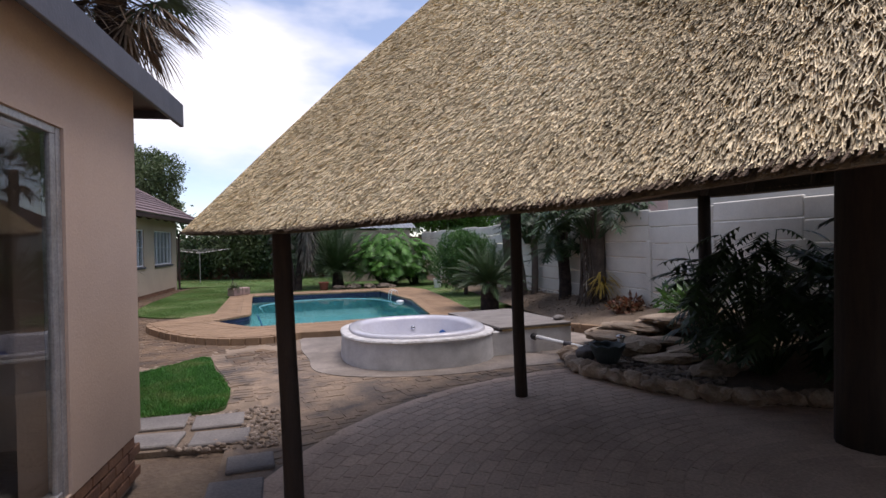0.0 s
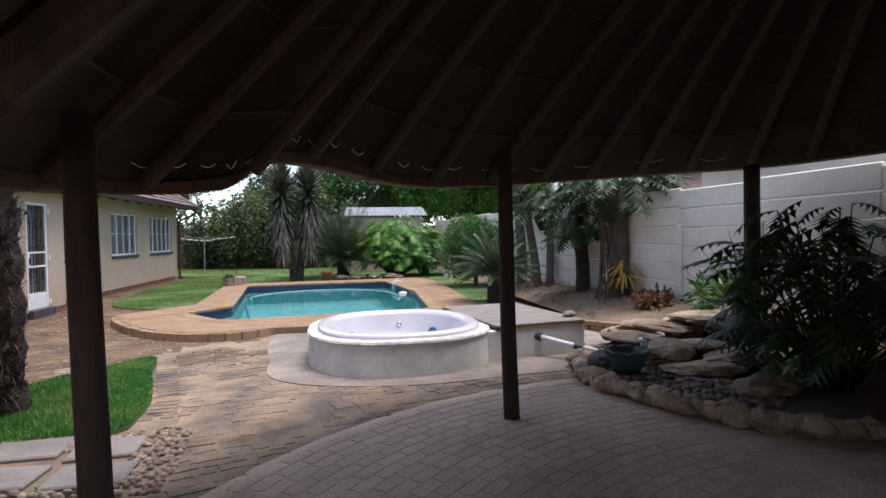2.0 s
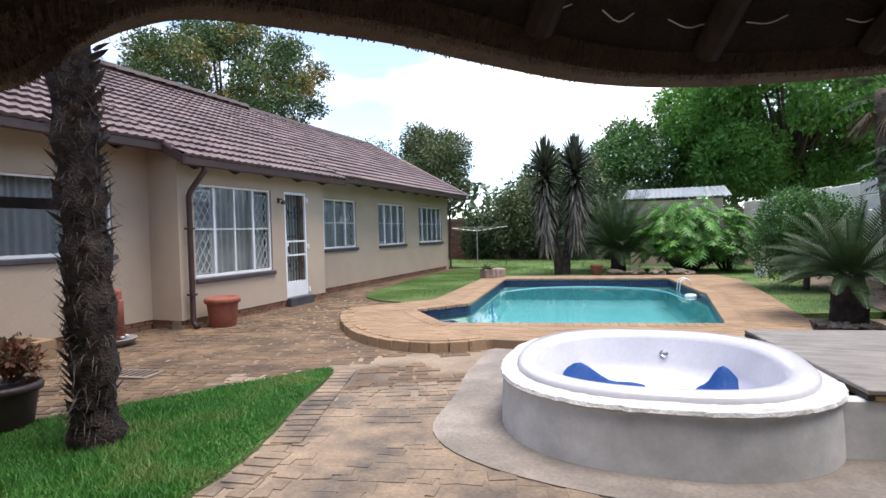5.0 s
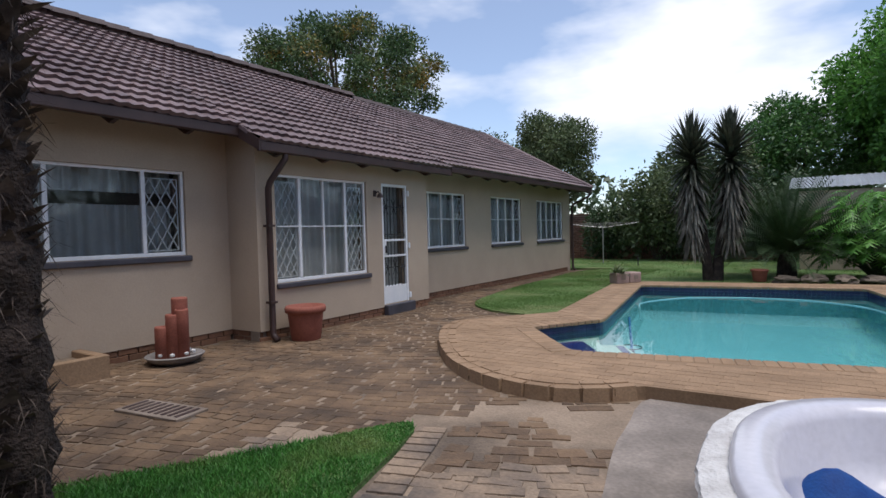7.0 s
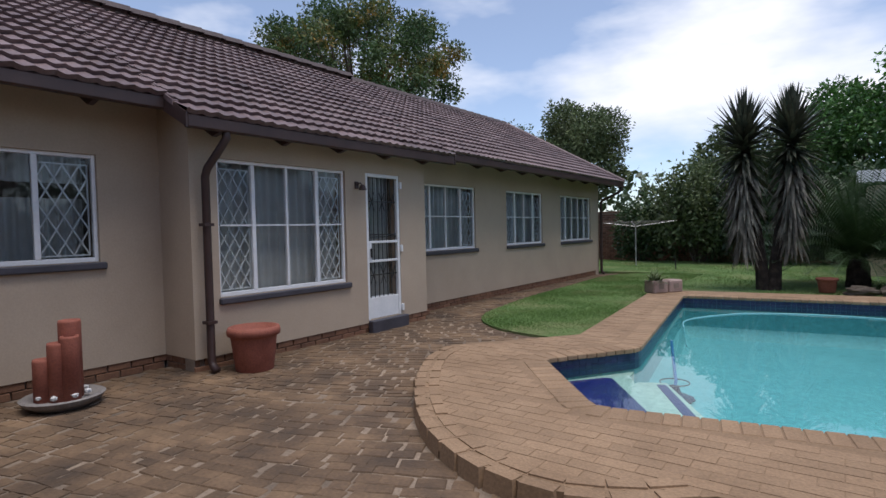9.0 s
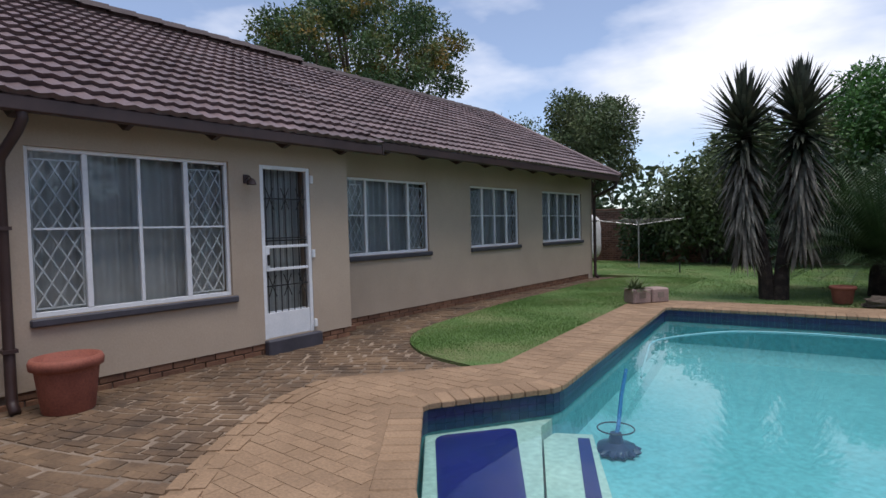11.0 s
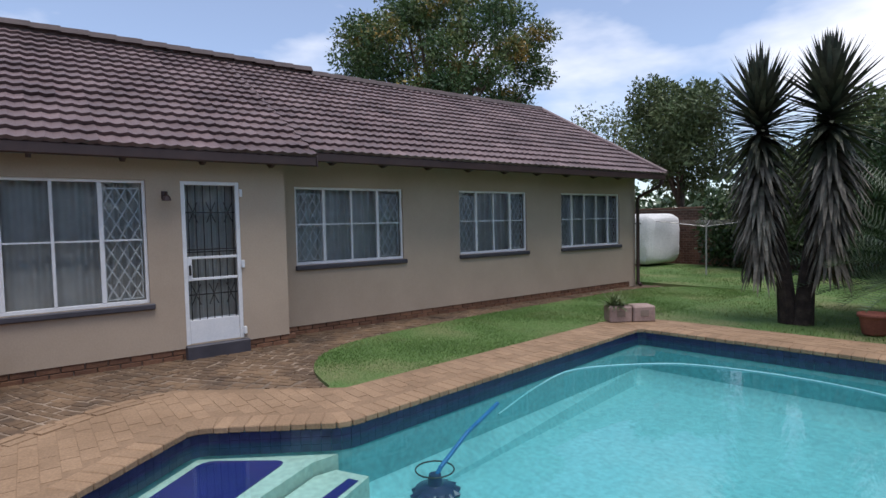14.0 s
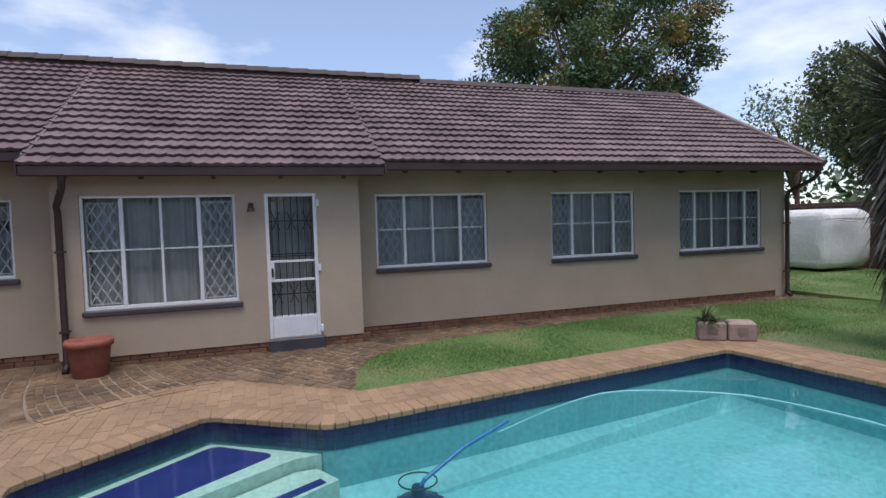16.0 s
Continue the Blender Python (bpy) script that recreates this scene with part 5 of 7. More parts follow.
def big_leaf(p, d, L, rs, lobes=5, width=0.62):
    """A lobed broad leaf: fingers off a bent midrib."""
    d = Vector(d).normalized()
    s = d.cross(Vector((0, 0, 1)))
    s = s.normalized() if s.length > 0.05 else Vector((1, 0, 0))
    q = Vector(p)
    out = []
    for i in range(lobes):
        f = i / lobes
        n = q + d * (L / lobes)
        ll = L * width * math.sin(math.pi * (0.2 + 0.72 * f))
        for g in (-1, 1):
            e = (s * g + d * 0.55 + Vector((0, 0, -0.25))).normalized() * ll
            m = q.lerp(n, 0.5)
            out.append([tuple(q), tuple(m + e * 0.55 - d * L * 0.02), tuple(m + e), tuple(n)])
        d = (d + Vector((0, 0, -0.22))).normalized()
        q = n
    out.append([tuple(q - s * L * 0.08), tuple(q + d * L * 0.22), tuple(q + s * L * 0.08), tuple(q - d * L * 0.05)])
    return out


def philodendron(x, y, z0, size, n, L, leafmat, label, seed, stems=True):
    t = thing("philodendron", (x, y, z0), label=label, category="shrub")
    rs = random.Random(seed)
    q, bm = [], bmesh.new()
    for i in range(n):
        a, k = rs.uniform(0, 2 * math.pi), math.sqrt(rs.random())
        h = size[2] * (0.25 + 0.75 * rs.random() * math.sqrt(max(0.02, 1 - 0.75 * k * k)))
        p = Vector((size[0] * k * math.cos(a), size[1] * k * math.sin(a), h))
        e = rs.uniform(-0.7, 0.5)
        b = a + rs.uniform(-0.9, 0.9)
        q += big_leaf(p, (math.cos(b) * math.cos(e), math.sin(b) * math.cos(e), math.sin(e)), L * rs.uniform(0.65, 1.15), rs)
        if i % 4 == 0:
            tube(bm, [(p.x * 0.15, p.y * 0.15, -0.03), (p.x * 0.55, p.y * 0.55, p.z * 0.6), p], [0.014, 0.011, 0.006], 5, False)
    tagged(part("stalk", bm, M_LEAFD, t), kind="stuff")
    soup("leaves", q, leafmat, t, "large lobed glossy leaves")
    return t


philodendron(3.15, 21.3, 0.02, (1.35, 1.0, 2.25), 460, 0.46, M_LEAFB, "lush split-leaf philodendron with bright green leaves", 3)
philodendron(4.2, 21.5, 0.02, (0.8, 0.8, 1.9), 190, 0.44, M_LEAF, "split-leaf philodendron at the end of the pool", 4)
philodendron(5.85, 5.55, 0.1, (0.75, 0.8, 1.75), 240, 0.42, M_LEAFD, "dark split-leaf shrub in the shade of the lapa", 5)
philodendron(6.5, 4.3, 0.1, (0.9, 1.0, 1.9), 220, 0.45, M_LEAFD, "dark leafy shrub behind the rockery", 6)
philodendron(6.35, 12.2, 1.1, (0.5, 0.55, 1.2), 120, 0.42, M_LEAFD, "dark green tree philodendron crown", 7)
philodendron(6.5, 10.95, 1.7, (0.95, 0.95, 1.3), 200, 0.5, M_LEAFD, "split-leaf crown of a tree philodendron", 8)
philodendron(6.2, 14.2, 1.6, (0.6, 0.7, 1.3), 120, 0.42, M_LEAFD, "green tree philodendron crown by the wall", 9)
shrub("shrub", 6.75, 8.15, (0.55, 0.45, 0.62), M_LEAF, 700, 0.20, "low green plant in the wall bed", 8, 21, 0.3, 4.0)
shrub("shrub", 6.5, 9.6, (0.45, 0.3, 0.28), M_REDLEAF, 500, 0.11, "dry reddish ground cover in the wall bed", 8, 22, 0.25, 2.0)

# clipped hedge ball
hb = thing("clipped_bush", (5.05, 16.6, 0.03), label="dense clipped round green bush", category="shrub")
part("stem", tube(bmesh.new(), [(0, 0, -0.1), (0.03, 0, 0.6)], [0.07, 0.05], 8), M_BARK, hb)
cs = [(0.42 * math.cos(i * 2.4) * math.sqrt(i / 10), 0.42 * math.sin(i * 2.4) * math.sqrt(i / 10), 1.12 + 0.28 * math.sin(i * 1.9)) for i in range(10)]
soup("foliage", leaves(cs, [(0.6, 0.6, 0.62)] * 10, 34000, 0.055, 0.0, 0.8, 1.8), M_LEAF, hb)


# trunks along the boundary wall
def bare_trunk(x, y, h, r, lean, label, bark=M_BARK):
    t = thing("palm_trunk", (x, y, 0.2), label=label, category="tree trunk")
    pts = [(lean[0] * f + 0.03 * math.sin(f * 6), lean[1] * f, -0.15 + (h + 0.15) * f) for f in np.linspace(0, 1, 14)]
    part("trunk", tube(bmesh.new(), pts, [r * (1.15 - 0.25 * f) * (1 + 0.06 * (i % 2)) for i, f in enumerate(np.linspace(0, 1, 14))], 10), bark, t, smooth=True)
    return t


p1 = bare_trunk(6.05, 15.4, 3.4, 0.12, (-0.1, 0.1), "thin brown palm trunk against the boundary wall")
p2 = bare_trunk(6.05, 14.1, 3.0, 0.09, (-0.35, 0.2), "slender leaning trunk against the boundary wall")
p3 = bare_trunk(6.25, 13.9, 3.2, 0.08, (0.1, 0.2), "slender upright trunk against the boundary wall")
p4 = bare_trunk(6.35, 12.2, 1.9, 0.13, (0.0, 0.0), "dark stem of a tree philodendron", M_TRUNK)
p5 = bare_trunk(6.5, 10.95, 2.9, 0.16, (0.15, 0.1), "thick ringed trunk of a tree philodendron")
rs = random.Random(12)
for i in range(46):
    a, k = rs.uniform(0, 6.28), rs.uniform(0.16, 0.42)
    h = rs.uniform(0.9, 2.6)
    pts = [(0.15 * math.cos(a), 0.15 * math.sin(a), h), (0.3 * k * math.cos(a) + 0.14 * math.cos(a + 1), 0.3 * k * math.sin(a) + 0.14, h * 0.7), (k * 0.8 * math.cos(a + 0.4), k * 0.8 * math.sin(a + 0.4), h * 0.35), (k * 1.1 * math.cos(a + 0.1), k * 1.1 * math.sin(a + 0.1), -0.02)]
    part("aerial_root", tube(bmesh.new(), pts, [0.012, 0.014, 0.015, 0.011], 5), M_BARK, p5)
q = []
for i in range(60):
    a = rs.uniform(0, 6.28)
    q += blade((6.5 + 0.1 * math.cos(a), 10.6 + 0.1 * math.sin(a), rs.uniform(0.6, 1.0)), (math.cos(a), math.sin(a) - 0.4, rs.uniform(-0.8, 0.3)), rs.uniform(0.3, 0.5), 0.022, 0.9, rs)
yl = thing("bromeliad", (0, 0, 0), label="yellow strap-leaved plant on the mossy trunk", category="plant")
soup("leaves", q, M_YELLOW, yl)
q = []
for i in range(34):
    a, e = rs.uniform(0, 6.28), rs.uniform(0.4, 1.4)
    q += blade((0, 0, 0.05), (math.cos(a) * math.cos(e), math.sin(a) * math.cos(e), math.sin(e)), rs.uniform(0.7, 1.25), 0.028, 0.12, rs)
ag = thing("spiky_plant", (6.15, 6.9, 0.35), label="spiky upright sword-leaved plant beside the rockery", category="plant")
soup("leaves", q, M_LEAFD, ag)


def palm_crown(t, z, n, L, seed):
    rs = random.Random(seed)
    q, dead = [], []
    for i in range(n):
        a = i * 2.399
        e = rs.uniform(-1.15, 1.1)
        d = Vector((math.cos(a) * math.cos(e), math.sin(a) * math.cos(e), math.sin(e)))
        c = Vector((0, 0, z)) + d * L * 0.5
        s = d.cross(Vector((0, 0, 1))).normalized()
        up = s.cross(d)
        tgt = dead if e < -0.45 else q
        tgt.append([tuple(Vector((0, 0, z)) - s * 0.012), tuple(Vector((0, 0, z)) + s * 0.012), tuple(c + s * 0.01), tuple(c - s * 0.01)])
        for k in range(22):
            b = (k / 21 - 0.5) * 3.6
            f = (d * math.cos(b) + s * math.sin(b) + up * 0.1).normalized()
            tgt.extend(blade(c, f, L * 0.62 * rs.uniform(0.85, 1.05), 0.018, 0.5, rs, 3))
    soup("fronds", q, M_LEAFD, t, "stiff fan fronds")
    soup("dead_fronds", dead, M_DEADLEAF, t, "hanging dry fan fronds")


palm_crown(p1, 3.35, 22, 0.95, 4)

# fan palm on the small lawn
palm = thing("fan_palm", (-1.14, 6.44, 0.0), label="fan palm with a shaggy dark fibrous trunk", category="palm")
bm = bmesh.new()
H_ = 4.35
zs = np.linspace(-0.1, H_, 60)
tube(bm, [(0.03 * math.sin(z * 1.7), 0.02 * math.cos(z * 1.3), z) for z in zs], [(0.14 if z < 0.2 else 0.112) * (1 + 0.30 * abs(math.sin(z * 8.5)) ** 2) for z in zs], 16)
for v in bm.verts:
    v.co += Vector((v.co.x, v.co.y, 0)).normalized() * 0.035 * noise.noise(Vector((v.co.x * 12, v.co.y * 12, v.co.z * 9)))
part("trunk", bm, M_TRUNK, palm, "dark fibrous trunk", True)
rs = random.Random(8)
q = []
for i in range(520):
    a, z = i * 2.399 + rs.uniform(-0.3, 0.3), 0.12 + 4.4 * i / 520
    p = Vector((0.10 * math.cos(a), 0.10 * math.sin(a), z))
    q += blade(p, (math.cos(a) * 0.8, math.sin(a) * 0.8, rs.uniform(0.5, 1.6)), rs.uniform(0.08, 0.16), rs.uniform(0.035, 0.06), 0.3, rs, 3)
for i in range(1800):
    a, z = rs.uniform(0, 6.28), rs.uniform(0.0, 4.6)
    p = Vector((0.125 * math.cos(a), 0.125 * math.sin(a), z))
    q += blade(p, (math.cos(a + rs.uniform(-1.4, 1.4)), math.sin(a + rs.uniform(-1.4, 1.4)), rs.uniform(-0.8, 0.8)), rs.uniform(0.07, 0.2), 0.004, 0.9, rs, 2)
soup("fibre_cover", q, mat("palm_fibre", [(0.022, 0.014, 0.010), (0.06, 0.042, 0.032), (0.11, 0.085, 0.068)], 0.95, 9, 60, 0.0, spread=0.4, island=True), palm, "ragged leaf stubs and fibres")
palm_crown(palm, 4.4, 52, 1.15, 9)


# ---- grass ----
def grass(name, outline, count, h, material, z, parent_label):
    xs = [p[0] for p in outline]
    ys = [p[1] for p in outline]
    px, py = rng.uniform(min(xs), max(xs), count * 3), rng.uniform(min(ys), max(ys), count * 3)
    ok = inside(px, py, outline)
    px, py = px[ok][:count], py[ok][:count]
    n_ = len(px)
    a = rng.uniform(0, 6.283, n_)
    L = h * rng.uniform(0.5, 1.3, n_) * (0.75 + 0.5 * np.sin(px * 2.1 + np.sin(py * 3)) * np.sin(py * 1.7))
    L = np.maximum(L, h * 0.35)
    w = 0.0035 + h * 0.03
    lx, ly = rng.normal(0, 0.5, n_) * L, rng.normal(0, 0.5, n_) * L
    z0 = np.full(n_, z)
    A = np.stack([px - np.cos(a) * w, py - np.sin(a) * w, z0], 1)
    B = np.stack([px + np.cos(a) * w, py + np.sin(a) * w, z0], 1)
    C = np.stack([px + lx, py + ly, z0 + L], 1)
    ob = soup(name, np.stack([A, B, C], 1), material, None, parent_label, 3)
    return tagged(ob, category="grass", kind="stuff")


grass("grass_blades", spline(LAWN_NEAR, 4, True), 60000, 0.045, M_GRASS, 0.028, "bright green grass blades on the small lawn")
grass("grass_blades", spline(LAWN_STRIP, 4, True), 90000, 0.026, M_GRASS2, 0.028, "green grass blades on the strip lawn")
grass("grass_blades", [(-12, 23.6), (-2.1, 23.6), (-2.15, 18.8), (2.4, 19.45), (3.7, 19.55), (4.15, 18.2), (4.2, 13.2), (6.0, 14.5), (5.4, 26.0), (1.0, 28.5), (-12, 29)], 70000, 0.05, M_GRASS2, 0.04, "patchy grass blades on the back lawn")


# ---- boundary walls and what stands beyond ----
WALL_A, WALL_B = (7.35, 4.2), (5.42, 26.6)
WL = math.hypot(WALL_B[0] - WALL_A[0], WALL_B[1] - WALL_A[1])
WROT = math.degrees(math.atan2(WALL_B[1] - WALL_A[1], WALL_B[0] - WALL_A[0]))
pw = thing("precast_wall", (*WALL_A, 0.0), WROT, "cream precast concrete panel wall with slim posts", "boundary wall", kind="structure")
panel_me = bpy.data.meshes.new("panel")
bm = cube(0.0, 1.47, -0.025, 0.025, 0.0, 0.291, 0.014)
bm.to_mesh(panel_me)
bm.free()
panel_me.materials.append(M_PRECAST)
long_panel_me = bpy.data.meshes.new("long_panel")
bm = cube(0.0, 1.584, -0.03, 0.03, 0.0, 0.292, 0.014)
bm.to_mesh(long_panel_me)
bm.free()
long_panel_me.materials.append(M_PRECAST)
post_me = bpy.data.meshes.new("post")
bm = cube(-0.06, 0.06, -0.06, 0.06, -0.1, 1.60, 0.012)
bm.to_mesh(post_me)
bm.free()
post_me.materials.append(M_PRECAST)
nb = int(WL / 1.59)
off = ((9.49 - WALL_A[1]) / (WALL_B[1] - WALL_A[1]) * WL) % 1.59
for i in range(-5, nb + 1):
    u_ = off + i * 1.59
    ob = new("post", post_me)
    ob.parent = pw
    ob.matrix_basis = pose(u_, 0, 0)
    rise = 0.035 * (i % 2)
    if i < nb:
        for k in range(7):
            ob = new("panel", panel_me if k < 5 else long_panel_me)
            ob.parent = pw
            ob.matrix_basis = pose(u_ + (0.06 if k < 5 else 0.003), random.uniform(-0.004, 0.004), 0.05 + k * 0.301 + rise, random.uniform(-0.4, 0.4), 0, 0)

bed = thing("garden_bed", label="raised bed of bare soil along the boundary wall", category="garden bed", kind="structure")
bm = bmesh.new()
nb_ = 46
L_, R_ = [], []
for i in range(nb_ + 1):
    y = 4.4 + (26.2 - 4.4) * i / nb_
    xw = WALL_A[0] + (WALL_B[0] - WALL_A[0]) * (y - WALL_A[1]) / (WALL_B[1] - WALL_A[1])
    xi = 5.65 if y < 9.0 else 5.45 - 0.02 * (y - 9) if y < 13 else min(5.35, xw - 0.55)
    row = [bm.verts.new((xi + (xw - xi) * f, y, 0.06 + (0.31 if y < 11.5 else 0.31 - 0.03 * (y - 11.5) if y < 18 else 0.11) * f ** 0.8 + 0.035 * noise.noise(Vector((f * 5, y * 2.1, 1))))) for f in np.linspace(0, 1, 9)]
    L_.append(row)
for a, b in zip(L_, L_[1:]):
    for i in range(8):
        bm.faces.new((a[i], a[i + 1], b[i + 1], b[i]))
part("soil", bm, M_SOIL, bed, smooth=True)
# fallen leaves
q = []
rs = random.Random(31)
for i in range(1500):
    y = rs.uniform(9.8, 17)
    x = rs.uniform(5.5, 6.6)
    z = 0.10 + 0.30 * max(0, min(1, (x - 5.4) / 1.3)) + 0.03
    a = rs.uniform(0, 6.28)
    s = rs.uniform(0.015, 0.05)
    q.append([(x, y, z), (x + s * math.cos(a), y + s * math.sin(a), z + rs.uniform(0, 0.02)), (x + s * 1.6 * math.cos(a + 0.5), y + s * 1.6 * math.sin(a + 0.5), z), (x + s * math.cos(a + 1.1), y + s * math.sin(a + 1.1), z + rs.uniform(0, 0.02))])
tagged(soup("fallen_leaves", q, M_DEADLEAF, None, "dry brown leaves lying on the bed"), category="leaves", kind="stuff")
edge_brick = bpy.data.meshes.new("edging_brick")
bm = cube(-0.11, 0.11, -0.055, 0.055, 0, 0.072, 0.006)
bm.to_mesh(edge_brick)
bm.free()
edge_brick.materials.append(M_COPING)
edging = thing("brick_edging", label="low curved tan brick edging of the garden bed", category="edging")
EC = spline([(4.85, 10.0), (5.27, 9.4), (5.88, 8.83), (6.55, 8.58), (6.95, 8.52)], 20)
acc, prev = 0.0, EC[0]
for c in range(2):
    acc = 0.11 * c
    for a, b in zip(EC, EC[1:]):
        L = math.hypot(b[0] - a[0], b[1] - a[1])
        acc += L
        if acc >= 0.228:
            acc -= 0.228
            ob = new("brick", edge_brick)
            ob.parent = edging
            ob.matrix_basis = pose(a[0], a[1], -0.01 + c * 0.082, 0, 0, math.degrees(math.atan2(b[1] - a[1], b[0] - a[0])) + random.uniform(-2, 2))

# back brick wall
bw = thing("back_wall", (0, 0, 0), label="dark brown face-brick wall at the end of the garden", category="boundary wall", kind="structure")
part("wall_core", cube(-16, 6, 30.02, 30.2, -0.1, 1.95), M_MORTAR, bw)
rows = []
for c in range(23):
    x = -15 + (0.11 if c % 2 else 0)
    while x < 1.5:
        z = 0.0 + c * 0.083
        rows.append([(x, 30.012, z), (x + 0.212, 30.012, z), (x + 0.212, 30.012, z + 0.072), (x, 30.012, z + 0.072)])
        x += 0.224
tagged(soup("bricks", rows, mat("garden_wall_brick", [(0.085, 0.045, 0.03), (0.16, 0.085, 0.055)], 0.9, 3, 40, 0.4, spread=0.3, island=True), bw), kind="stuff")
part("wall_coping", cube(-16, 6, 29.97, 30.25, 1.95, 2.02, 0.01), M_GARDENWALL, bw)

# garden shed
shed = thing("garden_shed", (0, 0, 0), label="garden shed with a pale corrugated roof behind the shrubs", category="shed")
part("shed_wall", cube(1.5, 4.4, 24.2, 26.2, -0.05, 2.25), M_PLASTER, shed)
bm = bmesh.new()
k = 40
top, bot = [], []
for i in range(k + 1):
    x = 1.25 + 3.4 * i / k
    top.append(bm.verts.new((x, 24.0, 2.32 + 0.022 * (i % 2))))
    bot.append(bm.verts.new((x + 0.05, 26.4, 2.78 + 0.022 * (i % 2))))
for i in range(k):
    bm.faces.new((top[i], top[i + 1], bot[i + 1], bot[i]))
bmesh.ops.solidify(bm, geom=bm.faces[:], thickness=0.012)
part("roof_sheet", bm, M_SHEET, shed, "pale blue-grey corrugated sheets")

# caravan under its cover
car = thing("covered_caravan", (-8.6, 28.4, 0), 0, "caravan under a loose white cover on the lawn", "caravan")
bm = cube(-2.6, 1.45, -1.0, 0.9, 0.12, 1.8)
bmesh.ops.bevel(bm, geom=bm.edges[:], offset=0.28, segments=4, affect="EDGES", profile=0.5)
bmesh.ops.subdivide_edges(bm, edges=bm.edges[:], cuts=3, use_grid_fill=True)
for v in bm.verts:
    v.co += Vector((0.5, 0.6, 0.2)) * (0.14 * noise.noise(Vector((v.co.x * 2.5, v.co.y * 2.5, v.co.z * 1.1))) + 0.10 * noise.noise(Vector((v.co.x * 6.5, v.co.y * 6.5, v.co.z * 3.1))))
part("cover", bm, M_COVER, car, "white fabric cover", True)
part("wheel", lathe([(0.3, -0.09), (0.33, -0.06), (0.33, 0.06), (0.3, 0.09)], 20), M_BLACK, car, loc=(-0.6, -0.8, 0.28), rot=(90, 0, 0))
part("rear_lamp", cube(1.22, 1.25, 0.2, 0.42, 1.68, 1.75, 0.01), M_BLACK, car, "dark rear marker lamp")

# rotary washing line
wl_ = thing("washing_line", (-4.7, 26.2, 0.0), label="folding wire washing line on a thin post", category="washing line")
part("post", tube(bmesh.new(), [(0, 0, -0.05), (0, 0, 1.45)], 0.022, 8), M_ALU, wl_)
for i in range(4):
    a = i * math.pi / 2 + 0.4
    part("arm", tube(bmesh.new(), [(0, 0, 1.38), (1.3 * math.cos(a), 1.3 * math.sin(a), 1.55)], 0.012, 6), M_ALU, wl_)
for k in range(1, 6):
    r = 1.3 * k / 5
    pts = [(r * math.cos(i * math.pi / 2 + 0.4), r * math.sin(i * math.pi / 2 + 0.4), 1.38 + 0.17 * k / 5) for i in range(5)]
    part("line", tube(bmesh.new(), pts, 0.004, 4, False), M_SLATE, wl_)
part("socket", tube(bmesh.new(), [(1.6, -1.4, 0.0), (1.6, -1.4, 0.35)], 0.02, 6), M_BLACK, wl_)

# neighbouring house over the wall
nh = thing("neighbour_house", (0, 0, 0), label="neighbouring white house with a grey tiled roof", category="house")
part("wall", cube(9.6, 18, 6.5, 13.0, -0.1, 3.1), M_PRECAST, nh)
bm = bmesh.new()
q = [bm.verts.new(p) for p in ((9.2, 6.2, 3.0), (9.2, 13.3, 3.0), (13.5, 13.3, 5.2), (13.5, 6.2, 5.2), (18, 6.2, 3.0), (18, 13.3, 3.0))]
bm.faces.new((q[0], q[1], q[2], q[3]))
bm.faces.new((q[3], q[2], q[5], q[4]))
bm.faces.new((q[0], q[3], q[4]))
bm.faces.new((q[1], q[5], q[2]))
bmesh.ops.solidify(bm, geom=bm.faces[:], thickness=0.08)
part("roof", bm, M_ROOFT, nh)
part("wall", cube(9.8, 16, 18, 27, -0.1, 2.5), M_PLASTER, nh)
bm = bmesh.new()
q = [bm.verts.new(p) for p in ((9.2, 17.6, 2.45), (9.2, 27.4, 2.45), (12.8, 24.5, 4.5), (12.8, 20.5, 4.5), (16.4, 17.6, 2.45), (16.4, 27.4, 2.45))]
for f_ in ((0, 1, 2, 3), (3, 2, 5, 4), (0, 3, 4), (1, 5, 2)):
    bm.faces.new([q[i] for i in f_])
bmesh.ops.solidify(bm, geom=bm.faces[:], thickness=0.08)
part("roof", bm, M_ROOFT, nh, "grey-purple tiled roof")

# far tree line
q = leaves([(x, 60 + 8 * math.sin(x), 2.0 + 1.2 * math.sin(x * 0.7)) for x in range(-80, 81, 5)], [(4.5, 3, 3.2)] * 33, 16000, 0.9, 0.1, 0.4)
tagged(soup("far_trees", q, M_LEAFD, None, "far line of dark green trees"), category="trees", kind="stuff")
q = leaves([(-45 + 4 * math.sin(y), y, 3.0) for y in range(-40, 60, 5)] + [(34 + 4 * math.sin(y), y, 3.2) for y in range(-40, 60, 5)] + [(x, -38, 3.0) for x in range(-45, 36, 5)], [(4, 4, 4)] * 57, 16000, 0.9, 0.1, 0.4)
tagged(soup("far_trees", q, M_LEAFD, None, "far line of dark green trees"), category="trees", kind="stuff")

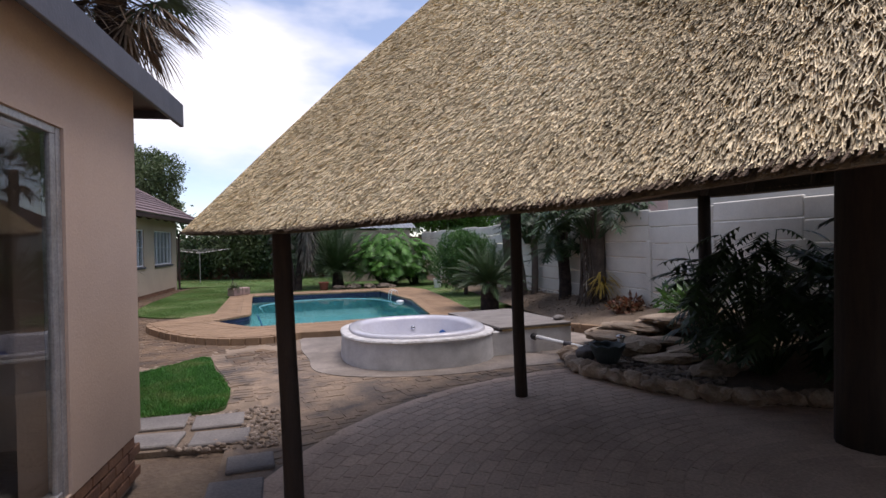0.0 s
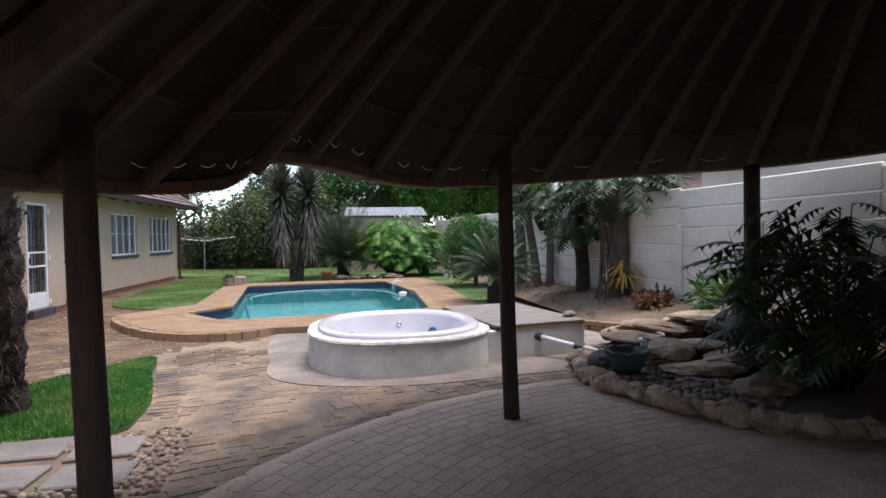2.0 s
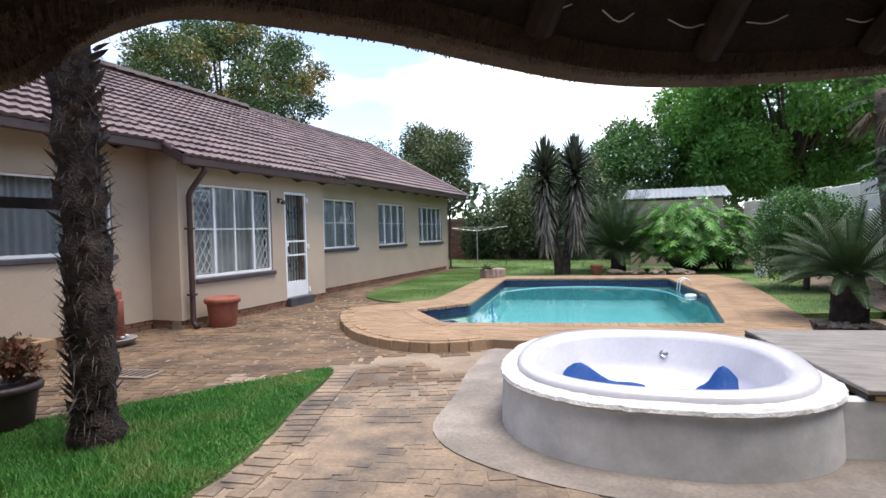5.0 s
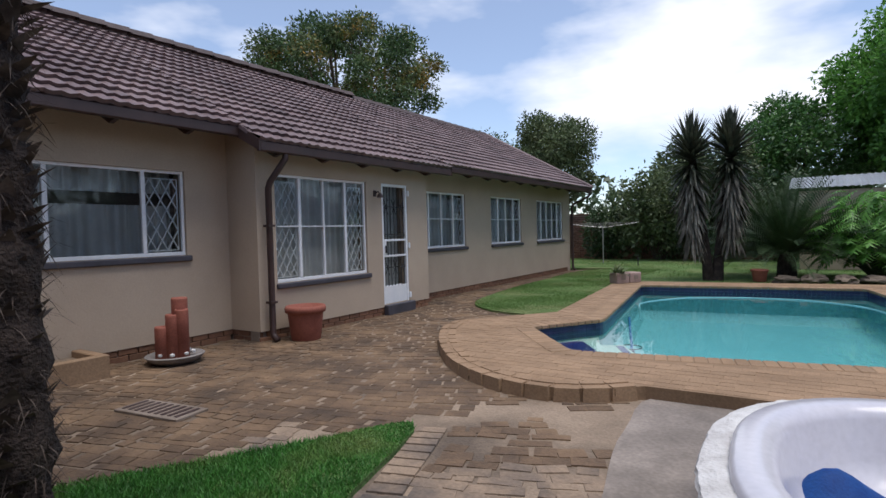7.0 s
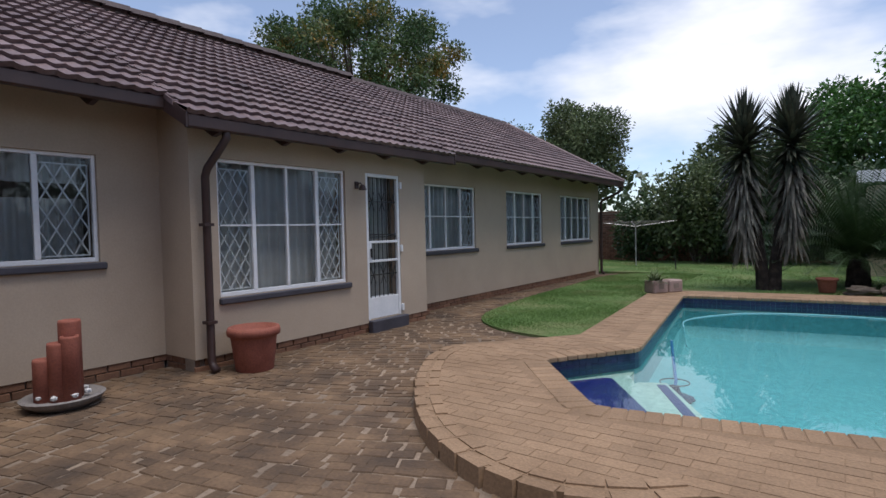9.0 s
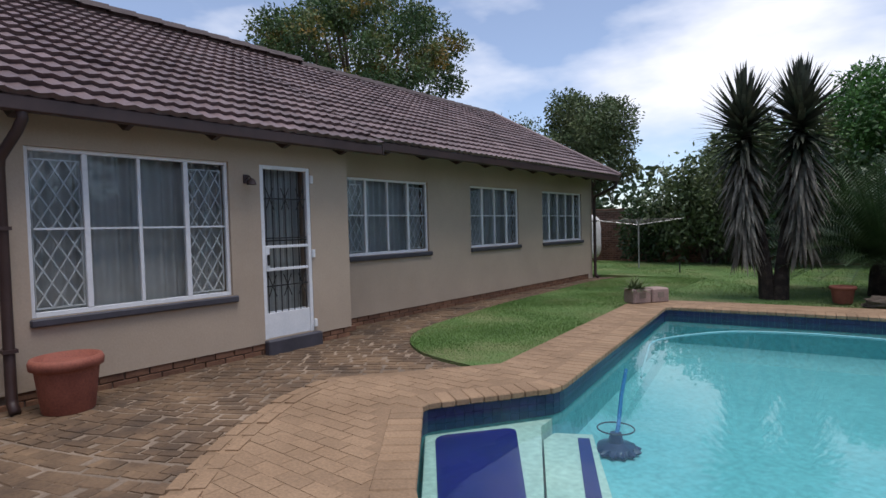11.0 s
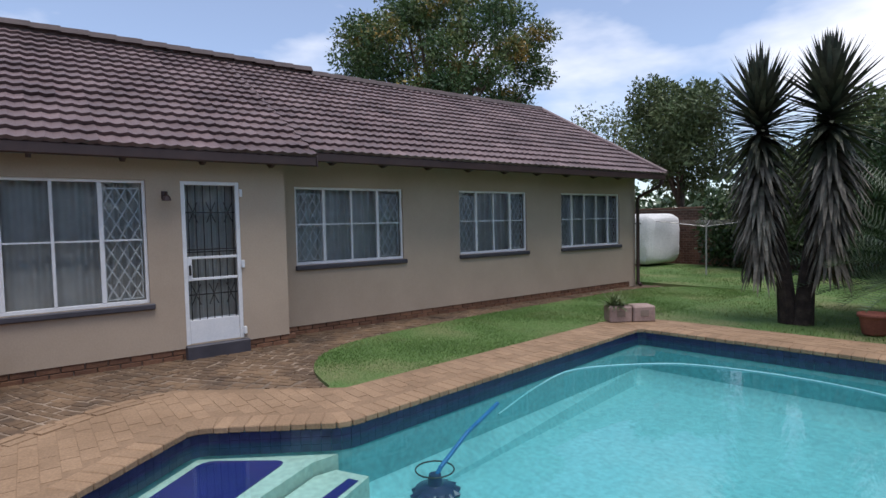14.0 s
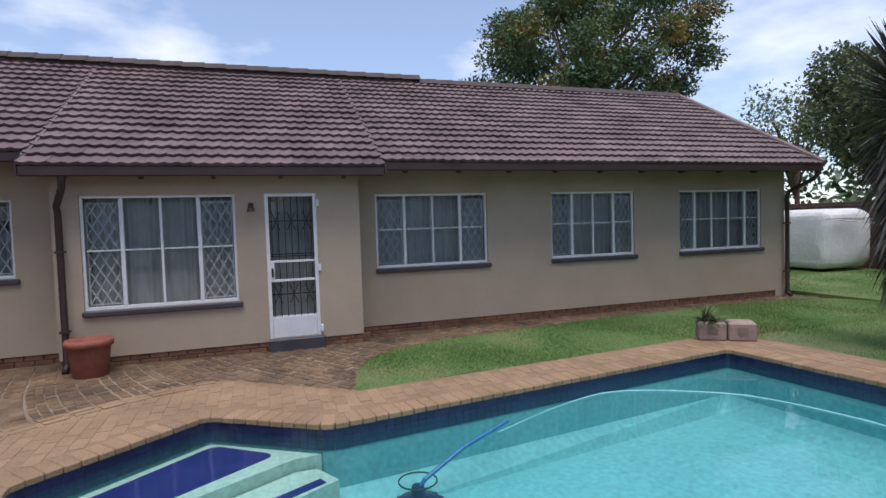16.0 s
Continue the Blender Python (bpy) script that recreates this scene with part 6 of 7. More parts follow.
# ---- rockery ----
rockery = thing("rockery", (0, 0, 0), label="dry rockery pond edged with rough brown stones", category="rockery")
RB = [(4.4, 7.45), (4.12, 7.0), (4.05, 6.5), (4.15, 6.0), (4.4, 5.45), (4.85, 4.95), (5.4, 4.65), (6.0, 4.4), (6.9, 4.5), (7.1, 6.8), (6.6, 7.9), (5.6, 8.05), (4.9, 7.75)]
part("bed", slab(spline(RB, 4, True), -0.05, 0.09), M_SOIL, rockery)
rs = random.Random(17)
edge = spline(RB[:8], 6)
for i, (x, y) in enumerate(edge):
    s = rs.uniform(0.07, 0.12)
    part("edge_stone", lump((s * 1.25, s, s * 0.85), i + 1.5, 0.22), M_ROCK, rockery, loc=(x + rs.uniform(-0.03, 0.05), y, 0.07 + rs.uniform(0, 0.03)), rot=(rs.uniform(-15, 15), rs.uniform(-15, 15), rs.uniform(0, 360)))
for i, (x, y, z, a, b, c, rz) in enumerate(((4.95, 7.35, 0.27, 0.42, 0.28, 0.06, 20), (5.35, 7.55, 0.36, 0.40, 0.26, 0.05, -15), (5.0, 6.75, 0.22, 0.38, 0.24, 0.10, 35), (5.55, 7.0, 0.22, 0.45, 0.30, 0.06, 5), (5.9, 7.35, 0.46, 0.42, 0.3, 0.05, -30),
                                             (6.25, 7.0, 0.55, 0.40, 0.30, 0.06, 12), (6.3, 7.45, 0.34, 0.5, 0.35, 0.12, 0), (5.1, 6.25, 0.15, 0.36, 0.22, 0.07, -20), (5.6, 6.45, 0.2, 0.42, 0.26, 0.08, 28), (5.75, 5.9, 0.16, 0.4, 0.26, 0.09, 60), (5.25, 5.6, 0.15, 0.3, 0.2, 0.09, 10), (6.55, 7.9, 0.42, 0.3, 0.2, 0.1, 80), (5.15, 7.85, 0.2, 0.35, 0.2, 0.12, 5), (5.8, 7.7, 0.3, 0.4, 0.25, 0.14, 40))):
    part("flat_rock", lump((a, b, c), i * 3.7 + 0.4, 0.2, 3), M_ROCK, rockery, loc=(x, y, z), rot=(rs.uniform(-6, 6), rs.uniform(-6, 6), rz))
ang = np.linspace(0, 2 * math.pi, 7)[:-1]


def pebbles(name, outline, count, z, smin, smax, label):
    q = []
    xs, ys = [p[0] for p in outline], [p[1] for p in outline]
    px, py = rng.uniform(min(xs), max(xs), count * 3), rng.uniform(min(ys), max(ys), count * 3)
    ok = inside(px, py, outline)
    bm_v, bm_f = [], []
    for x, y in zip(px[ok][:count], py[ok][:count]):
        s, t0, e = rs.uniform(smin, smax), rs.uniform(0, 6), rs.uniform(0.6, 1.0)
        zz = z + rs.uniform(0, s * 0.5)
        o = len(bm_v)
        for r_, h_ in ((1.0, -0.2), (0.95, 0.25), (0.55, 0.6)):
            bm_v += [(x + s * r_ * math.cos(a + t0), y + s * r_ * e * math.sin(a + t0), zz + s * h_) for a in ang]
        for r_ in range(2):
            bm_f += [(o + r_ * 6 + i, o + r_ * 6 + (i + 1) % 6, o + r_ * 6 + 6 + (i + 1) % 6, o + r_ * 6 + 6 + i) for i in range(6)]
        bm_f.append(tuple(o + 12 + i for i in range(6)))
    me = bpy.data.meshes.new(name)
    me.from_pydata(bm_v, [], bm_f)
    me.materials.append(M_PEBBLE)
    me.polygons.foreach_set("use_smooth", [True] * len(me.polygons))
    return tagged(new(name, me), label, "pebbles", kind="stuff")


pebbles("pebbles", spline([(4.35, 7.2), (4.2, 6.5), (4.35, 5.8), (4.9, 5.2), (5.3, 5.6), (5.0, 6.3), (4.75, 7.0)], 4, True), 1100, 0.09, 0.018, 0.045, "mixed pale and brown river pebbles in the rockery")
pebbles("pebbles", [(-1.2, 5.52), (0.06, 5.58), (0.14, 5.95), (0.0, 5.8), (-0.5, 5.7), (-1.2, 5.68)], 520, -0.005, 0.012, 0.028, "row of round pebbles edging the small lawn")
pebbles("pebbles", [(-0.3, 4.85), (0.6, 4.75), (0.62, 5.0), (0.5, 5.9), (0.2, 5.95), (0.25, 5.0), (-0.3, 5.0)], 300, 0.0, 0.012, 0.028, "loose pebbles between the stepping slabs")
pebbles("pebbles", [(4.2, 12.1), (4.55, 11.95), (4.95, 12.1), (4.95, 12.6), (4.3, 12.7)], 160, 0.05, 0.02, 0.045, "white pebbles round the cycad trunk")

bowl = thing("ceramic_bowl", (4.36, 6.38, 0.25), 15, "dark green scalloped ceramic planter bowl on the rockery", "planter")
bm = lathe([(0.12, -0.12), (0.17, -0.02), (0.21, 0.08), (0.22, 0.10), (0.19, 0.10), (0.16, 0.02), (0.02, -0.05)], 28)
for v in bm.verts:
    a = math.atan2(v.co.y, v.co.x)
    v.co.z += 0.012 * math.sin(a * 9) * (v.co.z > 0.05)
part("body", bm, M_BOWL, bowl, smooth=True)
st = tagged(part("round_stone", lump((0.17, 0.12, 0.10), 9.0, 0.1, 3), M_SLATE), "rounded grey stone beside the bowl", "stone")
st.matrix_world = pose(4.22, 6.66, 0.19, 0, 0, 30)
lamp = thing("solar_lamp", (4.62, 6.52, 0.10), label="small solar garden lamp on a spike", category="lamp")
part("spike", tube(bmesh.new(), [(0, 0, -0.05), (0, 0, 0.22)], 0.012, 8), M_CHROME, lamp)
part("lens", lathe([(0.03, 0.22), (0.038, 0.26), (0.045, 0.29)], 16), M_PVC, lamp)
part("cap", lathe([(0.05, 0.288), (0.062, 0.30), (0.058, 0.32), (0.045, 0.33)], 16), M_CHROME, lamp, "steel cap with solar cell")
plank = tagged(part("loose_plank", cube(-0.09, 0.09, -0.55, 0.55, 0, 0.03, 0.004), M_POST), "dark loose plank lying on a slab", "plank")
plank.matrix_world = pose(5.15, 8.03, 0.075, 0, 0, -44)
sl = tagged(part("concrete_slab", cube(-0.55, 0.55, -0.4, 0.4, 0, 0.06, 0.01), M_PAD), "grey concrete slab beside the pump box", "slab")
sl.matrix_world = pose(5.2, 8.2, 0.01, 0, 0, 20)

# ---- loose things ----
def pot(name, loc, r, h, label, material=M_TERRA):
    t = thing(name, loc, label=label, category="plant pot")
    part("body", lathe([(r * 0.72, 0), (r * 0.78, 0.02), (r * 0.95, h * 0.8), (r * 0.96, h * 0.82)], 30), material, t, smooth=True)
    part("rim", lathe([(r * 0.97, h * 0.80), (r * 1.08, h * 0.82), (r * 1.1, h * 0.93), (r * 1.04, h), (r * 0.93, h), (r * 0.88, h * 0.9), (r * 0.1, h * 0.88)], 30), material, t, smooth=True)
    return t


tp = pot("terracotta_pot", (-3.98, 10.68, -0.01), 0.245, 0.46, "large empty terracotta pot standing by the house wall")
fp = pot("flower_pot", (-2.12, 6.5, 0.03), 0.22, 0.32, "dark glazed pot with a reddish succulent shrub", M_FASCIA)
rs = random.Random(5)
cs = [(0.16 * math.cos(i * 2.4) * math.sqrt(i / 12), 0.16 * math.sin(i * 2.4) * math.sqrt(i / 12), 0.42 + 0.12 * rs.random()) for i in range(12)]
soup("plant", leaves(cs, [(0.11, 0.11, 0.12)] * 12, 1500, 0.05, 0.0, 0.4, 1.5), M_REDLEAF, fp, "reddish leafy succulent")

orn = thing("pot_fountain", (-4.32, 9.05, 0), label="terracotta column ornament on a stone dish", category="ornament")
part("dish", lathe([(0.20, 0.0), (0.28, 0.05), (0.31, 0.09), (0.29, 0.10), (0.2, 0.07), (0.02, 0.06)], 26), M_SLATE, orn, "grey stone dish")
for x, y, r, h in ((0.02, 0.06, 0.085, 0.72), (0.06, -0.05, 0.075, 0.55), (-0.02, -0.13, 0.075, 0.42), (0.12, 0.02, 0.07, 0.60)):
    part("column", lathe([(r, 0.06), (r, h - 0.02), (r * 0.95, h), (r * 0.8, h), (r * 0.75, h - 0.06)], 18), M_TERRA, orn, loc=(x, y, 0.0), smooth=True)
for i in range(7):
    part("white_shell", lump((0.035, 0.03, 0.025), i + 0.3, 0.15, 1), M_RIM, orn, loc=(0.18 * math.cos(i * 0.8 - 1.5), 0.18 * math.sin(i * 0.8 - 1.5), 0.11))

bx = thing("brick_trough", (-4.62, 7.5, 0), label="low reddish brick trough along the house wall", category="planter")
part("front", cube(0.22, 0.32, -0.9, 0.85, -0.02, 0.23, 0.01), M_COPING, bx)
part("end", cube(-0.28, 0.22, 0.75, 0.85, -0.02, 0.23, 0.01), M_COPING, bx)
part("soil", cube(-0.28, 0.22, -0.9, 0.75, -0.02, 0.16), M_SOIL, bx)
dr = thing("drain_grate", (-2.75, 7.98, 0.0), 8, "rusty perforated drain cover set in the paving", "drain cover")
part("plate", cube(-0.36, 0.36, -0.15, 0.15, -0.01, 0.02, 0.004), M_MORTAR, dr)
# uncut slots: dark bars on the plate carry the openings' shade as colour
for i in range(9):
    part("slot_shade", cube(-0.32 + i * 0.075, -0.285 + i * 0.075, -0.11, 0.11, 0.018, 0.026, 0.002), M_FASCIA, dr)

pt = thing("stone_planter", (-1.84, 18.42, 0.10), 55, "pair of pinkish concrete planter blocks with a spiky succulent", "planter")
for x in (-0.175, 0.175):
    bk = part("block", cube(x - 0.165, x + 0.165, -0.15, 0.15, 0, 0.24, 0.02), mat("pink_concrete", [(0.27, 0.19, 0.165), (0.36, 0.26, 0.225)], 0.9, 5, 50, 0.4), pt)
    # no hollow here: a thin plate whose darker colour is the recess's shade
    part("recess_shade", cube(x - 0.06, x + 0.06, -0.155, -0.145, 0.09, 0.18), M_MORTAR, bk, "thin darker plate for the shade of a square recess")
q = []
for i in range(110):
    a, e = rs.uniform(0, 6.28), rs.uniform(0.1, 1.3)
    q += blade((-0.2 + rs.uniform(-0.1, 0.1), rs.uniform(-0.08, 0.08), 0.23), (math.cos(a) * math.cos(e), math.sin(a) * math.cos(e), math.sin(e)), rs.uniform(0.16, 0.34), 0.02, 0.6, rs, 3)
soup("succulent", q, M_LEAFG, pt, "spiky grey-green succulent")
for i, (x, y, a, b, c) in enumerate(((1.25, 19.66, 0.24, 0.16, 0.10), (1.8, 19.78, 0.32, 0.2, 0.12), (2.35, 19.9, 0.3, 0.2, 0.11), (2.9, 20.0, 0.36, 0.22, 0.10))):
    ob = tagged(part("garden_rock", lump((a, b, c), i + 40.3, 0.28, 3), M_ROCKD, None), "brown rock edging the bed behind the pool", "rock", "rocks behind the pool")
    ob.matrix_world = pose(x, y, 0.13, 0, 0, i * 50)
tp2 = pot("terracotta_pot", (0.75, 19.95, 0.06), 0.17, 0.28, "small terracotta pot in the bed behind the pool")
wr = tagged(part("white_bucket", lathe([(0.13, 0), (0.16, 0.3), (0.165, 0.31), (0.14, 0.31), (0.12, 0.05)], 20), M_PVC), "white plastic bucket on the lawn by the wall", "bucket")
wr.matrix_world = pose(4.75, 19.6, 0.05)

# pool fittings
cl = thing("pool_cleaner", (-0.57, 13.85, -0.60), label="blue suction pool cleaner on the pool floor", category="pool cleaner")
bm = lathe([(0.19, 0.0), (0.20, 0.02), (0.16, 0.05), (0.07, 0.08), (0.05, 0.16)], 44)
for v in bm.verts:
    if v.co.z < 0.03:
        v.co *= 1 + 0.12 * math.sin(13 * math.atan2(v.co.y, v.co.x))
part("skirt", bm, M_BTILE, cl, "blue finned skirt")
part("tube", tube(bmesh.new(), [(0, 0, 0.12), (0.0, 0.06, 0.20), (-0.12, 0.45, 0.36), (-0.26, 0.95, 0.48)], 0.019, 10), mat("blue_plastic", [(0.02, 0.12, 0.32), (0.03, 0.18, 0.42)], 0.4, 6, 40, 0.0), cl)
part("ring", tube(bmesh.new(), [(0.16 * math.cos(i * math.pi / 10), 0.16 * math.sin(i * math.pi / 10), 0.20) for i in range(21)], 0.007, 6, False), M_BLACK, cl)
hs_pts = spline([(-0.60, 14.6, -0.12), (-0.78, 15.3, -0.045), (-0.91, 16.0, -0.03), (-0.62, 16.65, -0.025), (-0.15, 17.15, -0.025), (0.8, 17.42, -0.025), (1.7, 17.3, -0.025), (2.45, 16.6, -0.025), (2.8, 15.3, -0.03)], 8)
hose = thing("pool_hose", (0, 0, 0), label="pale ribbed pool hose floating on the water", category="hose")
part("hose", tube(bmesh.new(), hs_pts, 0.010, 8), mat("pale_blue_hose", [(0.16, 0.42, 0.46), (0.22, 0.48, 0.52)], 0.5, 4, 40, 0.0), hose, smooth=True)
for i in range(6, len(hs_pts) - 4, 8):
    part("cuff", tube(bmesh.new(), [hs_pts[i], hs_pts[i + 1]], 0.013, 8), M_POOL, hose, "pale blue hose cuff")
fl = thing("chlorine_floater", (2.93, 15.75, -0.04), label="white floating chlorine dispenser in the pool", category="dispenser")
part("float", lathe([(0.05, -0.04), (0.11, 0.0), (0.115, 0.04), (0.09, 0.06), (0.04, 0.07)], 22), M_PVC, fl, smooth=True)
rl = thing("pool_grab_rail", (2.86, 17.0, 0.09), -80, "white bent grab rail at the far end of the pool", "rail")
for x in (-0.12, 0.12):
    part("rail", tube(bmesh.new(), [(x, 0.12, 0), (x, 0.10, 0.10), (x, 0.02, 0.14), (x, -0.08, 0.1), (x, -0.12, -0.15)], 0.013, 8), M_PVC, rl, smooth=True)

# stepping slabs beside the wing
for x, y, a, b, rz in ((0.02, 5.55, 0.44, 0.36, 6), (0.12, 5.08, 0.46, 0.34, 3), (-0.52, 5.62, 0.5, 0.38, 4), (0.45, 4.45, 0.34, 0.30, 8), (-0.42, 5.12, 0.44, 0.34, 0), (0.42, 3.95, 0.36, 0.36, 5)):
    ob = tagged(part("stepping_slab", cube(-a / 2, a / 2, -b / 2, b / 2, 0, 0.035, 0.01), M_SLATE), "worn grey concrete stepping slab among pebbles", "slab", "stepping slabs")
    ob.matrix_world = pose(x, y, -0.01, random.uniform(-1, 1), random.uniform(-1, 1), rz)

# ---- paving pieces ----
def brick_faces(x, y, rz, a, b, z0, z1, inset=0.006):
    c, s = math.cos(rz), math.sin(rz)
    P = lambda u, v, z: (x + u * c - v * s, y + u * s + v * c, z)
    lo = [P(u, v, z0) for u, v in ((-a, -b), (a, -b), (a, b), (-a, b))]
    hi = [P(u, v, z1) for u, v in ((-a + inset, -b + inset), (a - inset, -b + inset), (a - inset, b - inset), (-a + inset, b - inset))]
    return [hi] + [[lo[i], lo[(i + 1) % 4], hi[(i + 1) % 4], hi[i]] for i in range(4)]


def joined(name, faces, material, parent):
    me = bpy.data.meshes.new(name)
    F = np.array(faces, float)
    k = len(F) // 5
    V, polys = [], []
    for i in range(k):
        hi = F[5 * i]
        lo = F[5 * i + 1:5 * i + 5, 0]
        o = len(V)
        V.extend(hi.tolist() + lo.tolist())
        polys.append((o, o + 1, o + 2, o + 3))
        polys.extend((o + 4 + j, o + 4 + (j + 1) % 4, o + (j + 1) % 4, o + j) for j in range(4))
    me.from_pydata(V, [], polys)
    me.materials.append(material)
    ob = new(name, me)
    ob.parent = parent
    return tagged(ob, kind="stuff")


paver_me = bpy.data.meshes.new("paver")
bm = cube(-0.1, 0.1, -0.075, 0.075, -0.03, 0.0, 0.008)
bm.to_mesh(paver_me)
bm.free()
paver_me.materials.append(M_PAVEB1)
rs = random.Random(77)
PADI = [(x, y) for x, y in PAD]
keep_out = [LAWN_NEAR, PADI, APRON, LAWN_STRIP]
cand = []
# brick arcs under and round the lapa
cx, cy = 4.6, 2.4
r = 1.0
while r < 4.35:
    n_ = int(2 * math.pi * r / 0.222)
    for i in range(n_):
        a = (i + (0.5 if int(r / 0.112) % 2 else 0)) * 2 * math.pi / n_
        cand.append((cx + r * math.cos(a), cy + r * math.sin(a), a + math.pi / 2, 0.109, 0.0542, 1))
    r += 0.112
# rows of worn stone setts in the yard
row = 0
v = -1.0
while v < 22:
    u = -9.0 + rs.uniform(0, 0.2)
    hgt = rs.uniform(0.085, 0.14)
    while u < 9:
        w = rs.uniform(0.10, 0.22)
        ang_ = 0.42
        wob = 0.25 * math.sin(u * 0.8 + v * 0.5)
        x, y = u * math.cos(ang_) - (v + wob) * math.sin(ang_) + 1.5, u * math.sin(ang_) + (v + wob) * math.cos(ang_) + 2.0
        cand.append((x, y, ang_ + 0.2 * math.cos(u * 0.8 + v * 0.5) + rs.uniform(-0.15, 0.15), w / 2 - rs.uniform(0.001, 0.007), hgt / 2 - rs.uniform(0.001, 0.006), 0))
        u += w
    v += hgt
C = np.array(cand)
# a row of bricks laid across the lawn's edge
lawn_row = []
for (x0, y0), (x1, y1) in zip(LAWN_NEAR[:4], LAWN_NEAR[1:4]):
    L = math.hypot(x1 - x0, y1 - y0)
    a = math.atan2(y1 - y0, x1 - x0)
    for i in range(int(L / 0.112)):
        f = (i + 0.5) * 0.112 / L
        lawn_row.extend(brick_faces(x0 + (x1 - x0) * f + 0.15 * math.cos(a + math.pi / 2), y0 + (y1 - y0) * f + 0.15 * math.sin(a + math.pi / 2), a + math.pi / 2 + rs.uniform(-0.04, 0.04), 0.107, 0.0515, -0.03, 0.009 + rs.uniform(-0.002, 0.002)))
joined("lawn_edge_bricks", lawn_row, M_PAVE, paving)
ok = inside(C[:, 0], C[:, 1], YARD)
for o in keep_out:
    ok &= ~inside(C[:, 0], C[:, 1], o)
dist = np.hypot(C[:, 0] - cx, C[:, 1] - cy)
ok &= np.where(C[:, 5] == 1, True, dist > 4.42)
ok &= C[:, 1] > -1.5
ok &= ~((C[:, 1] < 6.2) & (C[:, 0] < 0.55))
C = C[ok]
dark, light, brown, single = [], [], [], 0
for x, y, a, hw, hh, kind in C:
    z = rs.uniform(-0.0015, 0.005)
    drift = noise.noise(Vector((x * 1.1, y * 1.1, 3.3))) + 0.5 * noise.noise(Vector((x * 3.1, y * 3.1, 7.7)))
    if kind == 0 and x > -1.6 and drift > 0.36:
        continue  # lost under drifted sand
    if kind == 0 and drift > -0.1:
        z -= 0.0012
    if kind == 0 and single < 300 and -3.2 < x < -0.6 and 8.4 < y < 10.4:
        single += 1
        ob = new("paver", paver_me)
        ob.parent = paving
        ob.matrix_basis = pose(x, y, z, rs.uniform(-0.6, 0.6), rs.uniform(-0.6, 0.6), math.degrees(a)) @ Matrix.Diagonal((hw / 0.1, hh / 0.075, 1, 1))
    else:
        near_lapa = kind == 1
        in_yard = y + 0.25 * x + 0.6 * math.sin(x * 1.7) * math.sin(y * 1.3) > 8.3 or x < -1.6
        if near_lapa:
            z = 0.001 + rs.uniform(-0.001, 0.001)
        (dark if near_lapa else brown if in_yard else light).extend(brick_faces(x, y, a, hw, hh, -0.03, z))
part("yard_bed", slab([(0.25, 4.95), (0.45, 3.6), (4.9, 5.2), (4.35, 6.0), (4.3, 7.0), (4.3, 7.2), (0.5, 8.0), (-0.3, 8.2), (0.22, 6.6), (0.35, 6.0)], -0.03, -0.0035), M_PAVE, paving)
part("dusty_bed", slab([(min(7.0, max(0.35, cx + 4.38 * math.cos(i * math.pi / 24))), cy + 4.38 * math.sin(i * math.pi / 24)) for i in range(48)], -0.03, -0.002), M_DARKPAVE, paving)
joined("pavers_under_lapa", dark, M_DARKPAVE, paving)
joined("pavers_yard", light, M_PAVE, paving)
joined("pavers_by_house", brown, M_PAVEB, paving)

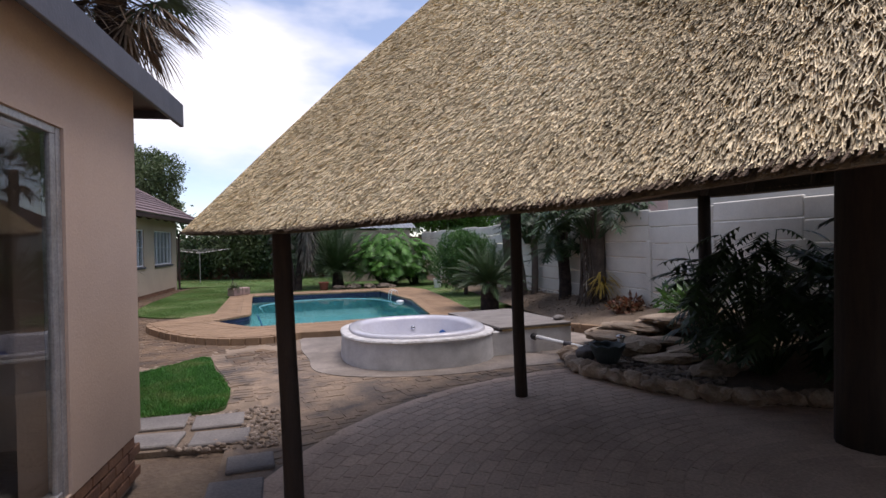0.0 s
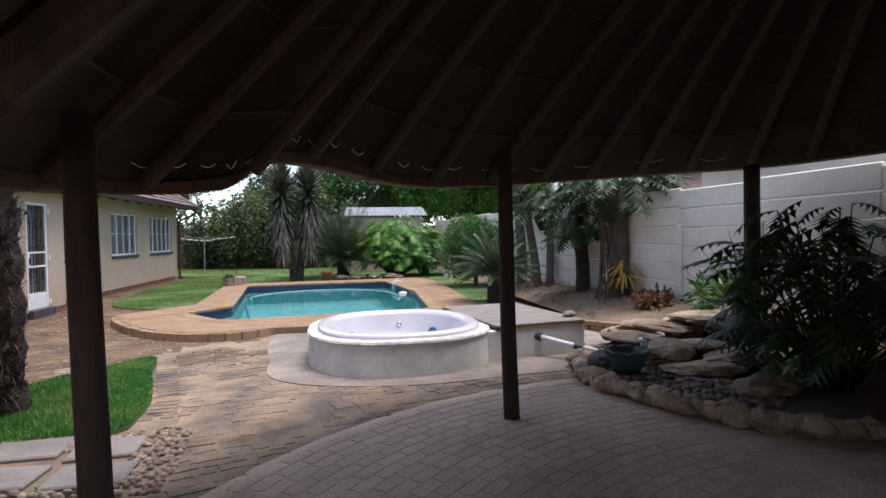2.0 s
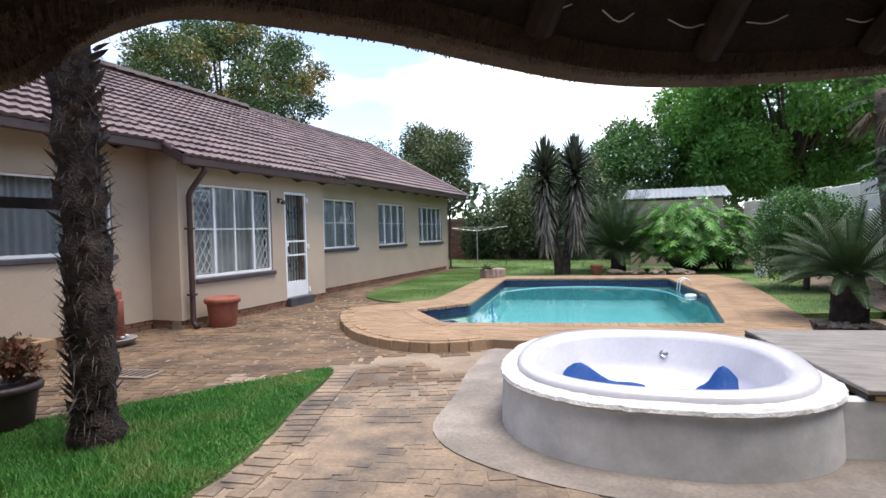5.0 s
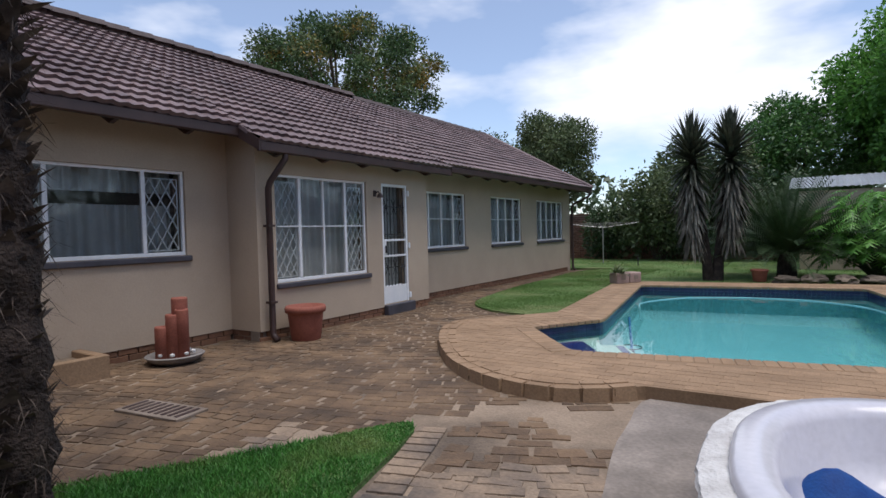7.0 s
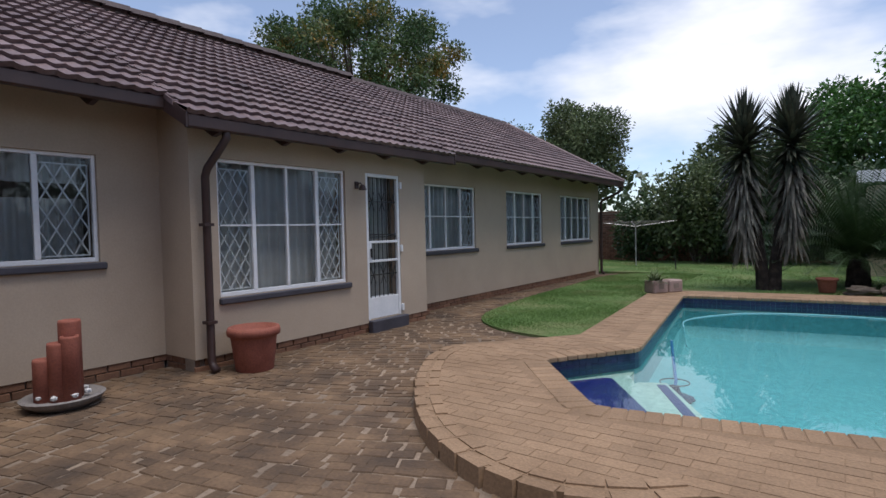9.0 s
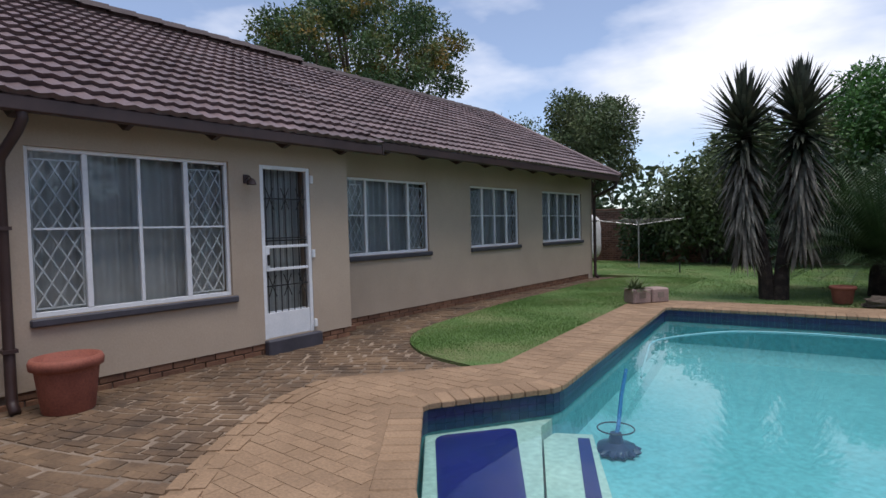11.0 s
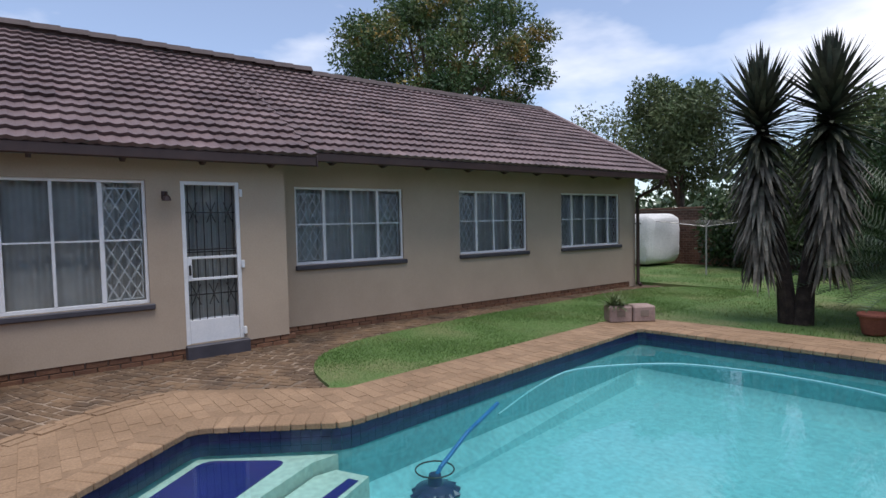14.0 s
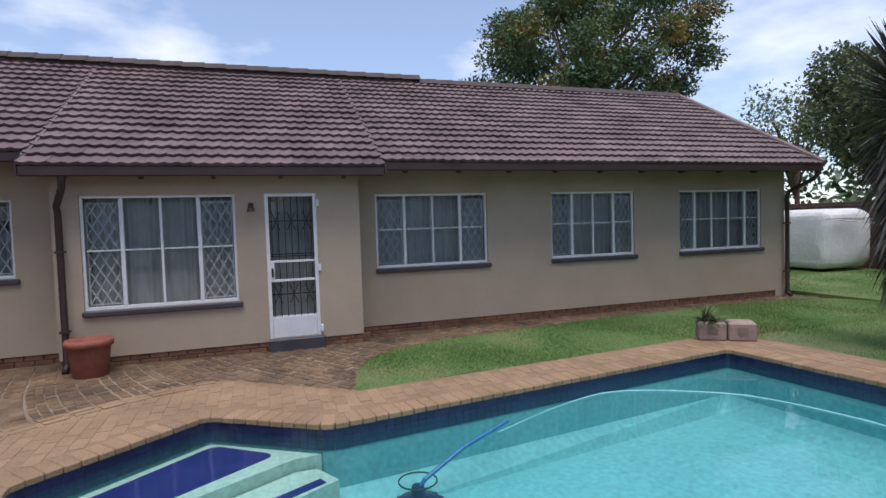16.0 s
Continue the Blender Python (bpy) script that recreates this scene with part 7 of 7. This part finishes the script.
# coping and deck bricks
cop_me = bpy.data.meshes.new("coping_brick")
bm = cube(-0.055, 0.055, -0.03, 0.21, -0.05, 0.0, 0.007)
bm.to_mesh(cop_me)
bm.free()
cop_me.materials.append(M_COPING)
k = len(POOL)
perim = []
for i in range(k):
    (x0, y0), (x1, y1) = POOL[i], POOL[(i + 1) % k]
    perim.append(math.hypot(x1 - x0, y1 - y0))
total = sum(perim)
n_ = round(total / 0.116)
for j in range(n_):
    s = (j + 0.5) / n_ * total
    i = 0
    while s > perim[i]:
        s -= perim[i]
        i += 1
    (x0, y0), (x1, y1) = POOL[i], POOL[(i + 1) % k]
    f = s / perim[i]
    ob = new("coping_brick", cop_me)
    ob.parent = apron
    ob.matrix_basis = pose(x0 + (x1 - x0) * f, y0 + (y1 - y0) * f, Z_AP + rs.uniform(-0.002, 0.002), rs.uniform(-0.5, 0.5), 0, math.degrees(math.atan2(y1 - y0, x1 - x0)) + 180 + rs.uniform(-0.7, 0.7))
# deck field
dk = []
POOL_OUT = []
for i in range(k):
    a0, b0, c0 = np.array(POOL[i - 1]), np.array(POOL[i]), np.array(POOL[(i + 1) % k])
    t0 = (c0 - a0) / np.linalg.norm(c0 - a0)
    POOL_OUT.append(tuple(b0 + np.array((t0[1], -t0[0])) * 0.225))
v = 9.5
row = 0
while v < 20.5:
    u = -3.4 + (0.112 if row % 2 else 0)
    while u < 5.5:
        x, y = u, v + 0.34 * u * 0.0
        dk.append((x, y))
        u += 0.226
    v += 0.113
    row += 1
D = np.array(dk)
m_ = inside(D[:, 0], D[:, 1], APRON) & ~inside(D[:, 0], D[:, 1], POOL_OUT)
for dx, dy in ((-0.1, 0), (0.1, 0), (0, 0.05), (0, -0.05)):
    m_ &= inside(D[:, 0] + dx, D[:, 1] + dy, APRON) & ~inside(D[:, 0] + dx, D[:, 1] + dy, POOL_OUT)
faces = []
for x, y in D[m_]:
    faces.extend(brick_faces(x, y, rs.uniform(-0.012, 0.012), 0.1115, 0.0553, 0.05, Z_AP - 0.004 + rs.uniform(-0.0015, 0.0015), 0.002))
# header course on the raised edge
ec = spline([(*p,) for p in APRON[0:8]], 30)
acc = 0
for a, b in zip(ec, ec[1:]):
    acc += math.hypot(b[0] - a[0], b[1] - a[1])
    if acc > 0.224:
        acc = 0
        t0 = math.atan2(b[1] - a[1], b[0] - a[0])
        nx, ny = -math.sin(t0), math.cos(t0)
        for w_, h_ in ((0.04, 0.0), (0.16, 0.004)):
            faces.extend(brick_faces(a[0] + nx * w_, a[1] + ny * w_, t0 + rs.uniform(-0.04, 0.04), 0.108, 0.054, -0.02, Z_AP + h_ + rs.uniform(-0.005, 0.004), 0.012))
joined("deck_bricks", faces, M_COPINGS, apron)
